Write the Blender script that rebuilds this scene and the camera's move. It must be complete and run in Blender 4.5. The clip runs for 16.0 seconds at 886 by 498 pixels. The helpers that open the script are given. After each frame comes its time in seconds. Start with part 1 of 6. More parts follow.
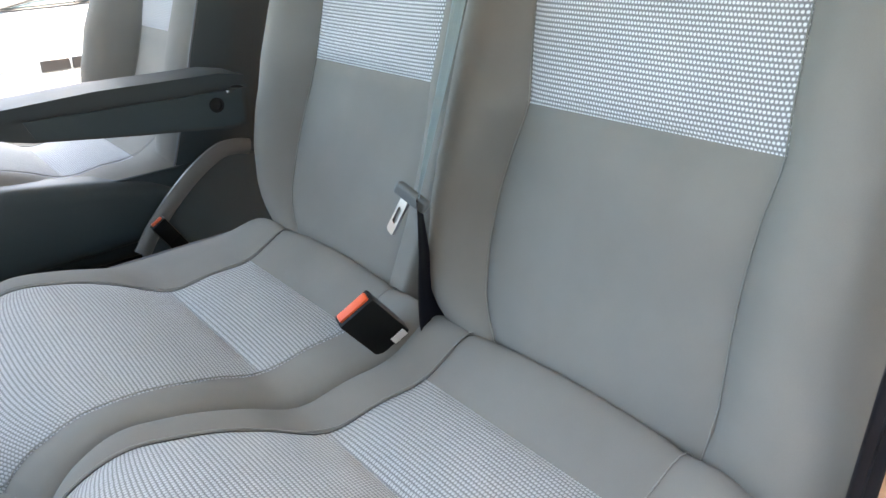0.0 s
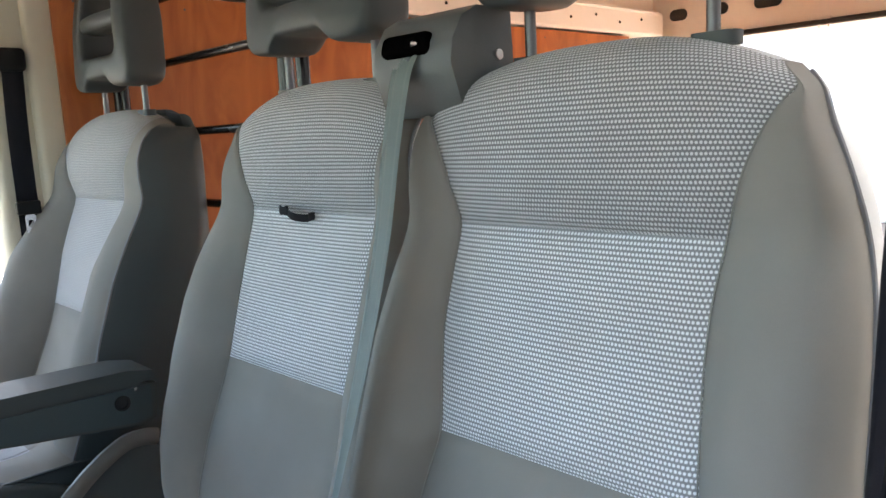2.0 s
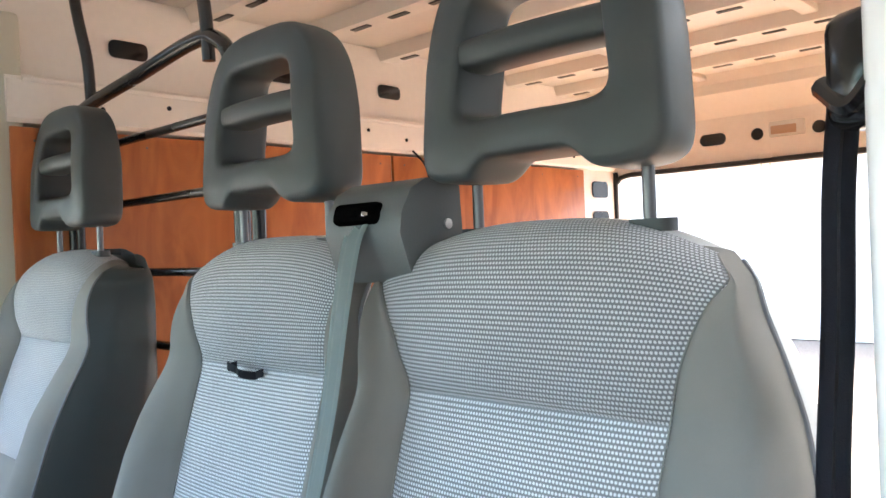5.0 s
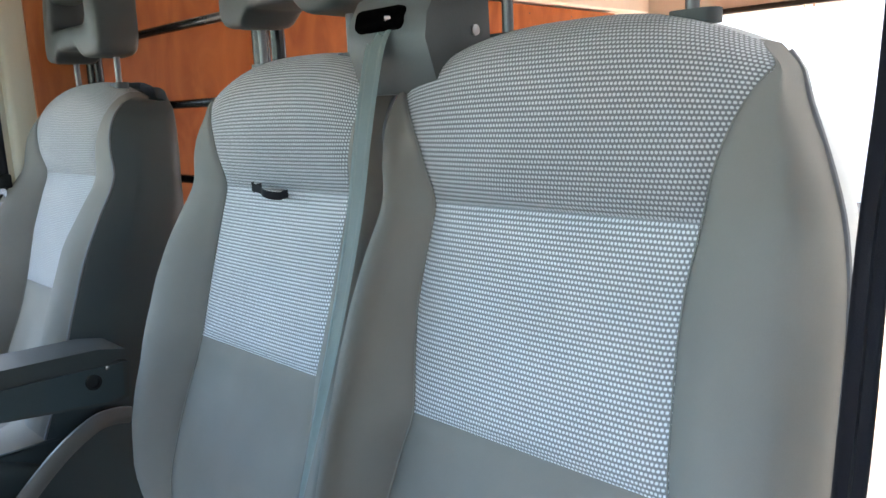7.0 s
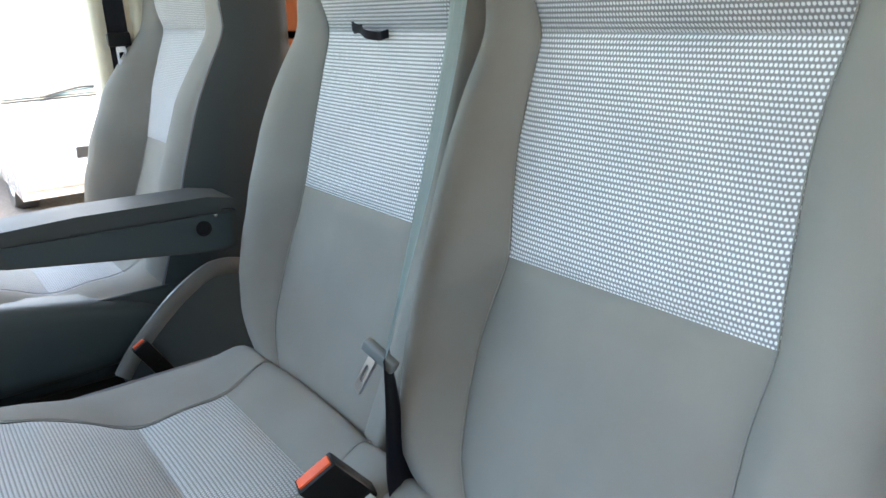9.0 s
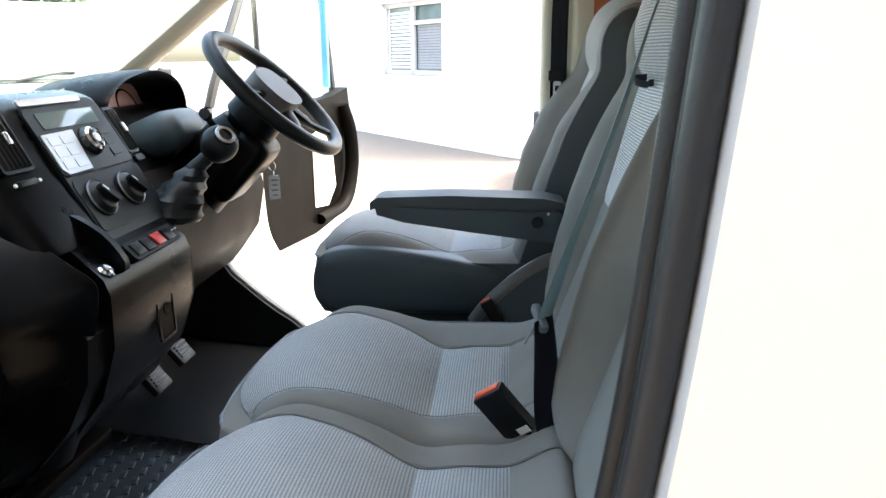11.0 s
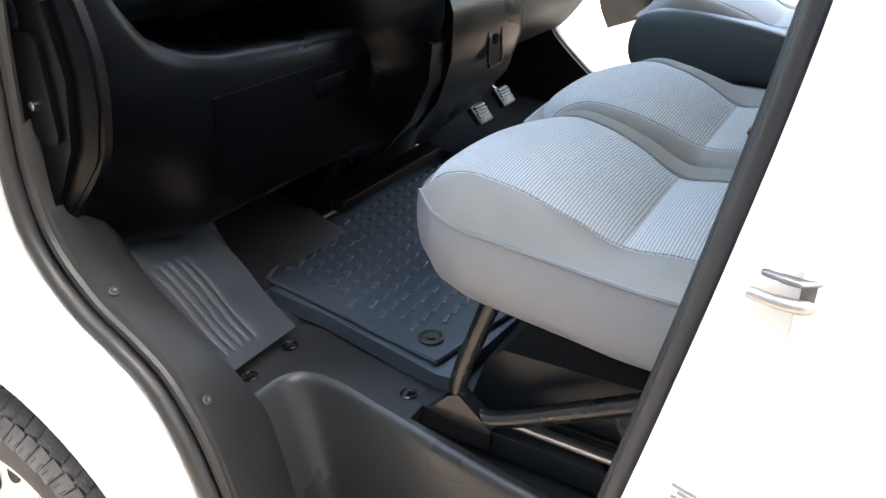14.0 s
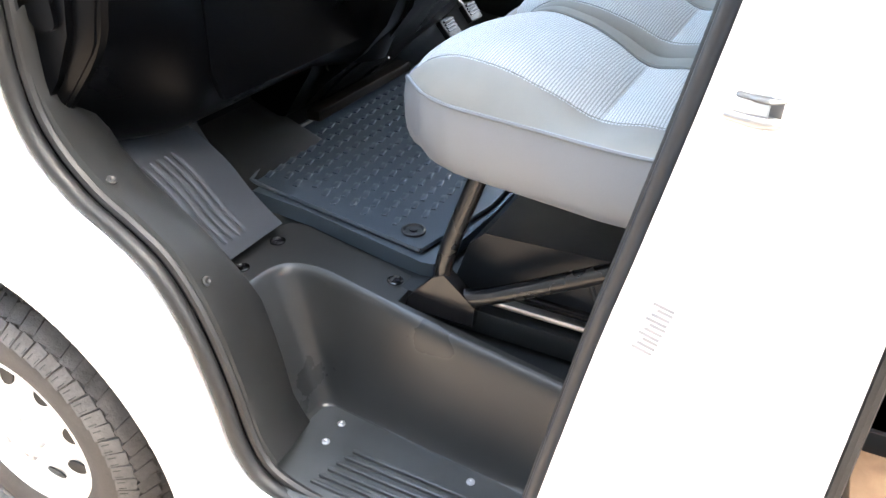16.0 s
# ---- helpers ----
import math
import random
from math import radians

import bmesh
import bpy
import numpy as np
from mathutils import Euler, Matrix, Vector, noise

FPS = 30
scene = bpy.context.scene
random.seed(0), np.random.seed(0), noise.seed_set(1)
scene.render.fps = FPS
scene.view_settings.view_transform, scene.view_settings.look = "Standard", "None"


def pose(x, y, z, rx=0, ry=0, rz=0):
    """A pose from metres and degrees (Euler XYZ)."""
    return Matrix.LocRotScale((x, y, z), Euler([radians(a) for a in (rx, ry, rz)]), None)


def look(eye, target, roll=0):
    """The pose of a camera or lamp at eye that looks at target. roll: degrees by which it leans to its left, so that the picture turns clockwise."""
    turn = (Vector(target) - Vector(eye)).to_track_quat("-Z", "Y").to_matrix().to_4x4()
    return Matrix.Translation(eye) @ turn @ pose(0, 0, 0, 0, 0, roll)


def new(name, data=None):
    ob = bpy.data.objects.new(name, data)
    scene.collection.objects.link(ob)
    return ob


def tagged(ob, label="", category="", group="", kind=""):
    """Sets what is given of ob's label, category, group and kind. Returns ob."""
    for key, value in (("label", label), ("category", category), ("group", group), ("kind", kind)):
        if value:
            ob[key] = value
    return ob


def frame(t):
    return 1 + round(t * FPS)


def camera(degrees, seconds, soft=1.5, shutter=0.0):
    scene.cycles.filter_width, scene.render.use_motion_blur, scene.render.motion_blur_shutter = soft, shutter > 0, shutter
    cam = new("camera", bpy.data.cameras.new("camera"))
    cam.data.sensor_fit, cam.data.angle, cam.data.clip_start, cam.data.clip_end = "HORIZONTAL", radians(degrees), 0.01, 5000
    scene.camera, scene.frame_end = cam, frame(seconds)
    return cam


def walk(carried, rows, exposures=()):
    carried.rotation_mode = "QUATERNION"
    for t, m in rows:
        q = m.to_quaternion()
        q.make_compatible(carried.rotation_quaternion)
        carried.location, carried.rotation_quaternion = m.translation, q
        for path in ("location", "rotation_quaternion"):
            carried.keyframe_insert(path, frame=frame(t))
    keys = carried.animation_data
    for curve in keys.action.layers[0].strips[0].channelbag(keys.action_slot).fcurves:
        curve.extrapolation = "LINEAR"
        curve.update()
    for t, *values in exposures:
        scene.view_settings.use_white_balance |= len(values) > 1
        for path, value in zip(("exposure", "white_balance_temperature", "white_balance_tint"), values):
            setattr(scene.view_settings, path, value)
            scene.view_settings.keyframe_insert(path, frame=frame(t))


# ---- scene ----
cam = camera(60.4, 16.0)
WB = 6900   # white balance in kelvin
PATH = [
    (0, (-0.603, 0.008, 1.596), (0.512, 1.453, 0.778), -3.2),
    (0.5, (-0.587, 0.012, 1.626), (0.603, 1.477, 0.964), -2.3),
    (1, (-0.576, 0.018, 1.661), (0.722, 1.455, 1.16), -2.1),
    (1.5, (-0.565, 0.022, 1.692), (0.785, 1.444, 1.302), -2.4),
    (2, (-0.547, 0.026, 1.717), (0.821, 1.454, 1.414), -3.0),
    (2.5, (-0.539, 0.022, 1.737), (0.854, 1.445, 1.553), -2.9),
    (3, (-0.534, 0.018, 1.764), (0.904, 1.407, 1.707), -2.1),
    (3.2, (-0.535, 0.015, 1.775), (0.912, 1.395, 1.77), -2.1),
    (5.3, (-0.531, 0.015, 1.776), (0.93, 1.379, 1.762), -2.4),
    (5.5, (-0.534, 0.016, 1.77), (0.916, 1.392, 1.728), -2.0),
    (6, (-0.53, 0.02, 1.746), (0.902, 1.406, 1.576), -1.8),
    (6.5, (-0.528, 0.026, 1.727), (0.88, 1.422, 1.458), -1.2),
    (7, (-0.527, 0.028, 1.718), (0.859, 1.423, 1.353), -2.4),
    (7.5, (-0.547, 0.04, 1.691), (0.801, 1.432, 1.194), -2.5),
    (8, (-0.567, 0.053, 1.671), (0.74, 1.438, 1.061), -2.8),
    (8.2, (-0.573, 0.052, 1.665), (0.723, 1.444, 1.047), -3.1),
    (10.3, (-0.24, -0.112, 1.64), (0.045, 1.79, 1.094), -0.4),
    (10.5, (-0.209, -0.163, 1.651), (-0.082, 1.762, 1.124), -0.7),
    (11, (-0.181, -0.348, 1.656), (-0.343, 1.584, 1.165), -0.5),
    (11.5, (-0.159, -0.521, 1.659), (-0.58, 1.383, 1.215), 1.7),
    (12, (-0.152, -0.57, 1.659), (-0.818, 1.256, 1.184), 0.4),
    (12.5, (-0.121, -0.551, 1.659), (-1.001, 1.173, 1.153), 1.5),
    (13, (-0.081, -0.552, 1.648), (-1.05, 1.113, 1.112), 1.6),
    (13.5, (-0.063, -0.567, 1.598), (-1.02, 1.036, 0.879), 0.5),
    (14, (-0.057, -0.567, 1.55), (-0.947, 0.969, 0.63), 0.3),
    (14.5, (-0.061, -0.572, 1.518), (-0.89, 0.932, 0.494), 0.8),
    (15, (-0.087, -0.601, 1.503), (-0.801, 0.922, 0.421), 3.4),
    (15.5, (-0.111, -0.649, 1.492), (-0.761, 0.894, 0.397), 2.5),
    (16, (-0.047, -0.694, 1.495), (-0.798, 0.84, 0.455), 1.3),
]
walk(cam, [(t, look(eye, target, roll)) for t, eye, target, roll in PATH],
     [(0, 4.20, WB + 850, 8), (1, 4.12, WB + 720, 8), (2, 3.75, WB + 400, 8), (3, 3.94, WB + 430, 8), (5.5, 4.06, WB - 300, 4), (6.5, 3.86, WB - 250, 4), (8, 3.98, WB + 180, 4), (10.3, 4.36, WB + 560, 6), (11, 3.63, WB + 150, 4), (12, 3.12, WB, 4), (12.5, 3.14, WB - 100, 4), (13, 4.08, WB - 180, 4), (13.5, 4.2, WB - 200, 4), (14.5, 4.25, WB - 200, 4), (15, 4.5, WB - 200, 4), (16, 4.74, WB - 200, 4)])

# ---- light ----
world = bpy.data.worlds.new("sky")
scene.world = world
world.use_nodes = True
wn, wl = world.node_tree.nodes, world.node_tree.links
sky = wn.new("ShaderNodeTexSky")
sky.sky_type = "NISHITA"
sky.sun_disc = False
sky.sun_elevation, sky.sun_rotation = radians(60), radians(80)
sky.dust_density, sky.air_density, sky.ozone_density = 4.0, 1.0, 0.4
wl.new(sky.outputs[0], wn["Background"].inputs[0])
wn["Background"].inputs[1].default_value = 0.15
sun = new("sun", bpy.data.lights.new("sun", "SUN"))
sun.data.energy, sun.data.angle, sun.data.color = 1.3, radians(10), (1.0, 0.95, 0.88)
sun.matrix_world = look((8.2, 2.6, 15), (0, 1, 1))

# ---- materials ----


def material(name, base, rough=0.5, metal=0.0, spread=0.12, scale=6.0, fine=220.0, bump=0.12, spec=0.5, coat=0.0, depth=0.002):
    """A surface with colour mottling at two scales, roughness wear and fine relief."""
    m = bpy.data.materials.new(name)
    m.use_nodes = True
    n, l = m.node_tree.nodes, m.node_tree.links
    b = n["Principled BSDF"]
    tc = n.new("ShaderNodeTexCoord")
    big, small = n.new("ShaderNodeTexNoise"), n.new("ShaderNodeTexNoise")
    big.inputs["Scale"].default_value, big.inputs["Detail"].default_value = scale, 6
    small.inputs["Scale"].default_value, small.inputs["Detail"].default_value = fine, 3
    l.new(tc.outputs["Object"], big.inputs["Vector"])
    l.new(tc.outputs["Object"], small.inputs["Vector"])
    add = n.new("ShaderNodeMath")
    add.operation = "MULTIPLY_ADD"
    add.inputs[1].default_value = 0.35
    l.new(small.outputs[0], add.inputs[0])
    l.new(big.outputs[0], add.inputs[2])
    ramp = n.new("ShaderNodeMapRange")
    ramp.inputs["From Min"].default_value, ramp.inputs["From Max"].default_value = 0.35, 1.0
    ramp.inputs["To Min"].default_value, ramp.inputs["To Max"].default_value = 1 - spread, 1 + spread
    l.new(add.outputs[0], ramp.inputs["Value"])
    mul = n.new("ShaderNodeVectorMath")
    mul.operation = "SCALE"
    mul.inputs[0].default_value = base
    l.new(ramp.outputs[0], mul.inputs["Scale"])
    l.new(mul.outputs[0], b.inputs["Base Color"])
    rr = n.new("ShaderNodeMapRange")
    rr.inputs["From Min"].default_value, rr.inputs["From Max"].default_value = 0.3, 0.7
    rr.inputs["To Min"].default_value, rr.inputs["To Max"].default_value = max(0.02, rough - 0.07), min(1, rough + 0.07)
    l.new(big.outputs[0], rr.inputs["Value"])
    l.new(rr.outputs[0], b.inputs["Roughness"])
    b.inputs["Metallic"].default_value = metal
    b.inputs["Specular IOR Level"].default_value = spec
    b.inputs["Coat Weight"].default_value = coat
    bp = n.new("ShaderNodeBump")
    bp.inputs["Strength"].default_value, bp.inputs["Distance"].default_value = bump, depth
    l.new(small.outputs[0], bp.inputs["Height"])
    l.new(bp.outputs[0], b.inputs["Normal"])
    return m


def woven(name, light, dark, rows, columns, speckle=0.5):
    """Seat cloth: rows of light oval floats on a darker ground; the UV map is in metres."""
    m = bpy.data.materials.new(name)
    m.use_nodes = True
    n, l = m.node_tree.nodes, m.node_tree.links
    b = n["Principled BSDF"]
    uv = n.new("ShaderNodeUVMap")
    sep = n.new("ShaderNodeSeparateXYZ")
    l.new(uv.outputs[0], sep.inputs[0])

    def wave(socket, pitch, power):
        a = n.new("ShaderNodeMath")
        a.operation = "MULTIPLY"
        a.inputs[1].default_value = math.pi / pitch
        l.new(socket, a.inputs[0])
        s = n.new("ShaderNodeMath")
        s.operation = "SINE"
        l.new(a.outputs[0], s.inputs[0])
        q = n.new("ShaderNodeMath")
        q.operation = "ABSOLUTE"
        l.new(s.outputs[0], q.inputs[0])
        p = n.new("ShaderNodeMath")
        p.operation = "POWER"
        p.inputs[1].default_value = power
        l.new(q.outputs[0], p.inputs[0])
        return p.outputs[0]

    def calc(kind, a, b, c=0.0):
        q = n.new("ShaderNodeMath")
        q.operation = kind
        l.new(a, q.inputs[0])
        q.inputs[1].default_value = b
        if isinstance(c, float):
            q.inputs[2].default_value = c
        else:
            l.new(c, q.inputs[2])
        return q.outputs[0]

    # every second row stands half a float aside
    odd = calc("MODULO", calc("FLOOR", calc("MULTIPLY_ADD", sep.outputs[1], 1 / rows, 400.0), 0.0), 2.0)
    aside = calc("MULTIPLY_ADD", odd, columns / 2, sep.outputs[0])
    rowf = wave(sep.outputs[1], rows, 1.3)
    colf = wave(aside, columns, 0.9)
    dot = n.new("ShaderNodeMath")
    dot.operation = "MULTIPLY"
    l.new(rowf, dot.inputs[0])
    l.new(colf, dot.inputs[1])
    noi = n.new("ShaderNodeTexNoise")
    noi.inputs["Scale"].default_value, noi.inputs["Detail"].default_value = 420, 3
    l.new(uv.outputs[0], noi.inputs["Vector"])
    wide = n.new("ShaderNodeTexNoise")
    wide.inputs["Scale"].default_value, wide.inputs["Detail"].default_value = 9, 4
    l.new(uv.outputs[0], wide.inputs["Vector"])
    jit = n.new("ShaderNodeMath")
    jit.operation = "MULTIPLY_ADD"
    jit.inputs[1].default_value = speckle
    l.new(noi.outputs[0], jit.inputs[0])
    l.new(dot.outputs[0], jit.inputs[2])
    fac = n.new("ShaderNodeMapRange")
    fac.interpolation_type = "SMOOTHSTEP"
    fac.inputs["From Min"].default_value, fac.inputs["From Max"].default_value = 0.42, 1.10
    l.new(jit.outputs[0], fac.inputs["Value"])
    mix = n.new("ShaderNodeMix")
    mix.data_type = "RGBA"
    mix.inputs["A"].default_value, mix.inputs["B"].default_value = (*dark, 1), (*light, 1)
    l.new(fac.outputs[0], mix.inputs["Factor"])
    soil = n.new("ShaderNodeMapRange")
    soil.inputs["To Min"].default_value, soil.inputs["To Max"].default_value = 0.84, 1.12
    l.new(wide.outputs[0], soil.inputs["Value"])
    sc = n.new("ShaderNodeVectorMath")
    sc.operation = "SCALE"
    l.new(mix.outputs["Result"], sc.inputs[0])
    l.new(soil.outputs[0], sc.inputs["Scale"])
    l.new(sc.outputs[0], b.inputs["Base Color"])
    b.inputs["Roughness"].default_value = 0.85
    b.inputs["Sheen Weight"].default_value = 0.25
    bp = n.new("ShaderNodeBump")
    bp.inputs["Strength"].default_value, bp.inputs["Distance"].default_value = 0.5, 0.0012
    l.new(dot.outputs[0], bp.inputs["Height"])
    l.new(bp.outputs[0], b.inputs["Normal"])
    return m


def wood_sheet(name, light, dark):
    """Rotary-cut plywood face with long wavy grain and patches of colour."""
    m = material(name, light, rough=0.42, scale=3.0, fine=90, bump=0.15)
    n, l = m.node_tree.nodes, m.node_tree.links
    tc = n["Texture Coordinate"]
    mp = n.new("ShaderNodeMapping")
    mp.inputs["Scale"].default_value = (2.2, 2.2, 0.7)
    l.new(tc.outputs["Object"], mp.inputs["Vector"])
    g = n.new("ShaderNodeTexNoise")
    g.inputs["Scale"].default_value, g.inputs["Detail"].default_value, g.inputs["Distortion"].default_value = 5, 8, 1.6
    l.new(mp.outputs[0], g.inputs["Vector"])
    r = n.new("ShaderNodeValToRGB")
    r.color_ramp.elements[0].position, r.color_ramp.elements[1].position = 0.3, 0.72
    r.color_ramp.elements[0].color, r.color_ramp.elements[1].color = (*dark, 1), (*light, 1)
    l.new(g.outputs[0], r.inputs[0])
    l.new(r.outputs[0], n["Principled BSDF"].inputs["Base Color"])
    return m


def clear_glass(name, tint, gloss=0.06, rough=0.02):
    m = bpy.data.materials.new(name)
    m.use_nodes = True
    n, l = m.node_tree.nodes, m.node_tree.links
    t, g, x = n.new("ShaderNodeBsdfTransparent"), n.new("ShaderNodeBsdfGlossy"), n.new("ShaderNodeMixShader")
    t.inputs[0].default_value = (*tint, 1)
    g.inputs["Roughness"].default_value = rough
    x.inputs[0].default_value = gloss
    l.new(t.outputs[0], x.inputs[1])
    l.new(g.outputs[0], x.inputs[2])
    l.new(x.outputs[0], n["Material Output"].inputs["Surface"])
    return m


def gravel(name):
    """Sandy gravel yard: warm grit with pebbles."""
    m = material(name, (0.185, 0.150, 0.120), rough=0.95, scale=0.7, fine=40, bump=0.5, depth=0.01)
    n, l = m.node_tree.nodes, m.node_tree.links
    v = n.new("ShaderNodeTexVoronoi")
    v.inputs["Scale"].default_value = 55
    l.new(n["Texture Coordinate"].outputs["Object"], v.inputs["Vector"])
    r = n.new("ShaderNodeValToRGB")
    r.color_ramp.elements[0].color, r.color_ramp.elements[1].color = (0.115, 0.088, 0.068, 1), (0.27, 0.222, 0.182, 1)
    l.new(v.outputs["Color"], r.inputs[0])
    mx = n.new("ShaderNodeMix")
    mx.data_type = "RGBA"
    mx.inputs["Factor"].default_value = 0.6
    b = n["Principled BSDF"]
    l.new(b.inputs["Base Color"].links[0].from_socket, mx.inputs["A"])
    l.new(r.outputs[0], mx.inputs["B"])
    l.new(mx.outputs["Result"], b.inputs["Base Color"])
    return m


CLOTH = material("plain_grey_cloth", (0.214, 0.213, 0.201), rough=0.92, spread=0.14, scale=7, fine=1500, bump=0.22, depth=0.0006, spec=0.25)
# cushion cloth: darker and more speckled than WEAVE
WEAVE_SEAT = woven("darker_dotted_cloth", (0.47, 0.50, 0.515), (0.19, 0.203, 0.21), 0.0049, 0.0039, 0.8)
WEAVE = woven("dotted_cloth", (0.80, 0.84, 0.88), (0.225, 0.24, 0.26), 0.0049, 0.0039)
# the same cloth as WEAVE, with shade for the top panel in its colour
WEAVE_TOP = woven("dotted_cloth_dimmed", (0.58, 0.61, 0.645), (0.155, 0.166, 0.18), 0.0049, 0.0039)
# darker copy of WEAVE_FINE; its colour stands in for weaker light on the driver's seat
WEAVE_FINE_TOP = woven("fine_light_cloth_dimmed", (0.36, 0.385, 0.40), (0.19, 0.205, 0.215), 0.0034, 0.0030)
WEAVE_FINE = woven("fine_light_cloth", (0.40, 0.425, 0.45), (0.265, 0.285, 0.305), 0.0034, 0.0030)
VINYL = material("dark_vinyl", (0.034, 0.053, 0.061), rough=0.5, spread=0.12, fine=500, bump=0.15, depth=0.0006)
SEAM = material("seam_thread", (0.24, 0.245, 0.235), rough=0.9, spread=0.2, fine=900, bump=0.3)
PALE_VINYL = material("grey_vinyl", (0.172, 0.184, 0.205), rough=0.5, spread=0.08, fine=500, bump=0.15, depth=0.0006)
SHELL = material("seat_shell_plastic", (0.080, 0.094, 0.099), rough=0.45, fine=400, bump=0.1)
HEADREST = material("headrest_foam_skin", (0.036, 0.047, 0.050), rough=0.5, spread=0.1, fine=600, bump=0.12, depth=0.0006)
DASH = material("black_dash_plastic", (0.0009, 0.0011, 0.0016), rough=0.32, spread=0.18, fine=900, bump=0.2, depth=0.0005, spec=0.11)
TRIM = material("black_trim_plastic", (0.006, 0.0067, 0.0071), rough=0.42, spread=0.2, fine=800, bump=0.15, depth=0.0005, spec=0.22)
GLOSS = material("gloss_black", (0.008, 0.008, 0.009), rough=0.12, spread=0.1, bump=0.0)
BROWN = material("brown_grey_trim", (0.0062, 0.0046, 0.0038), rough=0.55, fine=600, bump=0.15, spec=0.06)
STEP = material("satin_step_plastic", (0.0225, 0.0245, 0.0262), rough=0.32, spread=0.2, fine=800, bump=0.15, depth=0.0005, spec=0.42)
RUBBER = material("black_rubber", (0.009, 0.0095, 0.0105), rough=0.55, spread=0.25, fine=300, bump=0.3, depth=0.001)
MATRUB = material("blue_black_mat_rubber", (0.038, 0.051, 0.067), rough=0.36, spread=0.2, fine=400, bump=0.2, depth=0.0008)
FLOORRUB = material("black_floor_rubber", (0.007, 0.0085, 0.010), rough=0.5, spread=0.2, fine=400, bump=0.2, depth=0.0008, spec=0.2)
WEB = material("belt_webbing", (0.27, 0.335, 0.33), rough=0.5, spread=0.12, fine=900, bump=0.4, depth=0.0006)
WEB_DARK = material("dark_belt_webbing", (0.012, 0.015, 0.026), rough=0.5, spread=0.12, fine=900, bump=0.4, depth=0.0006)
CHROME = material("chrome", (0.7, 0.7, 0.72), rough=0.18, metal=1.0, spread=0.05, bump=0.02)
STEEL = material("brushed_steel", (0.45, 0.45, 0.46), rough=0.35, metal=1.0, spread=0.1, bump=0.1)
SILVER = material("silver_paint", (0.5, 0.51, 0.52), rough=0.35, metal=0.6, spread=0.05, bump=0.03)
DARKSTEEL = material("dull_steel", (0.16, 0.165, 0.17), rough=0.4, metal=1.0, spread=0.1, bump=0.1)
MIDGREY = material("mid_grey_plastic", (0.13, 0.145, 0.15), rough=0.5, fine=400, bump=0.1)
DUSTY = material("dusty_tread_rubber", (0.072, 0.069, 0.068), rough=0.85, spread=0.45, scale=22, fine=140, bump=0.6, depth=0.003)
BULB = material("grey_bulb_rubber", (0.016, 0.0175, 0.021), rough=0.5, spread=0.2, fine=300, bump=0.15, depth=0.0008)
PALESHELL = material("pale_grey_side_vinyl", (0.60, 0.63, 0.64), rough=0.45, spread=0.06, fine=500, bump=0.12, depth=0.0006)
KICK = material("blue_grey_kick_plastic", (0.060, 0.068, 0.083), rough=0.6, spread=0.15, fine=700, bump=0.2, depth=0.0006)
DOORTRIM = material("dark_brown_door_trim", (0.0024, 0.0018, 0.0015), rough=0.55, fine=600, bump=0.15, spec=0.06)
BENCHBOX = material("blue_black_box_plastic", (0.0105, 0.013, 0.017), rough=0.42, spread=0.15, fine=500, bump=0.1, depth=0.0005, spec=0.28)
VOID = material("dark_slot", (0.002, 0.002, 0.002), rough=1.0, spread=0.1, bump=0.0, spec=0.0)
FADED = material("faded_print", (0.24, 0.24, 0.26), rough=0.6, spread=0.2, fine=300, bump=0.02)
ARMREST = material("dark_grey_armrest", (0.040, 0.049, 0.052), rough=0.5, spread=0.1, fine=600, bump=0.12, depth=0.0006)
TUBE = material("black_enamel_tube", (0.010, 0.010, 0.011), rough=0.25, spread=0.2, bump=0.05)
RED = material("orange_red_button", (0.75, 0.10, 0.03), rough=0.4, spread=0.1, bump=0.05)
WARN = material("red_switch", (0.5, 0.03, 0.03), rough=0.4, spread=0.1, bump=0.05)
PAINT = material("white_van_paint", (0.78, 0.78, 0.77), rough=0.22, spread=0.03, scale=2, fine=60, bump=0.01, coat=0.4)
CREAM = material("pale_primer_paint", (0.78, 0.72, 0.65), rough=0.4, spread=0.08, scale=2.5, fine=50, bump=0.05)
LINING = material("cream_pillar_trim", (0.55, 0.52, 0.42), rough=0.6, spread=0.06, fine=500, bump=0.15)
PLY = wood_sheet("orange_plywood", (0.52, 0.17, 0.045), (0.32, 0.085, 0.022))
TYRE = material("worn_tyre_rubber", (0.048, 0.044, 0.042), rough=0.75, spread=0.35, scale=14, fine=160, bump=0.4, depth=0.002)
WALLP = material("white_render_wall", (0.70, 0.665, 0.63), rough=0.9, spread=0.09, scale=0.9, fine=25, bump=0.3, depth=0.006)
STONE = material("pink_stone_quoin", (0.64, 0.55, 0.50), rough=0.9, spread=0.3, scale=3, fine=30, bump=0.4, depth=0.006)
RECLINE = material("blue_grey_recliner_plastic", (0.044, 0.068, 0.080), rough=0.5, fine=500, bump=0.12, depth=0.0006)
SILL = material("matt_sill_plastic", (0.0145, 0.0152, 0.0155), rough=0.45, spread=0.2, fine=800, bump=0.2, depth=0.0005, spec=0.30)
GRAVEL = gravel("sandy_gravel")
GLASS = clear_glass("windscreen_glass", (0.93, 0.97, 0.95))
# opaque glass; its pale, broadly mottled colour stands in for reflections
DARKGLASS = material("painted_reflection_glass", (0.11, 0.15, 0.155), rough=0.05, spread=0.6, scale=1.3, fine=2.5, bump=0.0, spec=0.5)
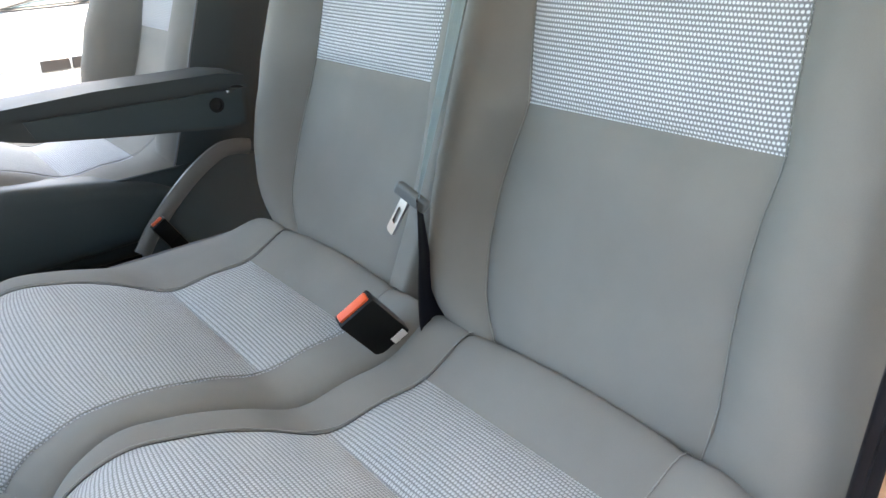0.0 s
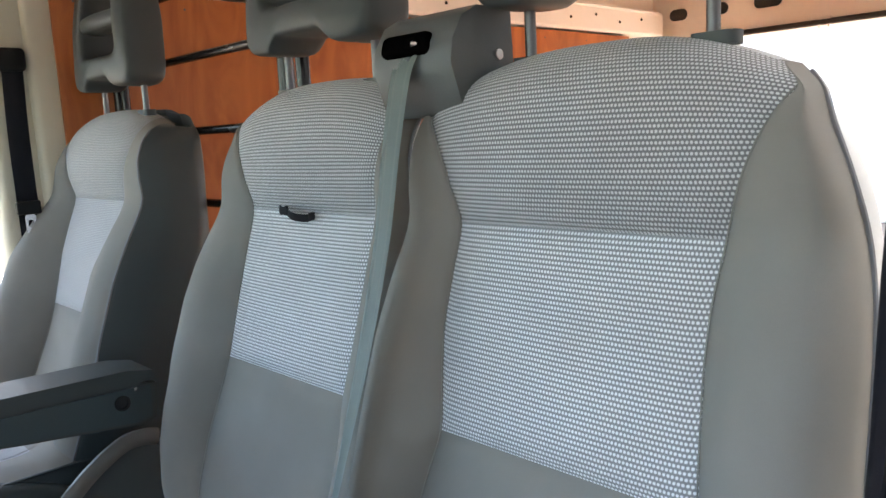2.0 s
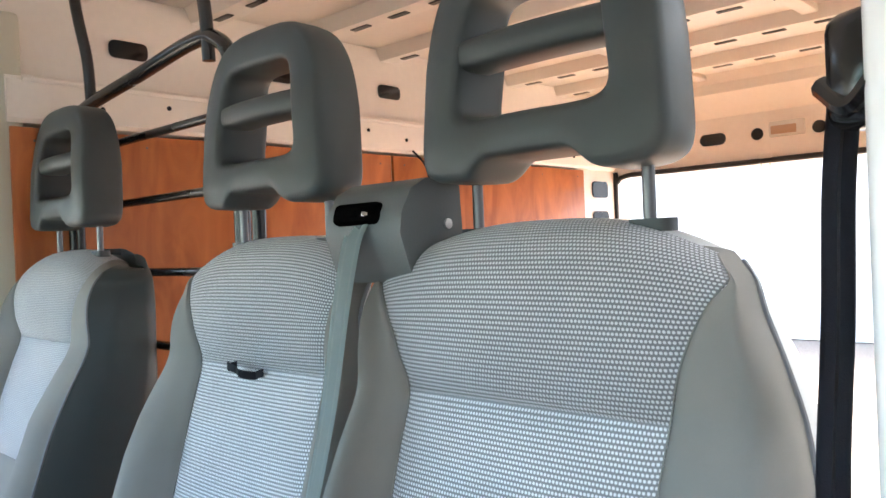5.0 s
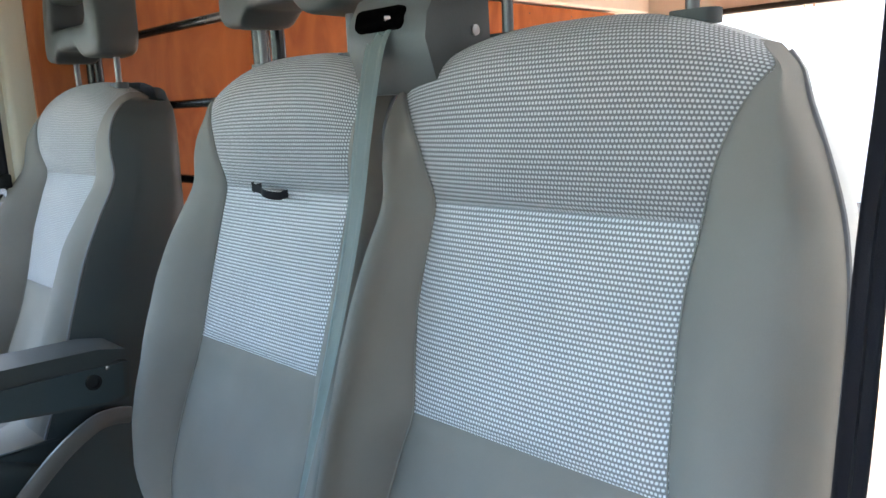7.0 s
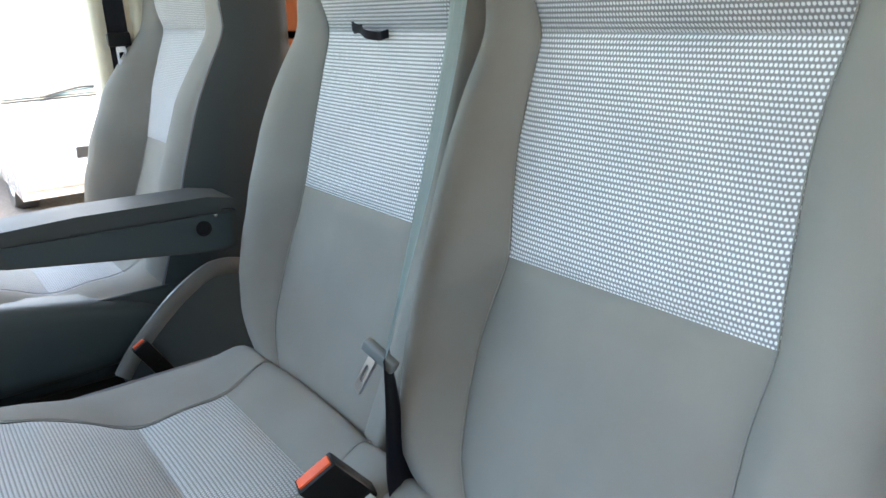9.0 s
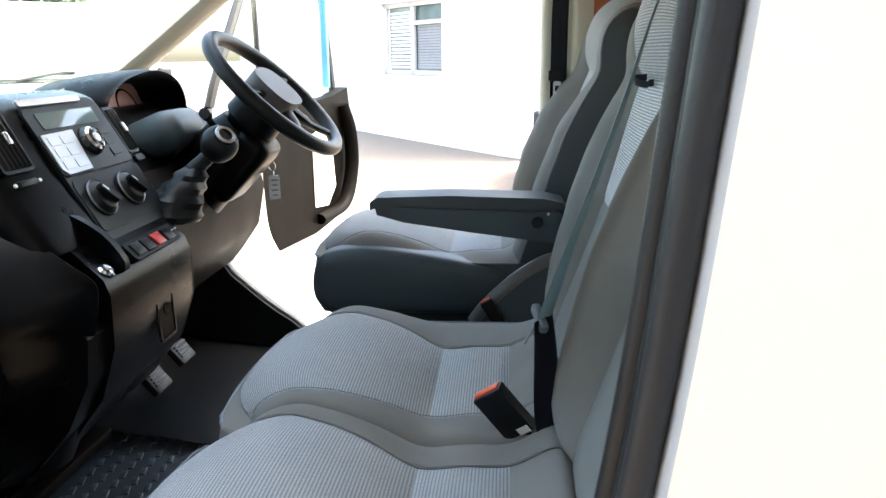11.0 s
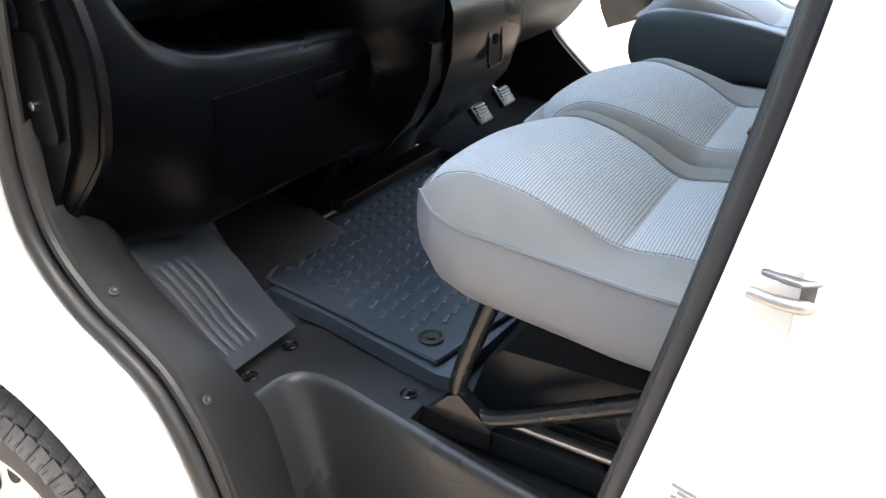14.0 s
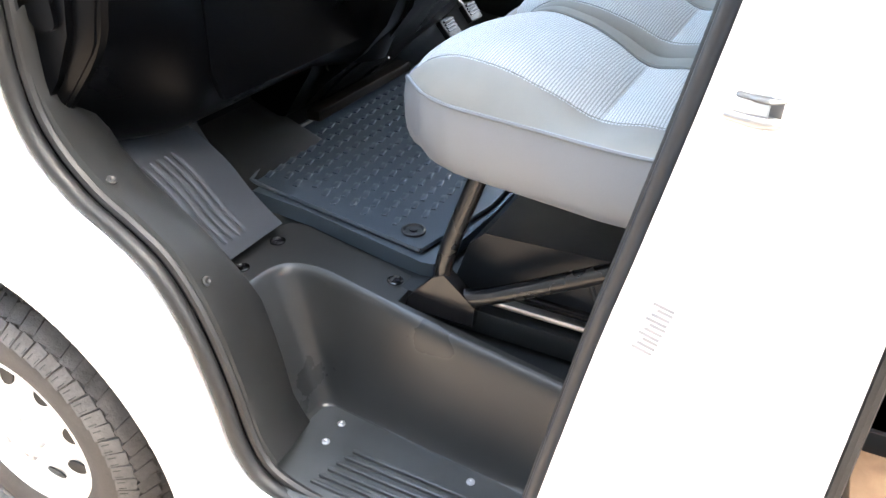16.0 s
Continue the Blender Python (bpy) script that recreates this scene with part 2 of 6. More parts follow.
# step plastic in a lighter colour that stands in for reflected sky
TREAD = material("sky_sheen_step_tread", (0.034, 0.038, 0.041), rough=0.42, spread=0.35, scale=16, fine=500, bump=0.25, depth=0.0006)
PADGREY = material("airbag_grey", (0.10, 0.095, 0.09), rough=0.6, spread=0.1, fine=400, bump=0.15)
# the mottled reddish colour paints a reflection on the dials' cover
INSTRUMENT = material("reddish_reflection_glass", (0.30, 0.18, 0.16), rough=0.1, spread=0.5, scale=12, bump=0.0, spec=0.8)
BLUE = material("blue_door_film", (0.10, 0.35, 0.48), rough=0.4, spread=0.1)
LAMP = material("clear_lamp_lens", (0.62, 0.6, 0.55), rough=0.12, spread=0.1, bump=0.02)
PAPER = material("printed_paper", (0.82, 0.82, 0.80), rough=0.6, spread=0.03, bump=0.02)
LEAF = material("dark_foliage", (0.035, 0.075, 0.03), rough=0.7, spread=0.4, scale=3, fine=30, bump=0.2)
GREENSHEET = material("green_cladding", (0.03, 0.16, 0.10), rough=0.5, spread=0.15, scale=2)
# white frame paint darkened to stand in for the frame's shadow lines
FRAMEPAINT = material("shaded_window_paint", (0.50, 0.48, 0.46), rough=0.6, spread=0.12, scale=4)
BLUECAR = material("silver_car_paint", (0.42, 0.44, 0.46), rough=0.25, metal=0.4, spread=0.04, bump=0.01, coat=0.5)

# ---- mesh helpers ----


def thing(name, at, label, category, group="", kind=""):
    e = new(name)
    e.location = at
    e.empty_display_size = 0.05
    return tagged(e, label, category, group, kind)


def part(name, bm, mat, parent=None, label="", sharp=38, smooth=True):
    me = bpy.data.meshes.new(name)
    bmesh.ops.recalc_face_normals(bm, faces=bm.faces[:])
    bm.to_mesh(me)
    bm.free()
    me.materials.append(mat)
    if smooth:
        me.polygons.foreach_set("use_smooth", [True] * len(me.polygons))
        me.set_sharp_from_angle(angle=radians(sharp))
    ob = new(name, me)
    if parent is not None:
        ob.parent = parent
        if parent.parent is None:
            ob.matrix_parent_inverse = parent.matrix_basis.inverted()
    if label:
        ob["label"] = label
    return ob


def struct(name, bm, mat, label, category, **kw):
    return tagged(part(name, bm, mat, **kw), label, category, "", "structure")


def spline(pts, per=6, closed=False):
    """Catmull-Rom through the points (of any dimension)."""
    P = [np.array(p, float) for p in pts]
    n = len(P)
    out = []
    for i in range(n if closed else n - 1):
        a = P[(i - 1) % n] if closed or i > 0 else 2 * P[0] - P[1]
        b, c = P[i], P[(i + 1) % n]
        d = P[(i + 2) % n] if closed or i + 2 < n else 2 * P[-1] - P[-2]
        for k in range(per):
            t = k / per
            out.append(0.5 * (2 * b + (c - a) * t + (2 * a - 5 * b + 4 * c - d) * t * t + (3 * b - a - 3 * c + d) * t**3))
    if not closed:
        out.append(P[-1])
    return out


def loft(rings, closed=True, caps=True):
    bm = bmesh.new()
    vs = [[bm.verts.new(tuple(p)) for p in r] for r in rings]
    n = len(rings[0])
    for a, b in zip(vs, vs[1:]):
        for i in range(n if closed else n - 1):
            j = (i + 1) % n
            bm.faces.new((a[i], a[j], b[j], b[i]))
    if caps and closed:
        bm.faces.new(vs[0][::-1])
        bm.faces.new(vs[-1])
    return bm


def sheet(rows, uvs=None):
    """An open surface of rows of points, with a UV map in metres."""
    bm = bmesh.new()
    lay = bm.loops.layers.uv.new("UVMap")
    vs = [[bm.verts.new(tuple(p)) for p in r] for r in rows]
    for i in range(len(rows) - 1):
        for j in range(len(rows[0]) - 1):
            f = bm.faces.new((vs[i][j], vs[i][j + 1], vs[i + 1][j + 1], vs[i + 1][j]))
            if uvs:
                for lp, (a, b) in zip(f.loops, ((i, j), (i, j + 1), (i + 1, j + 1), (i + 1, j))):
                    lp[lay].uv = uvs[a][b]
    return bm


def tube(pts, r, seg=12, per=6, closed=False, flat=1.0):
    P = [Vector(p) for p in (spline(pts, per, closed) if per > 1 else pts)]
    rings, up = [], None
    for i, p in enumerate(P):
        t = (P[min(i + 1, len(P) - 1)] - P[max(i - 1, 0)]).normalized()
        up = up or (Vector((0, 0, 1)) if abs(t.z) < 0.9 else Vector((1, 0, 0)))
        side = t.cross(up).normalized()
        up = side.cross(t).normalized()
        rr = r[i * (len(r) - 1) // max(1, len(P) - 1)] if isinstance(r, (list, tuple)) else r
        rings.append([p + rr * (math.cos(a) * side + flat * math.sin(a) * up) for a in (2 * math.pi * k / seg for k in range(seg))])
    if closed:
        rings.append(rings[0])
    return loft(rings, True, not closed)


def rbox(c, s, bevel=0.004, seg=2, m=None):
    bm = bmesh.new()
    bmesh.ops.create_cube(bm, size=1)
    bmesh.ops.scale(bm, vec=s, verts=bm.verts)
    if bevel:
        bmesh.ops.bevel(bm, geom=bm.edges[:], offset=bevel, segments=seg, profile=0.5, affect="EDGES")
    bmesh.ops.transform(bm, matrix=Matrix.Translation(c) @ (m or Matrix.Identity(4)), verts=bm.verts)
    return bm


def axes(x, y, origin=(0, 0, 0)):
    """A pose whose x and y axes run along the given ways."""
    x = Vector(x).normalized()
    z = x.cross(Vector(y)).normalized()
    y = z.cross(x)
    m = Matrix((x, y, z)).transposed().to_4x4()
    m.translation = origin
    return m


def prism(outline, m, depth, bevel=0.0, seg=2):
    """A polygon (a, b) in the plane of pose m, extruded by depth along its z."""
    bm = bmesh.new()
    lo = [bm.verts.new((a, b, 0)) for a, b in outline]
    hi = [bm.verts.new((a, b, depth)) for a, b in outline]
    n = len(outline)
    bm.faces.new(lo[::-1])
    bm.faces.new(hi)
    for i in range(n):
        bm.faces.new((lo[i], lo[(i + 1) % n], hi[(i + 1) % n], hi[i]))
    if bevel:
        ed = [e for e in bm.edges if e.calc_face_angle(0) > 0.5]
        bmesh.ops.bevel(bm, geom=ed, offset=bevel, segments=seg, profile=0.5, affect="EDGES", clamp_overlap=True)
    bmesh.ops.transform(bm, matrix=m, verts=bm.verts)
    return bm


def along_y(profile, y0, y1, bevel=0.006, seg=2):
    """A profile in x, z carried from y0 to y1."""
    m = Matrix(((1, 0, 0, 0), (0, 0, -1, y1), (0, 1, 0, 0), (0, 0, 0, 1)))
    return prism(profile, m, y1 - y0, bevel, seg)


def lathe(profile, m, seg=28, caps=True):
    """(radius, height) turned round the z axis of pose m."""
    rings = [[m @ Vector((r * math.cos(a), r * math.sin(a), h)) for a in (2 * math.pi * k / seg for k in range(seg))] for r, h in profile]
    return loft(rings, True, caps)


def merge(*bms):
    out = bmesh.new()
    for b in bms:
        me = bpy.data.meshes.new("tmp")
        b.to_mesh(me)
        b.free()
        out.from_mesh(me)
        bpy.data.meshes.remove(me)
    return out


def oval(w, h, r, n=5):
    """A rounded rectangle outline about the origin."""
    out = []
    for cx, cy, a0 in ((w / 2 - r, h / 2 - r, 0), (-w / 2 + r, h / 2 - r, 90), (-w / 2 + r, -h / 2 + r, 180), (w / 2 - r, -h / 2 + r, 270)):
        for k in range(n + 1):
            a = radians(a0 + 90 * k / n)
            out.append((cx + r * math.cos(a), cy + r * math.sin(a)))
    return out


def ring_plate(outer, inner, m, depth):
    """A plate between two outlines of equal count, extruded."""
    n = len(outer)
    bm = bmesh.new()
    quad = [[bm.verts.new((*p, z)) for p in o] for o, z in ((outer, 0), (outer, depth), (inner, depth), (inner, 0))]
    for a, b in zip(quad, quad[1:] + quad[:1]):
        for i in range(n):
            bm.faces.new((a[i], a[(i + 1) % n], b[(i + 1) % n], b[i]))
    bmesh.ops.transform(bm, matrix=m, verts=bm.verts)
    return bm


def belt(points, width, mat, name, label, across=(0, 1, 0), twist=(), per=10, parent=None, thick=0.0014):
    P = [Vector(p) for p in spline(points, per)]
    rows = []
    for i, p in enumerate(P):
        t = (P[min(i + 1, len(P) - 1)] - P[max(i - 1, 0)]).normalized()
        s = Vector(across)
        s = (s - t * s.dot(t)).normalized()
        if twist:
            k = i / (len(P) - 1) * (len(twist) - 1)
            a = twist[int(k)] + (twist[min(int(k) + 1, len(twist) - 1)] - twist[int(k)]) * (k - int(k))
            s = Matrix.Rotation(radians(a), 3, t) @ s
        nn = s.cross(t)
        rows.append([p + s * width * q + nn * 0.0014 * math.sin(12.5 * q) for q in (-0.5, -0.38, -0.3, -0.1, 0.1, 0.3, 0.38, 0.5)])
    bm = sheet(rows)
    bmesh.ops.solidify(bm, geom=bm.faces[:], thickness=thick)
    if parent is not None:
        return part(name, bm, mat, parent, label)
    return bm

# ---- ground and yard ----
GZ = -0.11
gr = bmesh.new()
bmesh.ops.create_grid(gr, x_segments=60, y_segments=60, size=400)
for v in gr.verts:
    v.co.z = GZ + (0.25 * noise.noise(v.co * 0.02) if v.co.length > 60 else 0)
struct("ground", gr, GRAVEL, "sandy gravel yard, pale and dry", "ground")
# unseen wall, added to cut the light through the passenger door
struct("wall_unseen_shade", rbox((-0.5, -2.1, 2.85), (14, 0.25, 6.0), 0.02), material("grey_shade_wall", (0.17, 0.17, 0.165), rough=0.9, spread=0.2, scale=1.2, fine=30, bump=0.4, depth=0.006), "plain grey wall, unseen, added to shade the passenger side", "wall")

# ---- van body, passenger side ----
van = thing("delivery_van", (0.5, 1.03, GZ), "white panel van with its cab doors open", "van")
# door opening: x, z from the screen pillar down and round the step to the rear pillar
OPEN = [(-0.72, 2.08), (-0.90, 1.90), (-1.03, 1.70), (-1.105, 1.45), (-1.15, 1.20), (-1.155, 1.06), (-1.125, 0.975), (-1.060, 0.905), (-0.985, 0.860),
        (-0.92, 0.810), (-0.865, 0.715), (-0.825, 0.590), (-0.800, 0.480), (-0.765, 0.415), (-0.70, 0.388), (-0.60, 0.380), (-0.45, 0.376)]
REAR = [(-0.40, 0.376), (-0.335, 0.392), (-0.295, 0.44), (-0.272, 0.54), (-0.255, 0.64), (-0.228, 0.80), (-0.202, 0.95), (-0.172, 1.10), (-0.138, 1.28), (-0.112, 1.44), (-0.095, 1.60), (-0.080, 1.80), (-0.09, 1.98), (-0.16, 2.08), (-0.35, 2.11)]
open_curve = spline(OPEN, 4)
rear_curve = spline(REAR, 4)


def skin(curve, shift, y0, y1, back):
    """A body panel beside a door edge: outline of the edge, closed by points behind it."""
    out = [(x + shift, z) for x, z in curve] + back
    return prism(out, Matrix(((1, 0, 0, 0), (0, 0, -1, y1), (0, 1, 0, 0), (0, 0, 0, 1))), y1 - y0, 0.0)


arch = [(-1.44 + 0.480 * math.cos(a), 0.226 + 0.480 * math.sin(a)) for a in (radians(d) for d in range(-16, 200, 6))]
front = [(-0.45, 0.376), (-0.45, 0.10), (-0.95, 0.09)] + arch + [(-2.0, 0.1), (-2.35, 0.25), (-2.38, 0.75), (-2.2, 1.02), (-1.75, 1.28), (-1.5, 1.45), (-1.2, 1.74), (-0.85, 2.05)]
part("front_wing", skin(open_curve, -0.022, -0.004, 0.03, front), PAINT, van, "white front wing and sill", smooth=False)
part("rear_pillar", skin(rear_curve, 0.0130, -0.002, 0.03, [(-0.35, 2.30), (0.078, 2.30), (0.078, 0.10), (-0.45, 0.10), (-0.45, 0.37)]), PAINT, van, "white rear door pillar", smooth=False)
part("side_panel", rbox((2.85, 0.015, 1.20), (3.7, 0.03, 2.2), 0.004), PAINT, van)
part("side_door_edge", rbox((0.985, 0.05, 1.18), (0.02, 0.06, 2.15), 0.003), PAINT, van)
part("side_door_seal", tube([(0.088, 0.012, 0.35), (0.088, 0.012, 2.2)], 0.008, 8, 1), RUBBER, van, "dark seal of the side door opening")
part("cab_roof", loft([[(x, y, z) for x, z in ((-1.45, 1.58), (-0.92, 2.02), (-0.4, 2.28), (0.1, 2.46), (0.1, 2.49), (-0.45, 2.32), (-0.97, 2.06), (-1.5, 1.60))][2:6] for y in (0.03, 0.5, 1.03, 1.55, 2.03)]), PAINT, van, "white cab roof")
part("inner_roof_front", rbox((-0.62, 1.03, 2.13), (0.55, 1.9, 0.03), 0.01, 2, pose(0, 0, 0, 0, -26, 0)), LINING, van, "pale headlining")
# rear pillar inside: pale metal behind the seal, and the trim of the belt
part("pillar_inner", rbox((0.006, 0.086, 1.45), (0.145, 0.092, 1.6), 0.012, 3), PAINT, van, "pale painted pillar inside")

# seals
seal = thing("door_seal", (-0.6, 0.03, 0.38), "black rubber door seal round the passenger door opening", "door seal")
part("front_seal", tube([(x, 0.03, z) for x, z in OPEN], 0.0145, 10, 4), RUBBER, seal)
part("front_lip", tube([(x + 0.018, 0.048, z + 0.012) for x, z in OPEN], 0.010, 8, 4), RUBBER, seal)
rib = spline(REAR, 100)
part("rear_seal", tube([(x + 0.003, 0.036, z) for x, z in REAR], 0.0080, 10, 4), RUBBER, seal)
part("rear_lip", tube([(x - 0.003, 0.047, z) for x, z in rib], [0.0087, 0.0090] * (len(rib) // 2) + [0.0087], 10, 1), RUBBER, seal, "ribbed inner lip")
part("rear_bulb", tube([(x + 0.0035, 0.022, z) for x, z in REAR], 0.0096, 12, 4), BULB, seal, "smooth grey bulb seal")

striker = thing("door_striker", (-0.085, 0.0, 1.25), "silver door latch striker on the white pillar", "door latch")
part("plate", rbox((-0.062, -0.006, 1.252), (0.022, 0.008, 0.070), 0.003), PAINT, striker, "white striker plate")
part("prong", tube([(-0.062, -0.006, 1.250), (-0.072, -0.012, 1.250), (-0.090, -0.013, 1.251), (-0.108, -0.012, 1.253)], [0.0062, 0.0058, 0.0052, 0.0040], 12, 5), STEEL, striker, "worn steel prong")
part("guard", tube([(-0.060, -0.006, 1.271), (-0.072, -0.012, 1.270), (-0.088, -0.012, 1.271), (-0.101, -0.011, 1.272)], [0.0046, 0.0055, 0.0045, 0.0030], 10, 5, flat=0.6), DARKSTEEL, striker, "dull steel guard")
part("backing", rbox((-0.066, -0.0075, 1.2605), (0.012, 0.006, 0.026), 0.002), DARKSTEEL, striker)
hinge = part("door_hinge", rbox((-1.195, -0.008, 1.222), (0.045, 0.008, 0.05), 0.003), PAINT, van)
part("pin", tube([(-1.195, -0.016, 1.198), (-1.195, -0.016, 1.246)], 0.009, 12, 1), DARKSTEEL, hinge, "dull steel pin")
part("roller", lathe([(0.004, -0.008), (0.013, -0.006), (0.013, 0.006), (0.004, 0.008)], Matrix.Translation((-1.195, -0.022, 1.222)), 16), RUBBER, hinge)
part("bump_stop", lathe([(0.020, 0.0), (0.022, 0.006), (0.018, 0.014), (0.006, 0.016)], axes((1, 0, 0), (0, 0, 1), (-1.215, -0.004, 1.127)), 20), RUBBER, van, "round black rubber bump stop")
sticker = thing("tyre_pressure_sticker", (-0.125, -0.0035, 0.965), "small printed pressure sticker on the white pillar", "sticker")
part("sheet", rbox((-0.128, -0.0034, 1.005), (0.040, 0.0008, 0.085), 0, 1, pose(0, 0, 0, 0, 14, 0)), PAPER, sticker)
for k in range(10):
    part("printed_bar", rbox((-0.139 + 0.002 * (k % 3) + 0.0016 * k, -0.0042, 0.969 + 0.0068 * k), (0.024 - 0.003 * (k % 3), 0.0006, 0.0038), 0, 1, pose(0, 0, 0, 0, 14, 0)), FADED, sticker)

# ---- front wheel ----
wheel = thing("front_wheel", (-1.44, 0.09, GZ), "front wheel with worn tyre and white steel rim", "wheel")
HOLE = 0.28   # turn of the rim, in holes
WC = Vector((-1.44, 0.012, 0.226))
wm = axes((1, 0, 0), (0, 0, 1), WC)   # z of this pose points to -y
tyre_prof = spline([(0.205, 0.0), (0.225, 0.012), (0.262, 0.018), (0.300, 0.010), (0.328, -0.012), (0.345, -0.045), (0.352, -0.10), (0.351, -0.16), (0.340, -0.19), (0.30, -0.20), (0.22, -0.19)], 4)
tyre = part("tyre", lathe(tyre_prof, wm, 96, False), TYRE, wheel, "worn black tyre")
blocks, cuts = bmesh.new(), bmesh.new()
random.seed(11)
for k in range(58):
    a = 2 * math.pi * k / 58
    for r, h, w, tilt, sk, n in ((0.3170, 0.0005, 0.042, -0.90, -0.12, 0), (0.3400, -0.034, 0.044, -0.42, 0.26, 0.45), (0.3490, -0.079, 0.042, -0.10, -0.26, 0.1), (0.3500, -0.124, 0.042, 0.0, 0.26, 0.5)):
        m = wm @ Matrix.Rotation(a + 0.108 * n + random.uniform(-0.004, 0.004), 4, "Z") @ Matrix.Translation((r, 0, h)) @ Matrix.Rotation(tilt, 4, "Y") @ Matrix.Rotation(sk, 4, "X")
        bmesh.ops.create_cube(blocks, size=1, matrix=m @ Matrix.Diagonal((0.010, 0.0345 - 0.0035 * (n == 0), w, 1)))
    for q in (-0.30, 0.22):
        m = wm @ Matrix.Rotation(a + 0.108 * q, 4, "Z") @ Matrix.Translation((0.3110, 0, 0.0060)) @ Matrix.Rotation(-0.90, 4, "Y") @ Matrix.Rotation(-0.12, 4, "X")
        bmesh.ops.create_cube(cuts, size=1, matrix=m @ Matrix.Diagonal((0.0104, 0.0024, 0.016, 1)))
part("sipes", cuts, RUBBER, tyre, "dark slits in the shoulder blocks")
blk = part("tread", blocks, DUSTY, tyre, "dusty worn tread blocks")
tagged(blk, kind="stuff")
rimprof = spline([(0.208, 0.002), (0.200, 0.006), (0.192, -0.006), (0.185, -0.03), (0.172, -0.035), (0.135, -0.026), (0.115, -0.018), (0.085, -0.012), (0.070, 0.004), (0.055, 0.012), (0.02, 0.013), (0.002, 0.013)], 3)
rim = part("rim", lathe(rimprof, wm, 64, False), PAINT, wheel, "white steel rim")
for k in range(8):
    a = 2 * math.pi * (k + HOLE) / 8
    part("vent_hole", lathe([(0.024, 0.0), (0.024, 0.004), (0.021, 0.0035), (0.001, 0.003)], wm @ Matrix.Rotation(a, 4, "Z") @ Matrix.Translation((0.142, 0, -0.0265)) @ Matrix.Rotation(radians(17), 4, "Y"), 20), RUBBER, rim)
for k in range(5):
    a = 2 * math.pi * k / 5
    part("wheel_bolt", lathe([(0.010, 0.0), (0.010, 0.012), (0.006, 0.014)], wm @ Matrix.Rotation(a, 4, "Z") @ Matrix.Translation((0.065, 0, 0.002)), 6), STEEL, rim)
part("arch_liner", loft([[(-1.44 + 0.478 * math.cos(a), y, 0.226 + 0.478 * math.sin(a)) for a in (radians(d) for d in range(-16, 197, 6))] for y in (0.02, 0.34)], False), TRIM, van, "dark wheel arch liner")

# ---- cab floor, step and sill ----
struct("floor", merge(rbox((-0.45, 1.1875, 0.655), (1.75, 1.685, 0.05), 0.004), rbox((0.1, 0.40, 0.655), (0.8, 0.10, 0.05), 0.004), rbox((-0.16, 0.368, 0.592), (0.96, 0.145, 0.05), 0.004)), FLOORRUB, "dark rubber cab floor", "floor")
well = thing("step_well", (-0.5, 0.15, 0.39), "black moulded plastic entry step well", "step")
# curved front end and riser as one moulded shell, leaning out towards the lip
foot = spline([(-0.785, 0.045), (-0.782, 0.14), (-0.780, 0.215), (-0.774, 0.246), (-0.750, 0.262), (-0.70, 0.259), (-0.60, 0.250), (-0.43, 0.236), (-0.18, 0.222)], 5)
brim = spline([(-0.876, 0.045), (-0.875, 0.14), (-0.874, 0.225), (-0.868, 0.264), (-0.845, 0.288), (-0.79, 0.296), (-0.68, 0.287), (-0.50, 0.271), (-0.18, 0.254)], 5)


def lip_z(x):
    return 0.697 - 0.109 * max(0.0, x + 0.80)


rows = []
for f, off in ((0.0, 0.010), (0.006, 0.004), (0.03, 0.0), (0.15, 0.0), (0.40, 0.0), (0.65, 0.0), (0.85, 0.0), (0.94, -0.0005), (0.975, -0.003), (0.994, -0.008), (1.0, -0.014)):
    row = []
    for i in range(len(foot)):
        p0, p1 = np.array(brim[max(0, i - 1)]), np.array(brim[min(len(brim) - 1, i + 1)])
        t = (p1 - p0) / np.linalg.norm(p1 - p0)
        q = np.array(foot[i]) * (1 - f) + np.array(brim[i]) * f + np.array((t[1], -t[0])) * off
        row.append((q[0], q[1], 0.402 + (lip_z(brim[i][0]) - 0.402) * f))
    rows.append(row)
part("wall", sheet(rows), STEP, well, "smooth black riser with rounded corner")
tread = part("tread", rbox((-0.50, 0.145, 0.392), (0.62, 0.24, 0.022), 0.006), TREAD, well, "black step tread, lightened for sky sheen")
for k in range(6):
    part("grip_rib", rbox((-0.46, 0.072 + 0.019 * k, 0.406), (0.44 - 0.012 * k, 0.009, 0.009), 0.003), TREAD, tread)
for x, y in ((-0.711, 0.220), (-0.711, 0.165), (-0.42, 0.205)):
    part("screw", lathe([(0.008, 0), (0.008, 0.003), (0.004, 0.004), (0.001, 0.002)], Matrix.Translation((x, y, 0.403)), 14), STEEL, tread, "bright screw head")
lip = [(x, y) for x, y, z in reversed(rows[-1]) if y > 0.17]
ledge = prism([(-0.958, 0.165), (-0.968, 0.25), (-0.970, 0.395), (-0.955, 0.424), (-0.925, 0.432), (-0.70, 0.398), (-0.640, 0.388), (-0.627, 0.376), (-0.627, 0.306), (-0.19, 0.276)] + lip, Matrix.Translation((0, 0, 0.667)), 0.030, 0.0015)
for v in ledge.verts:
    v.co.z -= 0.109 * max(0.0, v.co.x + 0.80)
part("ledge", ledge, SILL, well, "black ledge above the step")
for x, y in ((-0.932, 0.349), (-0.662, 0.357), (-0.931, 0.235)):
    part("clip", lathe([(0.016, 0), (0.016, 0.003), (0.013, 0.004), (0.011, 0.001), (0.004, 0.001), (0.004, 0.002)], Matrix.Translation((x, y, 0.6965 - 0.109 * max(0.0, x + 0.80))), 20), GLOSS, well, "round black trim clip")
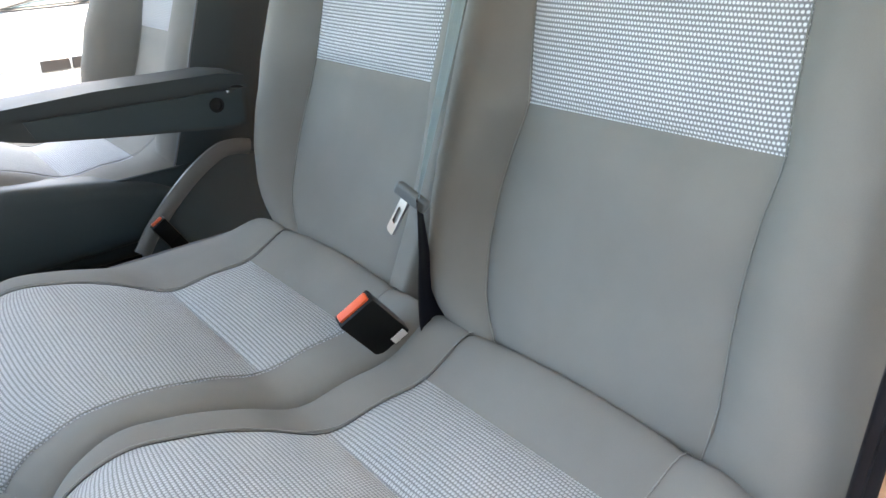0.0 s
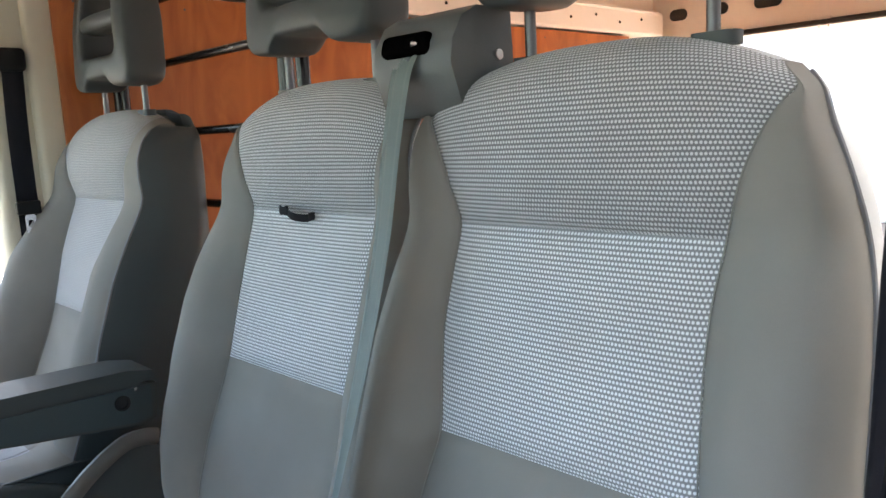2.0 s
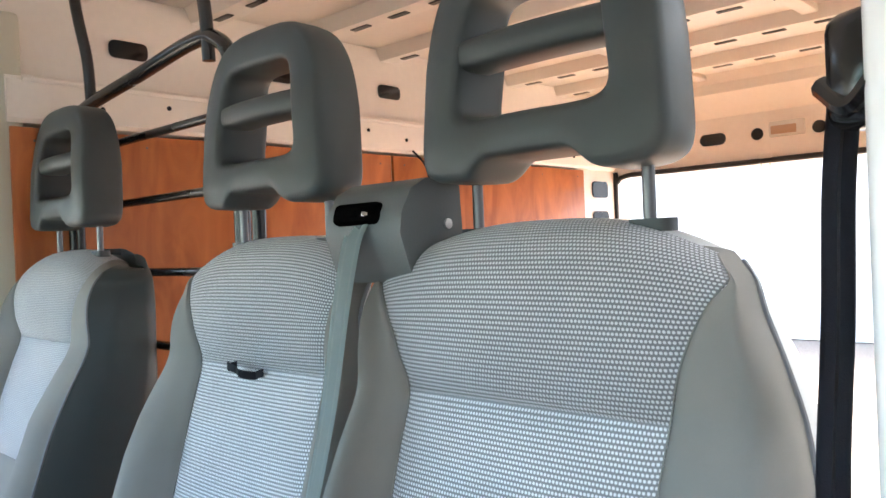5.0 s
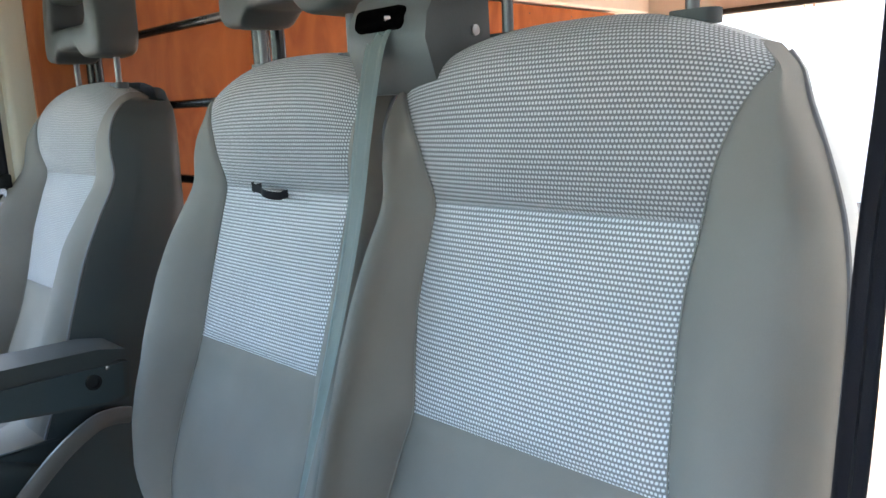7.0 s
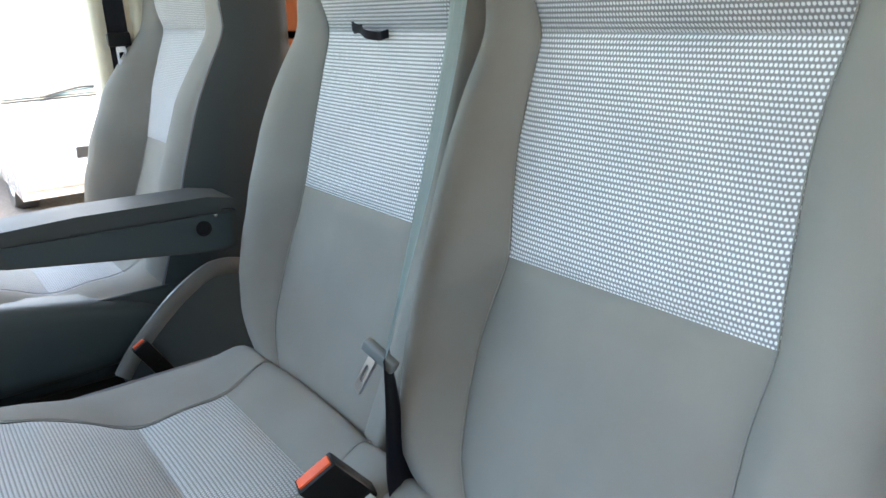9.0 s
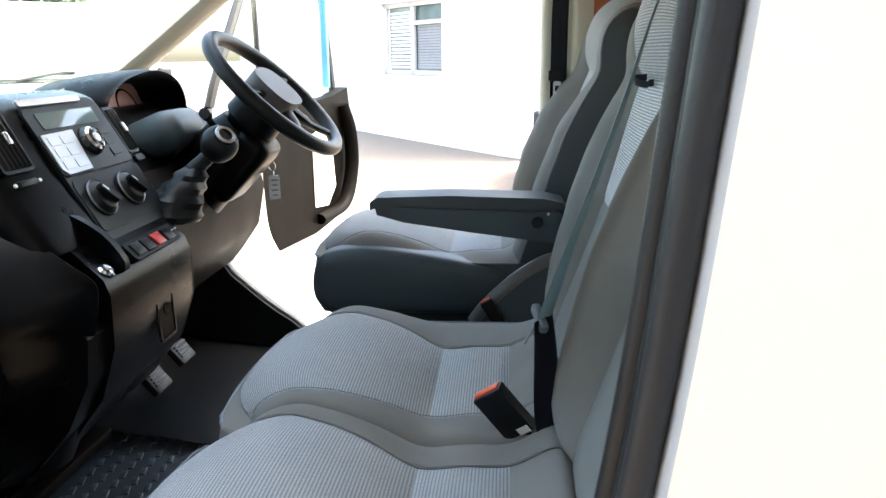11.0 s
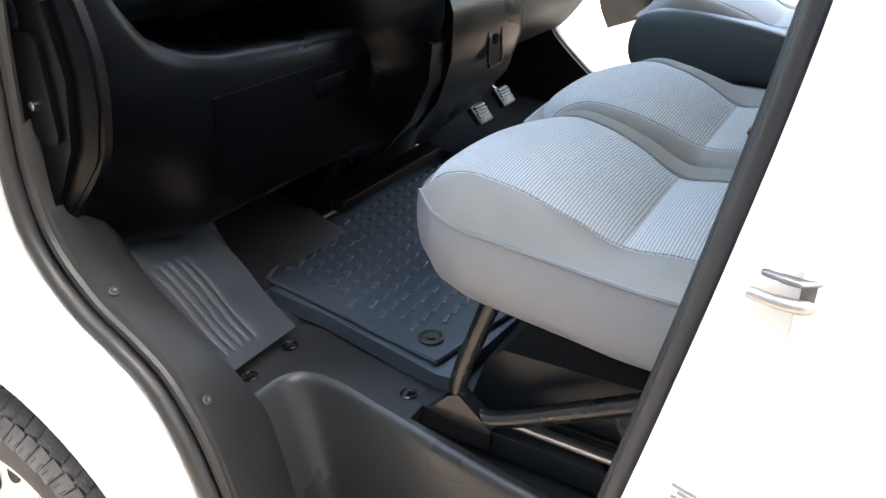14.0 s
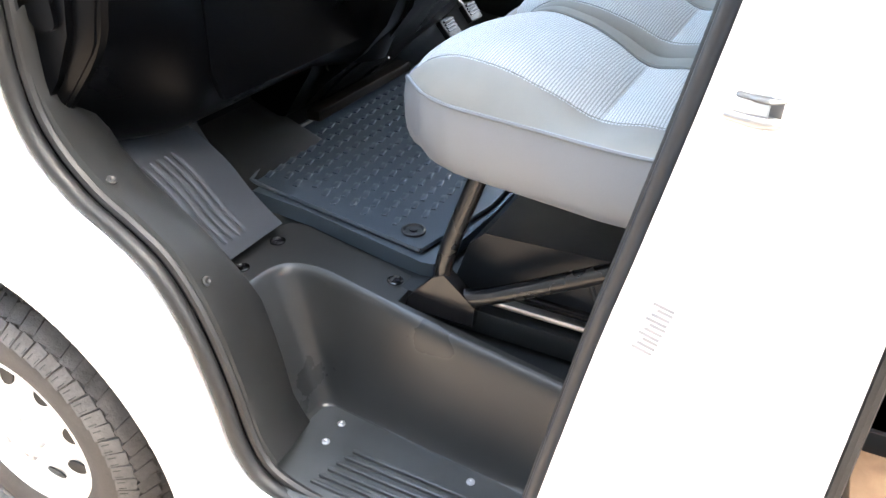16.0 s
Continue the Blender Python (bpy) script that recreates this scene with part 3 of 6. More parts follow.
sill = thing("sill_trim", (-1.0, 0.1, 0.75), "black plastic sill trim curving down to the step", "trim panel")
rows = []
for i, (x, z) in enumerate(spline([(-1.135, 1.20), (-1.14, 1.06), (-1.105, 0.985), (-1.045, 0.925), (-0.975, 0.88), (-0.905, 0.825), (-0.850, 0.725), (-0.812, 0.60), (-0.788, 0.49), (-0.755, 0.43)], 5)):
    w = max(0.0, min(1.0, (z - 0.70) / 0.12))
    rows.append([(x + 0.01, 0.044, z - 0.008), (x + 0.016, 0.056, z + 0.004), (x + 0.014, 0.09, z + 0.002), (x + 0.002, 0.142, z - 0.008), (x - 0.014 + 0.006 * w, 0.195 - 0.028 * w, z - 0.025 - 0.012 * w)])
part("cover", sheet(rows), SILL, sill)
for p, nrm in (((-1.030, 0.072, 0.931), (0.5, -0.1, 0.86)), ((-0.859, 0.075, 0.784), (0.85, -0.1, 0.5))):
    part("screw", lathe([(0.009, 0), (0.009, 0.003), (0.005, 0.004), (0.001, 0.002)], Matrix.Translation(p) @ Vector(nrm).to_track_quat("Z", "Y").to_matrix().to_4x4(), 14), RUBBER, sill, "dark screw head")
base_rows = [[(x - 0.025, y, z - 0.13) for y in (0.03, 0.2, 0.40)] for x, z in spline([(-1.135, 1.20), (-1.14, 1.06), (-1.105, 0.985), (-1.045, 0.925), (-0.975, 0.86), (-0.93, 0.76), (-0.92, 0.68)], 4)]
part("inner_sill", sheet(base_rows), SILL, sill, "dark panel under the sill trim")
ramp = thing("kick_plate", (-1.0, 0.32, 0.72), "dark grey ribbed kick plate beside the floor mat", "trim panel")
ramp_rows = []
ramp_line = spline([(-1.33, 1.03, 0.17, 0.35), (-1.25, 0.965, 0.165, 0.36), (-1.15, 0.915, 0.150, 0.355), (-1.06, 0.850, 0.155, 0.365), (-1.0, 0.775, 0.165, 0.375), (-0.945, 0.718, 0.18, 0.385)], 8)
for x, z, y0, y1 in ramp_line:
    ramp_rows.append([(x, y0 + (y1 - y0) * k / 4, z) for k in range(5)])
rb = sheet(ramp_rows)
bmesh.ops.solidify(rb, geom=rb.faces[:], thickness=0.012)
rp = part("plate", rb, KICK, ramp)
for k in range(6):
    part("rib", tube([(x + 0.001, y0 + 0.030 + 0.0185 * k, z + 0.0016) for x, z, y0, y1 in ramp_line[20:38]], 0.0046, 8, 1, flat=0.7), KICK, rp)

mat = thing("floor_mat", (-0.88, 0.9, 0.70), "blue-black rubber floor mat with raised bars", "floor mat")
mz = lambda x: 0.715 + 0.060 * (-x - 0.60)  # noqa: E731
mo = [(-0.645, 0.425), (-1.09, 0.470), (-1.17, 0.74), (-1.17, 1.36), (-0.60, 1.36), (-0.60, 0.66)]
pm = prism(mo, Matrix.Identity(4), 0.014, 0.003)
for v in pm.verts:
    v.co.z += mz(v.co.x) - 0.014
msheet = part("sheet", pm, MATRUB, mat)
ul = prism([(-0.605, 0.405), (-0.630, 0.400), (-0.92, 0.440), (-1.10, 0.445), (-1.20, 0.74), (-1.20, 1.38), (-0.585, 1.38), (-0.585, 0.66)], Matrix.Identity(4), 0.036, 0.016, 4)
for v in ul.verts:
    v.co.z += mz(v.co.x) - 0.0425
part("underlay", ul, MATRUB, mat, "smooth rubber lip round the mat")
part("edge", tube([(x, y, mz(x) + 0.001) for x, y in mo + mo[:1]], 0.006, 6, 1), MATRUB, mat)
for r in range(13):
    for c in range(22):
        x, y = -0.70 - 0.0375 * r, 0.475 + 0.040 * c + (0.020 if r % 2 else 0)
        lim = 0.44 + (-x - 0.645) * 0.10
        if y > lim + 0.03 and y < 1.32 and not (x > -0.73 and y < 0.55) and x > -1.15 and (y > 0.5 or x > -1.06):
            part("grip_bar", rbox((x, y, mz(x) + 0.001), (0.013, 0.031, 0.005), 0.0024, 2, pose(0, 0, 0, 0, 3.4, 0) @ pose(0, 0, 0, 0, 0, 14)), MATRUB, msheet)
part("fastener", lathe([(0.026, 0), (0.026, 0.004), (0.021, 0.006), (0.017, 0.002), (0.009, 0.002), (0.009, 0.006), (0.002, 0.006)], Matrix.Translation((-0.691, 0.483, 0.7205)), 28), RUBBER, mat, "round mat fastener")

toe = sheet([[(x, y, z) for y in (0.30, 0.8, 1.3, 1.95)] for x, z in spline([(-1.06, 0.722), (-1.17, 0.74), (-1.25, 0.79), (-1.42, 0.98), (-1.5, 1.2)], 4)])
struct("toe_board", toe, FLOORRUB, "dark rubber lined toe board", "floor")
part("foot_rest", rbox((-1.19, 0.57, 0.775), (0.26, 0.34, 0.016), 0.007, 2, pose(0, 0, 0, 0, 20, 0)), SILL, ramp, "raised black foot rest")

# seat frame
frame_ = thing("bench_frame", (-0.4, 0.70, 0.68), "black tubular steel bench frame on floor rails", "seat frame")
for y in (0.344, 1.06):
    part("tube_leg", tube([(-0.485, y + 0.015, 0.975), (-0.512, y + 0.01, 0.90), (-0.545, y, 0.79), (-0.552, y, 0.742), (-0.530, y, 0.708), (-0.490, y, 0.708), (-0.42, y, 0.742), (-0.25, y, 0.838), (-0.10, y, 0.925)], 0.0165, 14, 5), TUBE, frame_, "bent black tube")
    part("bracket", prism([(-0.625, 0.655), (-0.615, 0.682), (-0.565, 0.737), (-0.544, 0.748), (-0.482, 0.697), (-0.484, 0.655)], Matrix(((1, 0, 0, 0), (0, 0, -1, y + 0.012), (0, 1, 0, 0), (0, 0, 0, 1))), 0.03, 0.004), TUBE, frame_, "black foot bracket")
    part("rail", rbox((-0.24, y + 0.016, 0.702), (0.46, 0.020, 0.012), 0.003), STEEL, frame_, "bare steel floor rail")
    part("rail", rbox((-0.24, y + 0.046, 0.702), (0.46, 0.014, 0.016), 0.003), TUBE, frame_)
part("box", prism([(-0.56, 0.682), (-0.53, 0.78), (-0.50, 0.81), (0.05, 0.83), (0.05, 0.682)], Matrix(((1, 0, 0, 0), (0, 0, -1, 1.06), (0, 1, 0, 0), (0, 0, 0, 1))), 0.66, 0.03, 3), BENCHBOX, frame_, "black plastic box under the bench")
part("cable", tube([(-0.30, 0.37, 0.80), (-0.26, 0.355, 0.75), (-0.20, 0.36, 0.70), (-0.10, 0.38, 0.69)], 0.005, 8, 5), RUBBER, frame_)
part("upper_rail", rbox((-0.25, 0.70, 0.950), (0.03, 0.60, 0.02), 0.003), TUBE, frame_)

# ---- load bay ----
struct("bay_floor", rbox((1.6, 1.03, 0.62), (2.9, 1.84, 0.04), 0.003), wood_sheet("floor_ply", (0.30, 0.20, 0.12), (0.2, 0.12, 0.07)), "worn plywood load floor", "floor")
struct("wall_north", rbox((1.42, 1.955, 1.58), (2.75, 0.03, 1.9), 0.003), CREAM, "pale painted steel side wall of the load bay", "wall")
struct("wall_south", rbox((1.92, 0.16, 1.58), (1.75, 0.03, 1.9), 0.003), CREAM, "pale painted steel side wall of the load bay", "wall")
struct("ceiling", rbox((1.42, 1.03, 2.455), (2.85, 1.96, 0.025), 0.003), CREAM, "pale painted steel roof of the van", "ceiling")
for k, (x0, x1) in enumerate(((0.055, 1.21), (1.22, 2.38))):
    lining = thing("plywood_lining", (x0 + 0.58, 1.87, 0.64), "orange stained plywood lining on the side wall", "wall lining", "plywood linings")
    part("panel", rbox(((x0 + x1) / 2, 1.868, 1.36), (x1 - x0, 0.012, 1.44), 0.002), PLY, lining)
    for i in range(5):
        for z in (0.70, 1.36, 2.05):
            part("screw", lathe([(0.003, 0), (0.003, 0.001), (0.002, 0.0015), (0.001, 0.001)], axes((1, 0, 0), (0, 0, 1), (x0 + 0.05 + (x1 - x0 - 0.10) * i / 4, 1.8615, z)), 10), DARKSTEEL, lining)
for x0 in (1.1, 1.95):
    lining = thing("plywood_lining", (x0 + 0.4, 0.19, 0.64), "orange stained plywood lining on the side wall", "wall lining", "plywood linings")
    part("panel", rbox((x0 + 0.4, 0.186, 1.36), (0.8, 0.012, 1.44), 0.002), PLY, lining)
for k in range(8):
    x = 0.22 + 0.345 * k
    bow = thing("roof_bow", (x, 1.03, 2.40), "pale pressed steel roof bow with dark slots", "roof bow", "roof bows")
    bar = part("bar", prism([(-0.055, 0.0), (-0.035, -0.04), (0.035, -0.04), (0.055, 0.0)], Matrix(((1, 0, 0, x), (0, 0, -1, 1.93), (0, 1, 0, 2.442), (0, 0, 0, 1))), 1.8, 0.004), CREAM, bow)
    for j in range(11):
        part("slot", rbox((x + 0.0, 0.25 + 0.155 * j, 2.4005), (0.020, 0.07, 0.003), 0), GLOSS, bar)
for y in (0.75, 1.40):
    rail = thing("roof_rail", (1.4, y, 2.43), "pale pressed steel roof stiffener", "roof bow", "roof stiffeners")
    part("bar", rbox((1.4, y, 2.432), (2.7, 0.05, 0.022), 0.005), CREAM, rail)
cant = thing("cant_rail", (1.2, 1.90, 2.2), "pale pressed steel cant rail with punched holes", "body rail")
part("rail", prism([(1.945, 2.08), (1.866, 2.09), (1.858, 2.10), (1.858, 2.185), (1.866, 2.195), (1.905, 2.20), (1.905, 2.44), (1.945, 2.44)], Matrix(((0, 0, 1, 0.05), (1, 0, 0, 0), (0, 1, 0, 0), (0, 0, 0, 1))), 2.6, 0.01), CREAM, cant)
for k in range(14):
    part("hole", lathe([(0.006, 0), (0.006, 0.003), (0.001, 0.002)], axes((1, 0, 0), (0, 0, 1), (0.26 + 0.17 * k, 1.858, 2.135 + 0.02 * (k % 2))), 12), GLOSS, cant)
for k in range(5):
    part("slot", prism(oval(0.10, 0.045, 0.015), axes((1, 0, 0), (0, 0, 1), (0.35 + 0.45 * k, 1.903, 2.30)), 0.004, 0), GLOSS, cant, "dark opening in the cant rail")
part("flange", tube([(0.08, 1.852, 2.188), (1.3, 1.852, 2.188), (2.6, 1.852, 2.188)], 0.007, 8, 2), CREAM, cant)
part("wire", tube([(1.30, 1.85, 2.10), (1.33, 1.83, 2.06), (1.36, 1.84, 2.03), (1.38, 1.85, 1.99)], 0.004, 6, 5), RUBBER, cant)
# rear door frame
rear = thing("rear_door_frame", (2.75, 1.03, 0.64), "pale rear door frame with punched holes and a courtesy lamp", "door frame")
part("header", prism([(2.70, 2.06), (2.69, 2.10), (2.685, 2.27), (2.60, 2.36), (2.60, 2.45), (2.82, 2.45), (2.82, 2.06)], Matrix(((1, 0, 0, 0), (0, 0, -1, 1.95), (0, 1, 0, 0), (0, 0, 0, 1))), 1.84, 0.008), CREAM, rear)
for y0, y1 in ((1.885, 1.97), (0.10, 0.20)):
    part("jamb", rbox((2.76, (y0 + y1) / 2, 1.36), (0.14, y1 - y0, 1.5), 0.02, 3), CREAM, rear)
part("pillar", prism([(2.36, 0.64), (2.36, 2.10), (2.70, 2.16), (2.74, 0.64)], Matrix(((1, 0, 0, 0), (0, 0, -1, 1.94), (0, 1, 0, 0), (0, 0, 0, 1))), 0.05, 0.015), CREAM, rear)
for z, h in ((2.0, 0.075), (1.875, 0.05)):
    part("opening", prism(oval(0.13, h, 0.02), axes((1, 0, 0), (0, 0, 1), (2.55, 1.888, z)), 0.006, 0), GLOSS, rear)
for y, w in ((1.80, 0.085), (1.60, 0.062), (1.40, 0.115), (1.21, 0.05), (0.968, 0.052)):
    part("opening", prism(oval(w, 0.05, 0.0245), axes((0, -1, 0), (0, 0, 1), (2.690, y, 2.18)), 0.006, 0), GLOSS, rear)
for y in (0.90, 1.18):
    part("bracket", rbox((2.688, y, 2.083), (0.012, 0.05, 0.012), 0.003), CREAM, rear, "small pale bracket")
    for d in (-0.018, 0.018):
        part("bracket_leg", rbox((2.686, y + d, 2.062), (0.006, 0.008, 0.04), 0.002), CREAM, rear)
part("lamp", rbox((2.683, 1.09, 2.19), (0.02, 0.14, 0.062), 0.006), LAMP, rear, "clear courtesy lamp")
part("lamp_lens", rbox((2.672, 1.10, 2.186), (0.008, 0.10, 0.034), 0.003), material("amber_lens", (0.45, 0.3, 0.2), rough=0.2), rear)
part("seal", tube([(2.69, 1.885, 0.7), (2.69, 1.885, 1.98), (2.69, 1.875, 2.03), (2.69, 1.83, 2.062), (2.69, 1.6, 2.066), (2.69, 0.4, 2.066), (2.69, 0.22, 2.04), (2.69, 0.2, 0.7)], 0.012, 8, 4), RUBBER, rear, "black rear door seal")

# tubular load guard behind the driver
guard = thing("load_guard", (0.19, 1.5, 0.7), "black tubular load guard behind the driver's seat", "load guard")
gx = 0.185
part("hoop", tube([(gx, 1.86, 0.68), (gx, 1.86, 1.6), (gx, 1.86, 2.04), (gx, 1.83, 2.095), (gx, 1.76, 2.12), (gx, 1.50, 2.145), (gx, 1.30, 2.165), (gx, 1.21, 2.155), (gx, 1.158, 2.09), (gx, 1.15, 1.9), (gx, 1.15, 1.5), (gx, 1.15, 0.68)], 0.0145, 12, 6), TUBE, guard)
part("inner_upright", tube([(gx, 1.10, 0.68), (gx, 1.10, 1.6), (gx, 1.10, 2.0)], 0.012, 10, 3), TUBE, guard)
part("inner_upright", tube([(gx, 1.83, 0.68), (gx, 1.83, 1.6), (gx, 1.83, 2.0)], 0.010, 10, 3), TUBE, guard)
for z in (1.30, 1.45, 1.60, 1.745, 1.89, 2.02):
    part("rung", tube([(gx, 1.86, z), (gx, 1.15, z)], 0.0085, 10, 1), TUBE, guard)
for y in (1.74, 1.235):
    part("stay", tube([(gx, y, 2.12), (gx - 0.005, y, 2.22), (gx - 0.02, y + 0.01, 2.33), (gx - 0.03, y + 0.02, 2.46)], 0.012, 10, 4), TUBE, guard)

# driver's side of the cab: pillar, sill and belt
struct("roof_rail_right", rbox((-0.40, 1.985, 2.14), (1.05, 0.07, 0.30), 0.02, 3), LINING, "pale trimmed roof rail over the driver's door", "roof rail")
struct("pillar_right", merge(rbox((-0.02, 1.94, 1.55), (0.13, 0.09, 1.75), 0.02, 3), rbox((0.045, 1.895, 1.66), (0.09, 0.05, 1.36), 0.015, 3)), LINING, "pale trimmed door pillar on the driver's side", "pillar")
dbelt = thing("driver_seat_belt", (-0.06, 1.89, 1.75), "black driver's seat belt on the door pillar", "seat belt")
belt([(-0.03, 1.890, 1.90), (-0.035, 1.888, 1.75), (-0.035, 1.886, 1.5), (-0.035, 1.884, 1.1)], 0.047, WEB_DARK, "webbing", "black webbing", (1, 0.2, 0), parent=dbelt)
part("guide", rbox((-0.035, 1.880, 1.92), (0.06, 0.03, 0.05), 0.01, 3), TRIM, dbelt)
part("tongue", rbox((-0.04, 1.868, 1.60), (0.05, 0.014, 0.03), 0.004, 2), TRIM, dbelt)
part("blade", ring_plate(oval(0.022, 0.040, 0.005), oval(0.011, 0.016, 0.004), axes((1, 0, 0), (0, 0, 1), (-0.04, 1.866, 1.565)), 0.003), CHROME, dbelt, "steel tongue blade")

pbelt = thing("passenger_seat_belt", (-0.086, 0.141, 1.86), "black passenger seat belt hanging from the pillar guide", "seat belt")
belt([(-0.030, 0.148, 1.86), (-0.029, 0.154, 1.80), (-0.037, 0.155, 1.72), (-0.047, 0.158, 1.63), (-0.066, 0.157, 1.50), (-0.092, 0.160, 1.35), (-0.118, 0.163, 1.18), (-0.140, 0.166, 0.98)], 0.028, WEB_DARK, "webbing", "dark blue-black webbing folded on itself", (-0.9, 0.45, 0), parent=pbelt, thick=0.004)
part("guide", rbox((-0.036, 0.136, 1.868), (0.034, 0.038, 0.070), 0.012, 3, pose(0, 0, 0, 0, 0, -30)), GLOSS, pbelt, "black height adjuster with belt guide")
part("guide_loop", tube([(-0.056, 0.124, 1.860), (-0.050, 0.140, 1.846), (-0.034, 0.160, 1.862)], 0.007, 8, 5), GLOSS, pbelt)
part("upper_cover", rbox((-0.050, 0.112, 1.965), (0.04, 0.045, 0.11), 0.014, 3), TRIM, pbelt)
part("tongue", rbox((-0.075, 0.175, 1.392), (0.035, 0.012, 0.022), 0.004, 2, pose(0, 0, 0, 20, 30, -40)), TRIM, pbelt)
part("blade", ring_plate(oval(0.012, 0.028, 0.003), oval(0.006, 0.010, 0.002), axes((0.08, 0.54, -0.27), (-0.5, 0, -0.85), (-0.092, 0.178, 1.382)), 0.003), VINYL, pbelt, "steel tongue blade")

# ---- seats ----
# the front of a backrest from base to top: x, z
BACK = spline([(-0.055, 1.078), (-0.088, 1.118), (-0.045, 1.23), (-0.012, 1.33), (0.001, 1.388), (0.020, 1.46), (0.044, 1.56), (0.056, 1.616), (0.046, 1.665), (0.046, 1.715),
               (0.062, 1.762), (0.095, 1.790), (0.135, 1.797), (0.17, 1.785)], 6)
LOW, MID = 4 * 6, 7 * 6   # seams between the panels, as rows
ARC = [0.0]
for p0, p1 in zip(BACK, BACK[1:]):
    ARC.append(ARC[-1] + math.hypot(p1[0] - p0[0], p1[1] - p0[1]))
RISE = [BACK[i][1] if i <= 66 else 1.79 + ARC[i] - ARC[66] for i in range(len(BACK))]   # height, running on over the top

# sides of the backrests, by height: half width of the centre panel, half width of the whole, bolster's bulge
DOOR_SIDE = [(1.08, 0.150, 0.255, 0.0), (1.12, 0.158, 0.276, 0.008), (1.153, 0.163, 0.284, 0.020), (1.22, 0.150, 0.281, 0.032), (1.28, 0.145, 0.276, 0.040), (1.328, 0.145, 0.274, 0.044), (1.388, 0.154, 0.272, 0.045),
             (1.43, 0.148, 0.267, 0.044), (1.53, 0.142, 0.263, 0.034), (1.573, 0.145, 0.259, 0.026), (1.616, 0.151, 0.251, 0.018), (1.66, 0.164, 0.243, 0.011), (1.695, 0.178, 0.233, 0.006), (1.735, 0.194, 0.221, 0.002),
             (1.762, 0.210, 0.2135, 0.0), (1.79, 0.182, 0.185, 0.0), (1.83, 0.140, 0.143, 0.0), (1.88, 0.10, 0.103, 0.0)]
INNER_SIDE = [(1.08, 0.110, 0.170, 0.0), (1.12, 0.120, 0.205, 0.010), (1.165, 0.155, 0.232, 0.040), (1.22, 0.172, 0.244, 0.057), (1.28, 0.176, 0.248, 0.066), (1.335, 0.168, 0.250, 0.070), (1.388, 0.152, 0.250, 0.068),
              (1.45, 0.164, 0.250, 0.062), (1.5, 0.170, 0.249, 0.054), (1.555, 0.166, 0.246, 0.042), (1.616, 0.160, 0.240, 0.026), (1.677, 0.170, 0.230, 0.009), (1.716, 0.184, 0.222, 0.004), (1.745, 0.197, 0.215, 0.001), (1.765, 0.206, 0.210, 0.0), (1.79, 0.190, 0.193, 0.0), (1.83, 0.160, 0.163, 0.0), (1.88, 0.12, 0.123, 0.0)]
MIDDLE_FAR = [(1.08, 0.115, 0.165, 0.0), (1.135, 0.145, 0.225, 0.012), (1.155, 0.168, 0.243, 0.022), (1.19, 0.186, 0.264, 0.036), (1.246, 0.194, 0.282, 0.050), (1.31, 0.188, 0.290, 0.056), (1.388, 0.168, 0.290, 0.056), (1.473, 0.166, 0.286, 0.050),
              (1.53, 0.160, 0.276, 0.040), (1.58, 0.154, 0.258, 0.027), (1.616, 0.150, 0.243, 0.017), (1.66, 0.152, 0.222, 0.007), (1.70, 0.158, 0.198, 0.002), (1.735, 0.167, 0.178, 0.0), (1.765, 0.180, 0.183, 0.0), (1.79, 0.172, 0.175, 0.0), (1.83, 0.150, 0.153, 0.0), (1.88, 0.12, 0.123, 0.0)]
MIDDLE_NEAR = [(1.08, 0.115, 0.165, 0.0), (1.15, 0.130, 0.180, 0.006), (1.388, 0.130, 0.186, 0.010), (1.616, 0.151, 0.190, 0.006), (1.69, 0.178, 0.190, 0.002), (1.745, 0.194, 0.198, 0.0), (1.80, 0.198, 0.201, 0.0), (1.88, 0.184, 0.187, 0.0)]
DRIVER_FAR = [(1.08, 0.17, 0.23, 0.04), (1.15, 0.20, 0.26, 0.075), (1.23, 0.205, 0.275, 0.092), (1.30, 0.185, 0.282, 0.106), (1.388, 0.160, 0.282, 0.104), (1.50, 0.158, 0.272, 0.084), (1.58, 0.150, 0.255, 0.052), (1.616, 0.147, 0.245, 0.030),
              (1.66, 0.155, 0.230, 0.012), (1.71, 0.167, 0.207, 0.003), (1.75, 0.180, 0.190, 0.0), (1.80, 0.190, 0.193, 0.0), (1.88, 0.180, 0.183, 0.0)]
DRIVER_NEAR = [(1.08, 0.14, 0.23, 0.05), (1.23, 0.155, 0.255, 0.080), (1.35, 0.155, 0.264, 0.080), (1.50, 0.150, 0.262, 0.060), (1.56, 0.147, 0.258, 0.040), (1.616, 0.146, 0.250, 0.018), (1.66, 0.157, 0.243, 0.008), (1.71, 0.175, 0.232, 0.002),
               (1.76, 0.188, 0.218, 0.0), (1.79, 0.168, 0.194, 0.0), (1.83, 0.135, 0.152, 0.0), (1.88, 0.10, 0.112, 0.0)]


def by_height(table, z, column):
    zs = [r[0] for r in table]
    vs = [r[column] for r in table]
    return sum(float(np.interp(z + d, zs, vs)) for d in (-0.010, -0.005, 0.0, 0.005, 0.010)) / 5


def crown(i, y, W):
    """How far the top edge drops towards the corners."""
    k = max(0.0, (BACK[i][1] - 1.68) / 0.115)
    return -0.034 * k * abs(y / W) ** 3


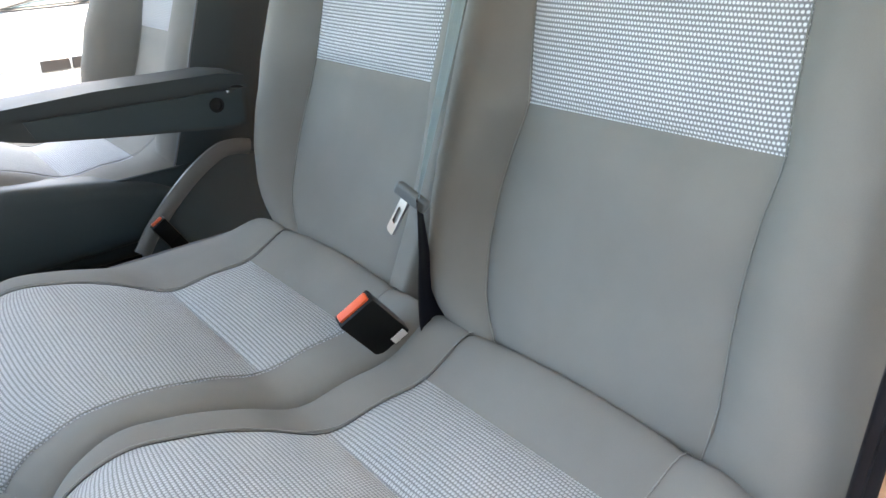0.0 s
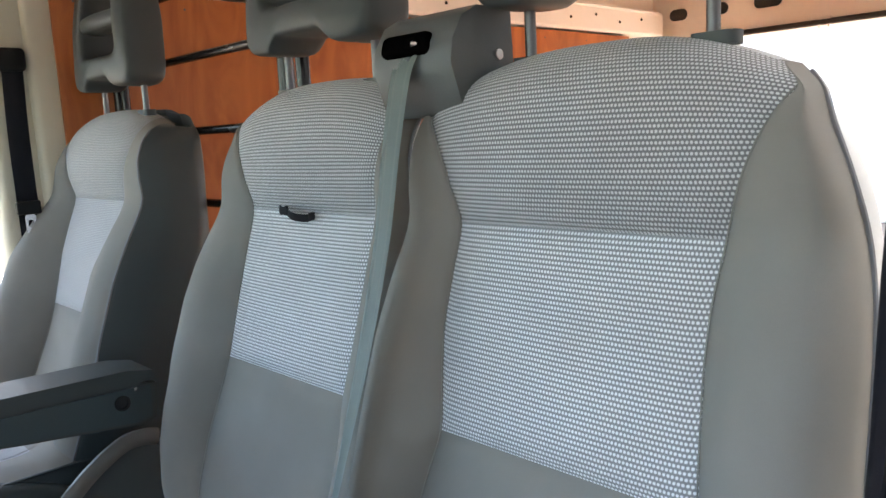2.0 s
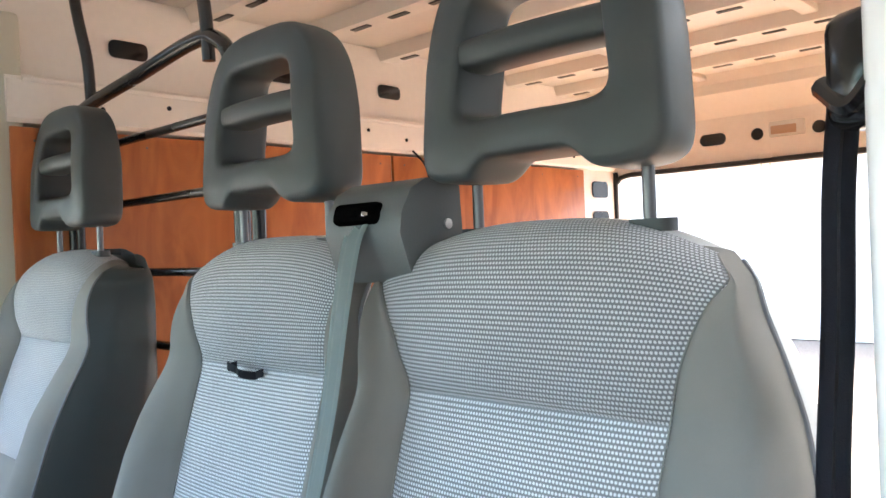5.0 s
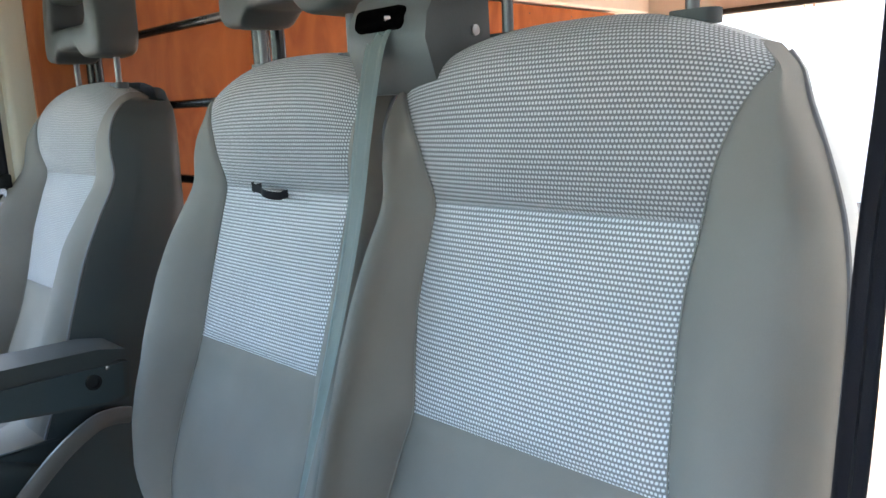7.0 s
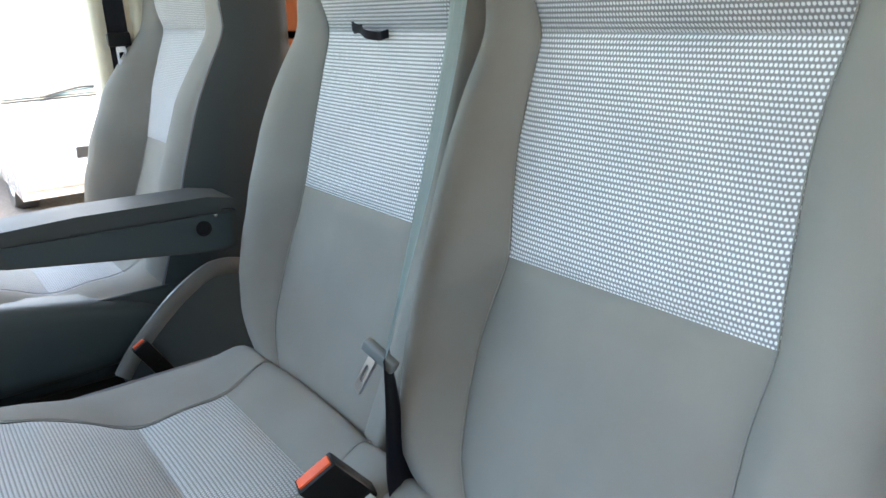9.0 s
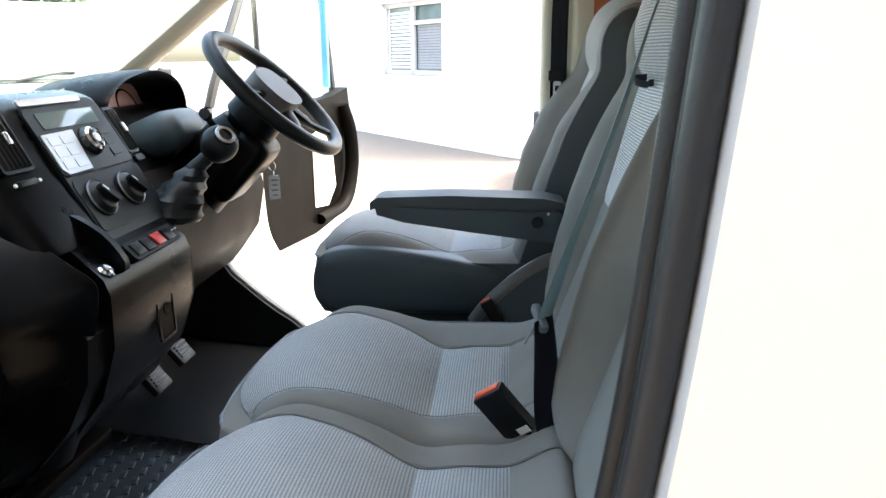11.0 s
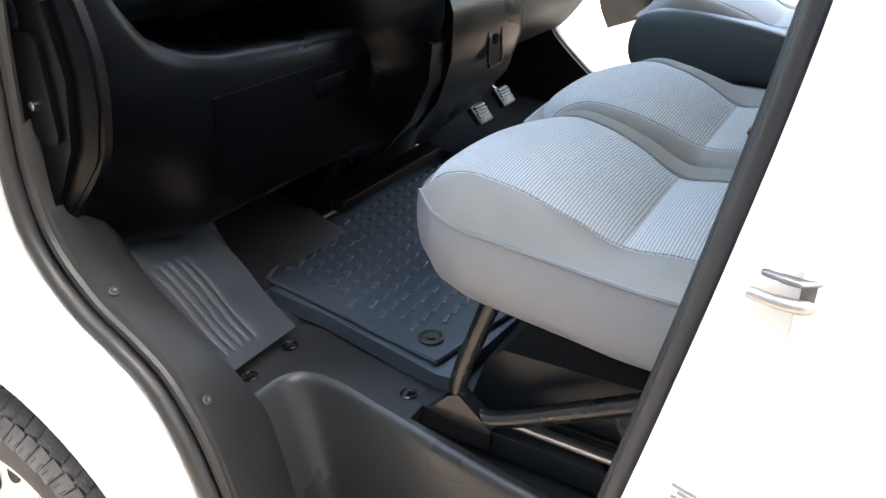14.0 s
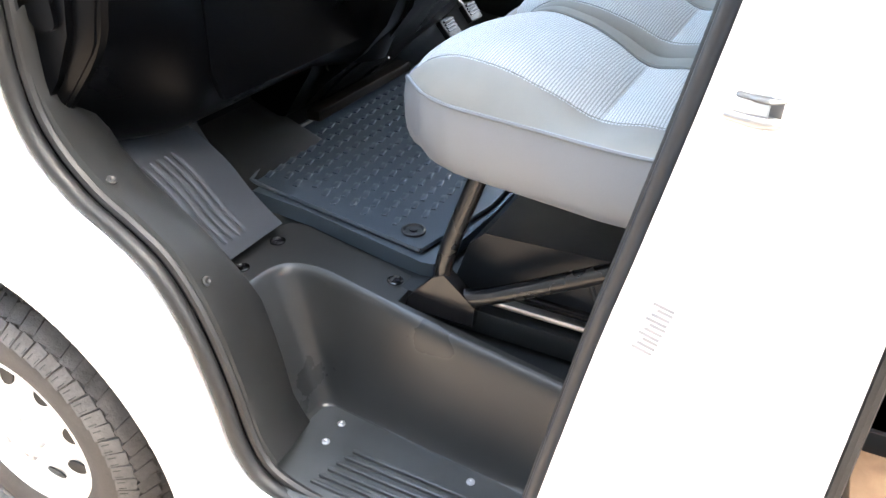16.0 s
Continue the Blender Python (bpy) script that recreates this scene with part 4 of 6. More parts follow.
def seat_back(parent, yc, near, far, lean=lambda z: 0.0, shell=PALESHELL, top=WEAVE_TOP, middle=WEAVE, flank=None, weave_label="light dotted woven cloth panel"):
    """A backrest: three centre panels, a bolster on each side and the cover behind; near and far tell its two sides."""
    side_of = {-1: near, 1: far}
    S = {k: [by_height(v, z, 1) for z in RISE] for k, v in side_of.items()}
    WD = {k: [max(by_height(v, z, 2), by_height(v, z, 1) + 0.003) for z in RISE] for k, v in side_of.items()}
    BU = {k: [by_height(v, z, 3) for z in RISE] for k, v in side_of.items()}

    def front(i, y, fwd):
        x, z = BACK[i][0], BACK[i][1]
        return (x + lean(z) - fwd, yc + y, z + crown(i, y, WD[1 if y > 0 else -1][i]))

    def centre(name, i0, i1, mat, label, puff):
        rows, uvs = [], []
        for i in range(i0, i1 + 1):
            dv = min(ARC[i] - ARC[i0], (ARC[i1] - ARC[i]) if i1 < len(BACK) - 1 else 9)
            g = 1 - math.exp(-dv / 0.009)
            row, uv = [], []
            for k in range(29):
                q = -1 + k / 14
                s = S[1 if q > 0 else -1][i]
                e = 1 - math.exp(-(1 - abs(q)) * s / 0.008)
                row.append(front(i, s * q, puff * (1 - q * q) * 0.6 * g - 0.005 * (1 - g * e)))
                uv.append((s * q, ARC[i]))
            rows.append(row)
            uvs.append(uv)
        part(name, sheet(rows, uvs), mat, parent, label)

    centre("lower_panel", 0, LOW, CLOTH, "plain grey cloth panel", 0.010)
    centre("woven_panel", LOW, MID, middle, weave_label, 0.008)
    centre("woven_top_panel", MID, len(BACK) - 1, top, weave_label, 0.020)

    def rear(i):
        return min(0.045, max(0.004, (0.175 - BACK[i][0]) * 0.5))

    rim = {}
    for side in (1, -1):
        rows, wing = [], []
        for i in range(len(BACK)):
            s, W, b = S[side][i], WD[side][i], BU[side][i]
            d = W - s
            if flank and side < 0:
                sec = spline([(s, -0.005), (s + 0.14 * d, b * 0.55), (s + 0.36 * d, b * 0.95), (s + 0.62 * d, b), (s + 0.88 * d, b * 0.86), (W, b * 0.70)], 3)
                r = BACK[i][0]
                wing.append([front(i, side * y, f) for y, f in spline([(W, b * 0.70), (W + 0.004, b * 0.66 - 0.006), (W + 0.010, b * 0.4 - 0.03), (W + 0.012, min(-0.02, b * 0.2 - 0.055)), (W + 0.006, min(-0.03, r - 0.165)), (W - 0.04, min(-0.035, r - 0.185))], 3)])
            else:
                sec = spline([(s, -0.005), (s + 0.08 * d, b * 0.22), (s + 0.30 * d, b * 0.80), (s + 0.56 * d, b), (s + 0.81 * d, b * 0.70), (W - 0.005, -0.30 * rear(i)), (W - 0.004, -rear(i))], 3)
            rows.append([front(i, side * y, f) for y, f in sec])
        part("bolster", sheet(rows), CLOTH, parent, "plain grey cloth side bolster")
        edge = [r[-1] for r in rows]
        if wing:
            part("flank", sheet(wing), flank, parent, "dark vinyl flank of the backrest")
        rim[side] = [(r[-1][1] - yc, r[-1][0]) for r in (wing or rows)]
        part("seam", tube([front(i, side * S[side][i], -0.003) for i in range(3, 62, 3)], 0.0008, 5, 2), SEAM, parent)
        part("piping", tube([(p[0], p[1] + side * 0.001, p[2]) for p in edge[3:-12:4]], 0.0024, 6, 2), PALE_VINYL, parent)
    rows = []
    for i in range(len(BACK)):
        x, z = BACK[i][0], BACK[i][1]
        row = []
        for side in (1, -1):
            W, xf = abs(rim[side][i][0]), rim[side][i][1]
            xb = max(0.080 + (min(z, 1.70) - 1.1) * 0.175 + lean(z), xf + 0.004)
            xb = xf + (xb - xf) * (1 - 0.93 * max(0.0, min(1.0, (z - 1.62) / 0.13)) ** 1.5) if i <= 66 else xf + 0.004
            g = xb - xf
            half = spline([(W, xf), (W + 0.002, xf + 0.22 * g), (W - 0.001, xf + 0.55 * g), (W - 0.014, xf + 0.86 * g), (W - 0.05, xb), (0, xb + 0.004)], 3)
            one = [(xx, yc + side * yy, z + crown(i, yy, W)) for yy, xx in half]
            row += one if side == 1 else one[-2::-1]
        rows.append(row)
    rows.append([(BACK[-1][0] + lean(1.78), p[1], p[2] + 0.001) for p in rows[-1]])
    part("back_shell", sheet(rows), shell, parent, "smooth grey back and side cover")


def headrest(yc, dx, label):
    """A moulded headrest: a thick flat-faced frame round an open slot with one crossbar, notched below."""
    t = thing("headrest", (0.11 + dx, yc, 1.80), label, "headrest", "headrests of the cab")
    turns = sorted([2 * math.pi * k / 144 for k in range(144)] + [1.5 * math.pi + s * math.asin(f ** 4.545) for s in (-1, 1) for f in (0.12, 0.24, 0.32, 0.38, 0.42, 0.45, 0.48, 0.54, 0.60, 0.66)])

    def rounded(a, w, h, e):
        c, s = math.cos(a), math.sin(a)
        return math.copysign(abs(c) ** e, c) * w, math.copysign(abs(s) ** e, s) * h

    rings = []
    for a in turns:
        up = math.sin(a) > 0
        oy, oz = rounded(a, 0.150, 0.125, 0.50 if up else 0.22)
        iy, iz = rounded(a, 0.094, 0.066, 0.30)
        oy *= 1 - 0.12 * (0.5 + 0.5 * oz / 0.125) - 0.12 * max(0, oz / 0.125) ** 2
        iy *= 1 - 0.20 * (0.5 + 0.5 * iz / 0.066)
        iz += 0.006
        if oz < -0.09:
            g = max(0.0, min(1.0, (0.082 - abs(oy)) / 0.034))
            oz += 0.021 * g * g * (3 - 2 * g)
        ring = []
        for m in range(20):
            b = 2 * math.pi * m / 20
            p = 0.5 - 0.5 * math.copysign(abs(math.cos(b)) ** 0.34, math.cos(b))
            q = math.copysign(abs(math.sin(b)) ** 0.34, math.sin(b))
            yy, zz = oy + (iy - oy) * p, oz + (iz - oz) * p
            th = 0.042 - 0.012 * max(0, zz / 0.125)
            shrink = 1 - (0.05 if q > 0.5 and p < 0.5 else 0.0)
            ring.append((0.112 + dx + th * q + 0.006 * zz / 0.12 - (0.010 * (1 - (yy / 0.15) ** 2) if q < 0 else 0), yc + yy * shrink, 1.965 + zz))
        rings.append(ring)
    rings.append(rings[0])
    part("cushion", loft(rings, True, False), HEADREST, t, "grey moulded foam pad with an open slot", sharp=60)
    bar = [[(0.100 + dx - 0.008 * (1 - (y / 0.09) ** 2) + 0.030 * math.copysign(abs(math.cos(b)) ** 0.5, math.cos(b)), yc + y, 1.976 + 0.017 * math.copysign(abs(math.sin(b)) ** 0.6, math.sin(b))) for b in (2 * math.pi * m / 16 for m in range(16))] for y in (-0.092, -0.06, -0.03, 0, 0.03, 0.06, 0.092)]
    part("crossbar", loft(bar), HEADREST, t)
    for y in (-0.104, 0.104):
        part("post", tube([(0.112 + dx, yc + y, 1.775), (0.112 + dx, yc + y, 1.87)], 0.0062, 12, 1), DARKSTEEL, t, "round steel post")
        part("guide", prism(oval(0.026, 0.044, 0.010), Matrix.Translation((0.110 + dx, yc + y - 0.004, 1.780)), 0.012, 0.003), HEADREST, t, "black plastic post guide")
    return t


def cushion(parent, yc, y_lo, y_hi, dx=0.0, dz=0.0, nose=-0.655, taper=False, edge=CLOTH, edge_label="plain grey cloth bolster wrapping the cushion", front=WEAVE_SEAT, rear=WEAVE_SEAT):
    """A seat cushion: centre panels, wrap-round bolster and lower skirt between y_lo and y_hi."""
    prof = spline([(-0.066, 1.088), (-0.087, 1.119), (-0.110, 1.131), (-0.17, 1.100), (-0.235, 1.096), (-0.302, 1.090), (-0.37, 1.120), (-0.44, 1.143), (-0.52, 1.150), (-0.585, 1.134), (-0.625, 1.108), (-0.642, 1.088)], 5)
    R, M = 3 * 5, 5 * 5
    arc = [0.0]
    for a, b in zip(prof, prof[1:]):
        arc.append(arc[-1] + math.hypot(b[0] - a[0], b[1] - a[1]))
    half = lambda x: float(np.interp(-x, (0.05, 0.30, 0.40, 0.50, 0.58, 0.63, 0.645), (0.147, 0.152, 0.174, 0.186, 0.184, 0.172, 0.165)))  # noqa: E731

    def near(x):
        """Half width towards the door, which tapers to ease the way in."""
        return float(np.interp(-x, (0.05, 0.30, 0.40, 0.50, 0.58, 0.63, 0.645), (0.152, 0.140, 0.156, 0.150, 0.126, 0.108, 0.100))) if taper else half(x)

    def pull(x, q):
        return (0.014 if taper and q < 0 else 0.045) * max(0.0, (-x - 0.45) / 0.17) * abs(q) ** 3

    for name, i0, i1, mat, lab in (("rear_panel", 0, R, CLOTH, "plain grey cloth panel"), ("woven_rear_panel", R, M, rear, "light dotted woven cloth panel"), ("woven_front_panel", M, len(prof) - 1, front, "dotted woven cloth front panel")):
        rows, uvs = [], []
        for i in range(i0, i1 + 1):
            x, z = prof[i]
            g = 1 - math.exp(-min(arc[i] - arc[i0], arc[i1] - arc[i] if i1 < len(prof) - 1 else 9) / 0.010)
            row, uv = [], []
            for k in range(25):
                q = -1 + k / 12
                y = (half(x) if q > 0 else near(x)) * q
                e = 1 - math.exp(-(1 - abs(q)) * half(x) / 0.008)
                row.append((x + dx + pull(x, q), yc + y, z + dz + 0.010 * (1 - q * q) * g - 0.0025 * (1 - g * e)))
                uv.append((y, arc[i]))
            rows.append(row)
            uvs.append(uv)
        part(name, sheet(rows, uvs), mat, parent, lab)
    # bolster: from the panel's edge outward, over the rim and down to the welt
    loop = []
    for i in range(0, len(prof)):
        x, z = prof[i]
        loop.append((x + pull(x, -1), -near(x), z, -1.0, 0.0))
    x, z = prof[-1]
    for k in range(1, 24):
        q = -1 + k / 12
        loop.append((x + pull(x, q), (half(x) if q > 0 else near(x)) * q, z, q, 1.0 - abs(q) ** 6))
    for i in reversed(range(0, len(prof))):
        x, z = prof[i]
        loop.append((x + pull(x, 1), half(x), z, 1.0, 0.0))
    rows, skirt = [], []
    for x, y, z, q, f in loop:
        # outer rim point below this panel edge point
        far = (y_hi - yc) if q > 0 else (yc - y_lo)
        if taper and q < 0:
            far = float(np.interp(-x, (0.05, 0.12, 0.19, 0.26, 0.34, 0.42, 0.51, 0.563, 0.60, 0.63), (0.228, 0.252, 0.264, 0.260, 0.246, 0.234, 0.220, 0.196, 0.158, 0.124)))
        cx = max(0.0, (-x - 0.46) / 0.17)
        tuck = 0.0 if taper and q < 0 else 0.016 if far <= 0.232 and not (taper and q < 0) else 0.050
        wy = far - tuck * min(1.0, cx) ** 2 * (1 - f)
        ox = (nose + 0.030 * abs(q) ** 2.2) if f > 0 else x + pull(x, -1) - 0.012 * min(1.0, cx) ** 2 if taper and q < 0 else x + pull(x, 1) * 0.9 - 0.024 * min(1.0, cx) ** 2
        oy = math.copysign(wy, q) if f == 0 else q * (far - tuck * abs(q) ** 2)
        a = np.array((x, y, z - 0.0012))
        b = np.array((ox, oy, 1.083 if f > 0 else 1.100 if taper and q < 0 else 1.087 if far > 0.232 else z - 0.006))
        sec = []
        for k in range(13):
            u = k / 12 * 1.12
            v = math.sin(u) / math.sin(1.12)
            p = a + (b - a) * (v, v, 0)
            p[2] = b[2] + (a[2] - b[2]) * (math.cos(u) - math.cos(1.12)) / (1 - math.cos(1.12)) if a[2] > b[2] else a[2] + (b[2] - a[2]) * v**2
            p[2] += 0.006 * math.sin(math.pi * v) * (1 - f) + (-0.018 * (k / 12) ** 8 if far <= 0.232 and f == 0 and not (taper and q < 0) else 0)
            sec.append(p)
        rows.append([(p[0] + dx, yc + p[1], p[2] + dz) for p in sec])
        c = sec[-1]
        inn = np.array((-0.3, 0, c[2])) - c
        sk = spline([c, c - inn * 0.012 + (0, 0, -0.03), c - inn * 0.002 + (0, 0, -0.080), c + inn * 0.06 + (0, 0, -0.112), c + inn * 0.2 + (0, 0, -0.122)], 3)
        skirt.append([(p[0] + dx, yc + p[1], p[2] + dz) for p in sk])
    part("bolster", sheet(rows), edge, parent, edge_label)
    welt = [r[-1] for r in rows]
    part("seam", tube([(r[0][0], r[0][1], r[0][2] + 0.003) for r in rows[2::3]], 0.0008, 5, 2), SEAM, parent)
    return skirt, welt


bench = thing("passenger_bench_seat", (-0.25, 0.70, 0.73), "double passenger bench seat in grey and dotted woven cloth", "bench seat")
seat_back(bench, 0.467, DOOR_SIDE, INNER_SIDE)
seat_back(bench, 0.930, MIDDLE_NEAR, MIDDLE_FAR)
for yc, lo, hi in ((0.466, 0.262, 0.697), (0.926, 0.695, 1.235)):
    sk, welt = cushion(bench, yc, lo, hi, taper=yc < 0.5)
    part("skirt", sheet(sk), PALE_VINYL, bench, "smooth grey vinyl skirt under the cushion")
    part("welt", tube(welt[::3], 0.0032, 6, 2), PALE_VINYL, bench)
part("seat_pan", rbox((-0.28, 0.74, 0.985), (0.40, 0.74, 0.03), 0.01), TRIM, bench, "dark pan under the cushions")
part("rear_fill", rbox((-0.03, 0.70, 1.085), (0.10, 0.86, 0.05), 0.02, 3), CLOTH, bench)
# loop strap of the fold-down table in the middle backrest
loop = [(0.05, 0.965, 1.620), (0.032, 0.955, 1.619), (0.022, 0.942, 1.624), (0.022, 0.925, 1.618), (0.036, 0.908, 1.610), (0.05, 0.900, 1.613)]
rows = [[(p[0] + 0.003 * math.sin(k), p[1], p[2] + h) for h in (-0.0055, 0.0055)] for k, p in enumerate(spline(loop, 5))]
strap = sheet(rows)
bmesh.ops.solidify(strap, geom=strap.faces[:], thickness=0.002)
part("pull_strap", strap, WEB_DARK, bench, "dark woven pull strap")

for yc, dx, lab in ((0.460, 0.004, "grey moulded headrest on steel posts, outer passenger seat"), (0.926, 0, "grey moulded headrest on steel posts, middle seat"), (1.655, 0.0, "grey moulded headrest on steel posts, driver's seat")):
    headrest(yc, dx, lab)

# driver's seat
driver = thing("driver_chair", (-0.3, 1.66, 0.73), "driver's seat in grey cloth with dark vinyl flank", "car seat")
seat_back(driver, 1.665, DRIVER_NEAR, DRIVER_FAR, lambda z: -0.03 * max(0.0, min(1.0, (1.80 - z) / 0.30)), VINYL, WEAVE_FINE_TOP, WEAVE_FINE, VINYL, "pale plain woven cloth panel")
sk, welt = cushion(driver, 1.66, 1.415, 1.90, -0.02, 0.085, edge=CLOTH, edge_label="plain grey cloth bolster", front=WEAVE_FINE_TOP, rear=WEAVE_FINE)
part("skirt", sheet([[(x, y, z - 0.004 * k) for k, (x, y, z) in enumerate(r)] for r in sk]), VINYL, driver, "dark vinyl skirt")
part("welt", tube(welt[::3], 0.003, 6, 2), VINYL, driver)
flank = spline([(-0.625, 1.045), (-0.648, 1.085), (-0.650, 1.135), (-0.632, 1.182), (-0.585, 1.204), (-0.48, 1.209), (-0.34, 1.190), (-0.22, 1.165), (-0.15, 1.130), (-0.12, 1.085), (-0.14, 1.055), (-0.36, 1.046), (-0.56, 1.044)], 4)
part("flank", loft([[(-0.37 + (x + 0.37) * (0.72 + 0.28 * s), y, 1.115 + (z - 1.115) * s) for x, z in flank] for y, s in ((1.392, 0.55), (1.3935, 0.72), (1.398, 0.86), (1.407, 0.96), (1.420, 1.0), (1.457, 1.0))]), VINYL, driver, "dark padded vinyl flank of the cushion")
part("seat_box", rbox((-0.30, 1.66, 0.87), (0.46, 0.40, 0.30), 0.02), TRIM, driver, "black seat box")
cover = prism([(-0.25, 1.03), (-0.21, 1.088), (-0.145, 1.148), (-0.085, 1.188), (-0.03, 1.19), (0.04, 1.16), (0.06, 1.05), (0.0, 0.97), (-0.2, 0.96)], Matrix(((1, 0, 0, 0), (0, 0, -1, 1.39), (0, 1, 0, 0), (0, 0, 0, 1))), 0.03, 0.010, 3)
part("recliner_cover", cover, RECLINE, driver, "grey plastic recliner cover")
part("cover_rim", tube([(-0.255, 1.36, 1.045), (-0.218, 1.36, 1.093), (-0.148, 1.36, 1.158), (-0.085, 1.36, 1.197), (-0.045, 1.36, 1.202), (-0.018, 1.36, 1.196)], 0.011, 10, 5, flat=1.4), MIDGREY, driver, "pale grey rim of the recliner cover")
arm = part("armrest", prism(
    [(-0.463, 1.346), (-0.458, 1.324), (-0.40, 1.308), (-0.25, 1.287), (-0.08, 1.266), (-0.058, 1.272), (-0.052, 1.33), (-0.10, 1.342), (-0.44, 1.352)],
    Matrix(((1, 0, 0, 0), (0, 0, -1, 1.332), (0, 1, 0, 0), (0, 0, 0, 1))), 0.083, 0.008, 3), ARMREST, driver, "long grey fold-down armrest")
part("armrest_pad", prism([(-0.472, 1.336), (-0.472, 1.352), (-0.455, 1.363), (-0.30, 1.368), (-0.10, 1.363), (-0.058, 1.354), (-0.050, 1.338), (-0.20, 1.342), (-0.43, 1.347)], Matrix(((1, 0, 0, 0), (0, 0, -1, 1.338), (0, 1, 0, 0), (0, 0, 0, 1))), 0.094, 0.008, 3), HEADREST, arm, "soft grey armrest pad")
part("side_panel", prism([(-0.407, 1.341), (-0.396, 1.3125), (-0.25, 1.2915), (-0.09, 1.2725), (-0.066, 1.277), (-0.064, 1.3315)], Matrix(((1, 0, 0, 0), (0, 0, -1, 1.2505), (0, 1, 0, 0), (0, 0, 0, 1))), 0.0045, 0.0018), VINYL, arm, "dark side panel set into the armrest")
part("pivot_hole", lathe([(0.0125, 0), (0.0125, 0.003), (0.009, 0.003), (0.009, -0.002)], axes((1, 0, 0), (0, 0, 1), (-0.113, 1.245, 1.312))), GLOSS, arm, "round black pivot recess")
part("screw", lathe([(0.003, 0), (0.003, 0.002), (0.001, 0.003)], axes((1, 0, 0), (0, 0, 1), (-0.090, 1.2445, 1.33)), 12), CHROME, arm)

# buckles and belts


def buckle(top, way, wide, label, size=(0.052, 0.022, 0.085)):
    z, x = Vector(way).normalized(), Vector(wide).normalized()
    y = z.cross(x).normalized()
    x = y.cross(z)
    m = Matrix((x, y, z)).transposed().to_4x4()
    o = Vector(top)
    t = thing("belt_buckle", o - z * size[2], label, "seat belt buckle", "belt buckles")
    part("housing", rbox(o - z * size[2] / 2, size, 0.003, 2, m), TRIM, t, "black plastic housing")
    part("release_button", rbox(o + z * 0.0005, (size[0] - 0.008, size[1] - 0.009, 0.006), 0.002, 2, m), RED, t, "orange-red release button")
    part("stalk", rbox(o - z * (size[2] + 0.02), (0.03, 0.012, 0.05), 0.003, 2, m), TRIM, t)
    return t, m


b1, bmx = buckle((-0.205, 0.704, 1.170), (-0.62, -0.06, 0.78), (0.78, -0.3, 0.55), "black belt buckle with orange-red button on the bench")
part("label", rbox(Vector((-0.205, 0.704, 1.17)) - Vector((-0.62, -0.06, 0.78)).normalized() * 0.078 + bmx.to_3x3() @ Vector((0.012, -0.0115, 0)), (0.02, 0.001, 0.012), 0, 1, bmx), PAPER, b1, "white paper label")
buckle((-0.225, 1.335, 1.106), (-0.5, -0.1, 0.85), (0.85, 0, 0.5), "driver's belt buckle with orange-red button", (0.030, 0.016, 0.048))


reel = thing("belt_reel_housing", (0.11, 0.675, 1.76), "grey plastic belt reel housing between the backrests", "seat belt")
part("cover", prism([(0.050, 1.748), (0.036, 1.790), (0.040, 1.815), (0.056, 1.840), (0.080, 1.852), (0.135, 1.850), (0.14, 1.735), (0.06, 1.735)], Matrix(((1, 0, 0, 0), (0, 0, -1, 0.736), (0, 1, 0, 0), (0, 0, 0, 1))), 0.128, 0.012, 4), SHELL, reel, "grey moulded cover")
part("slot", rbox((0.049, 0.681, 1.812), (0.034, 0.078, 0.026), 0.008, 3, pose(0, 0, 0, 0, 18, 0)), VOID, reel, "dark belt slot")
part("screw", lathe([(0.006, 0), (0.006, 0.003), (0.002, 0.004)], axes((1, 0, 0), (0, 0, 1), (0.112, 0.6085, 1.80)), 16), STEEL, reel)
mbelt = thing("middle_seat_belt", (0.04, 0.68, 1.82), "grey seat belt webbing hanging with a metal tongue", "seat belt")
part("slot_pin", tube([(0.036, 0.650, 1.812), (0.034, 0.664, 1.814)], 0.004, 8, 1), CHROME, reel, "bright pin in the slot")
belt([(0.040, 0.680, 1.804), (0.026, 0.680, 1.775), (0.000, 0.672, 1.70), (-0.03, 0.662, 1.60), (-0.068, 0.660, 1.48), (-0.10, 0.664, 1.38), (-0.125, 0.668, 1.30)], 0.041, WEB, "webbing", "grey ribbed webbing", (0, 1, 0), (6, 9, 13, 18, 26, 34), parent=mbelt)
belt([(-0.126, 0.668, 1.30), (-0.122, 0.670, 1.25), (-0.118, 0.673, 1.19), (-0.112, 0.676, 1.135), (-0.10, 0.678, 1.09)], 0.044, WEB_DARK, "lower_webbing", "dark lower webbing", (1, 0, 0), (-52, -38, -16, 0), parent=mbelt)
tongue = part("tongue", rbox((-0.131, 0.672, 1.298), (0.012, 0.046, 0.016), 0.004, 3, pose(0, 0, 0, 30, 0, 20)), MIDGREY, mbelt, "dark grey tongue grip")
part("tongue_blade", ring_plate(oval(0.018, 0.046, 0.004), oval(0.009, 0.020, 0.003), Matrix.Translation((-0.142, 0.689, 1.274)) @ axes((0.25, 0.9, 0.2), (0.35, -0.35, 0.85)), 0.003), STEEL, tongue, "bright steel blade")

# ---- dashboard ----
dash = thing("dashboard", (-1.2, 1.03, 0.80), "black moulded plastic dashboard with open trays", "dashboard")
Y = lambda d: Matrix(((1, 0, 0, 0), (0, 0, -1, d), (0, 1, 0, 0), (0, 0, 0, 1)))  # noqa: E731


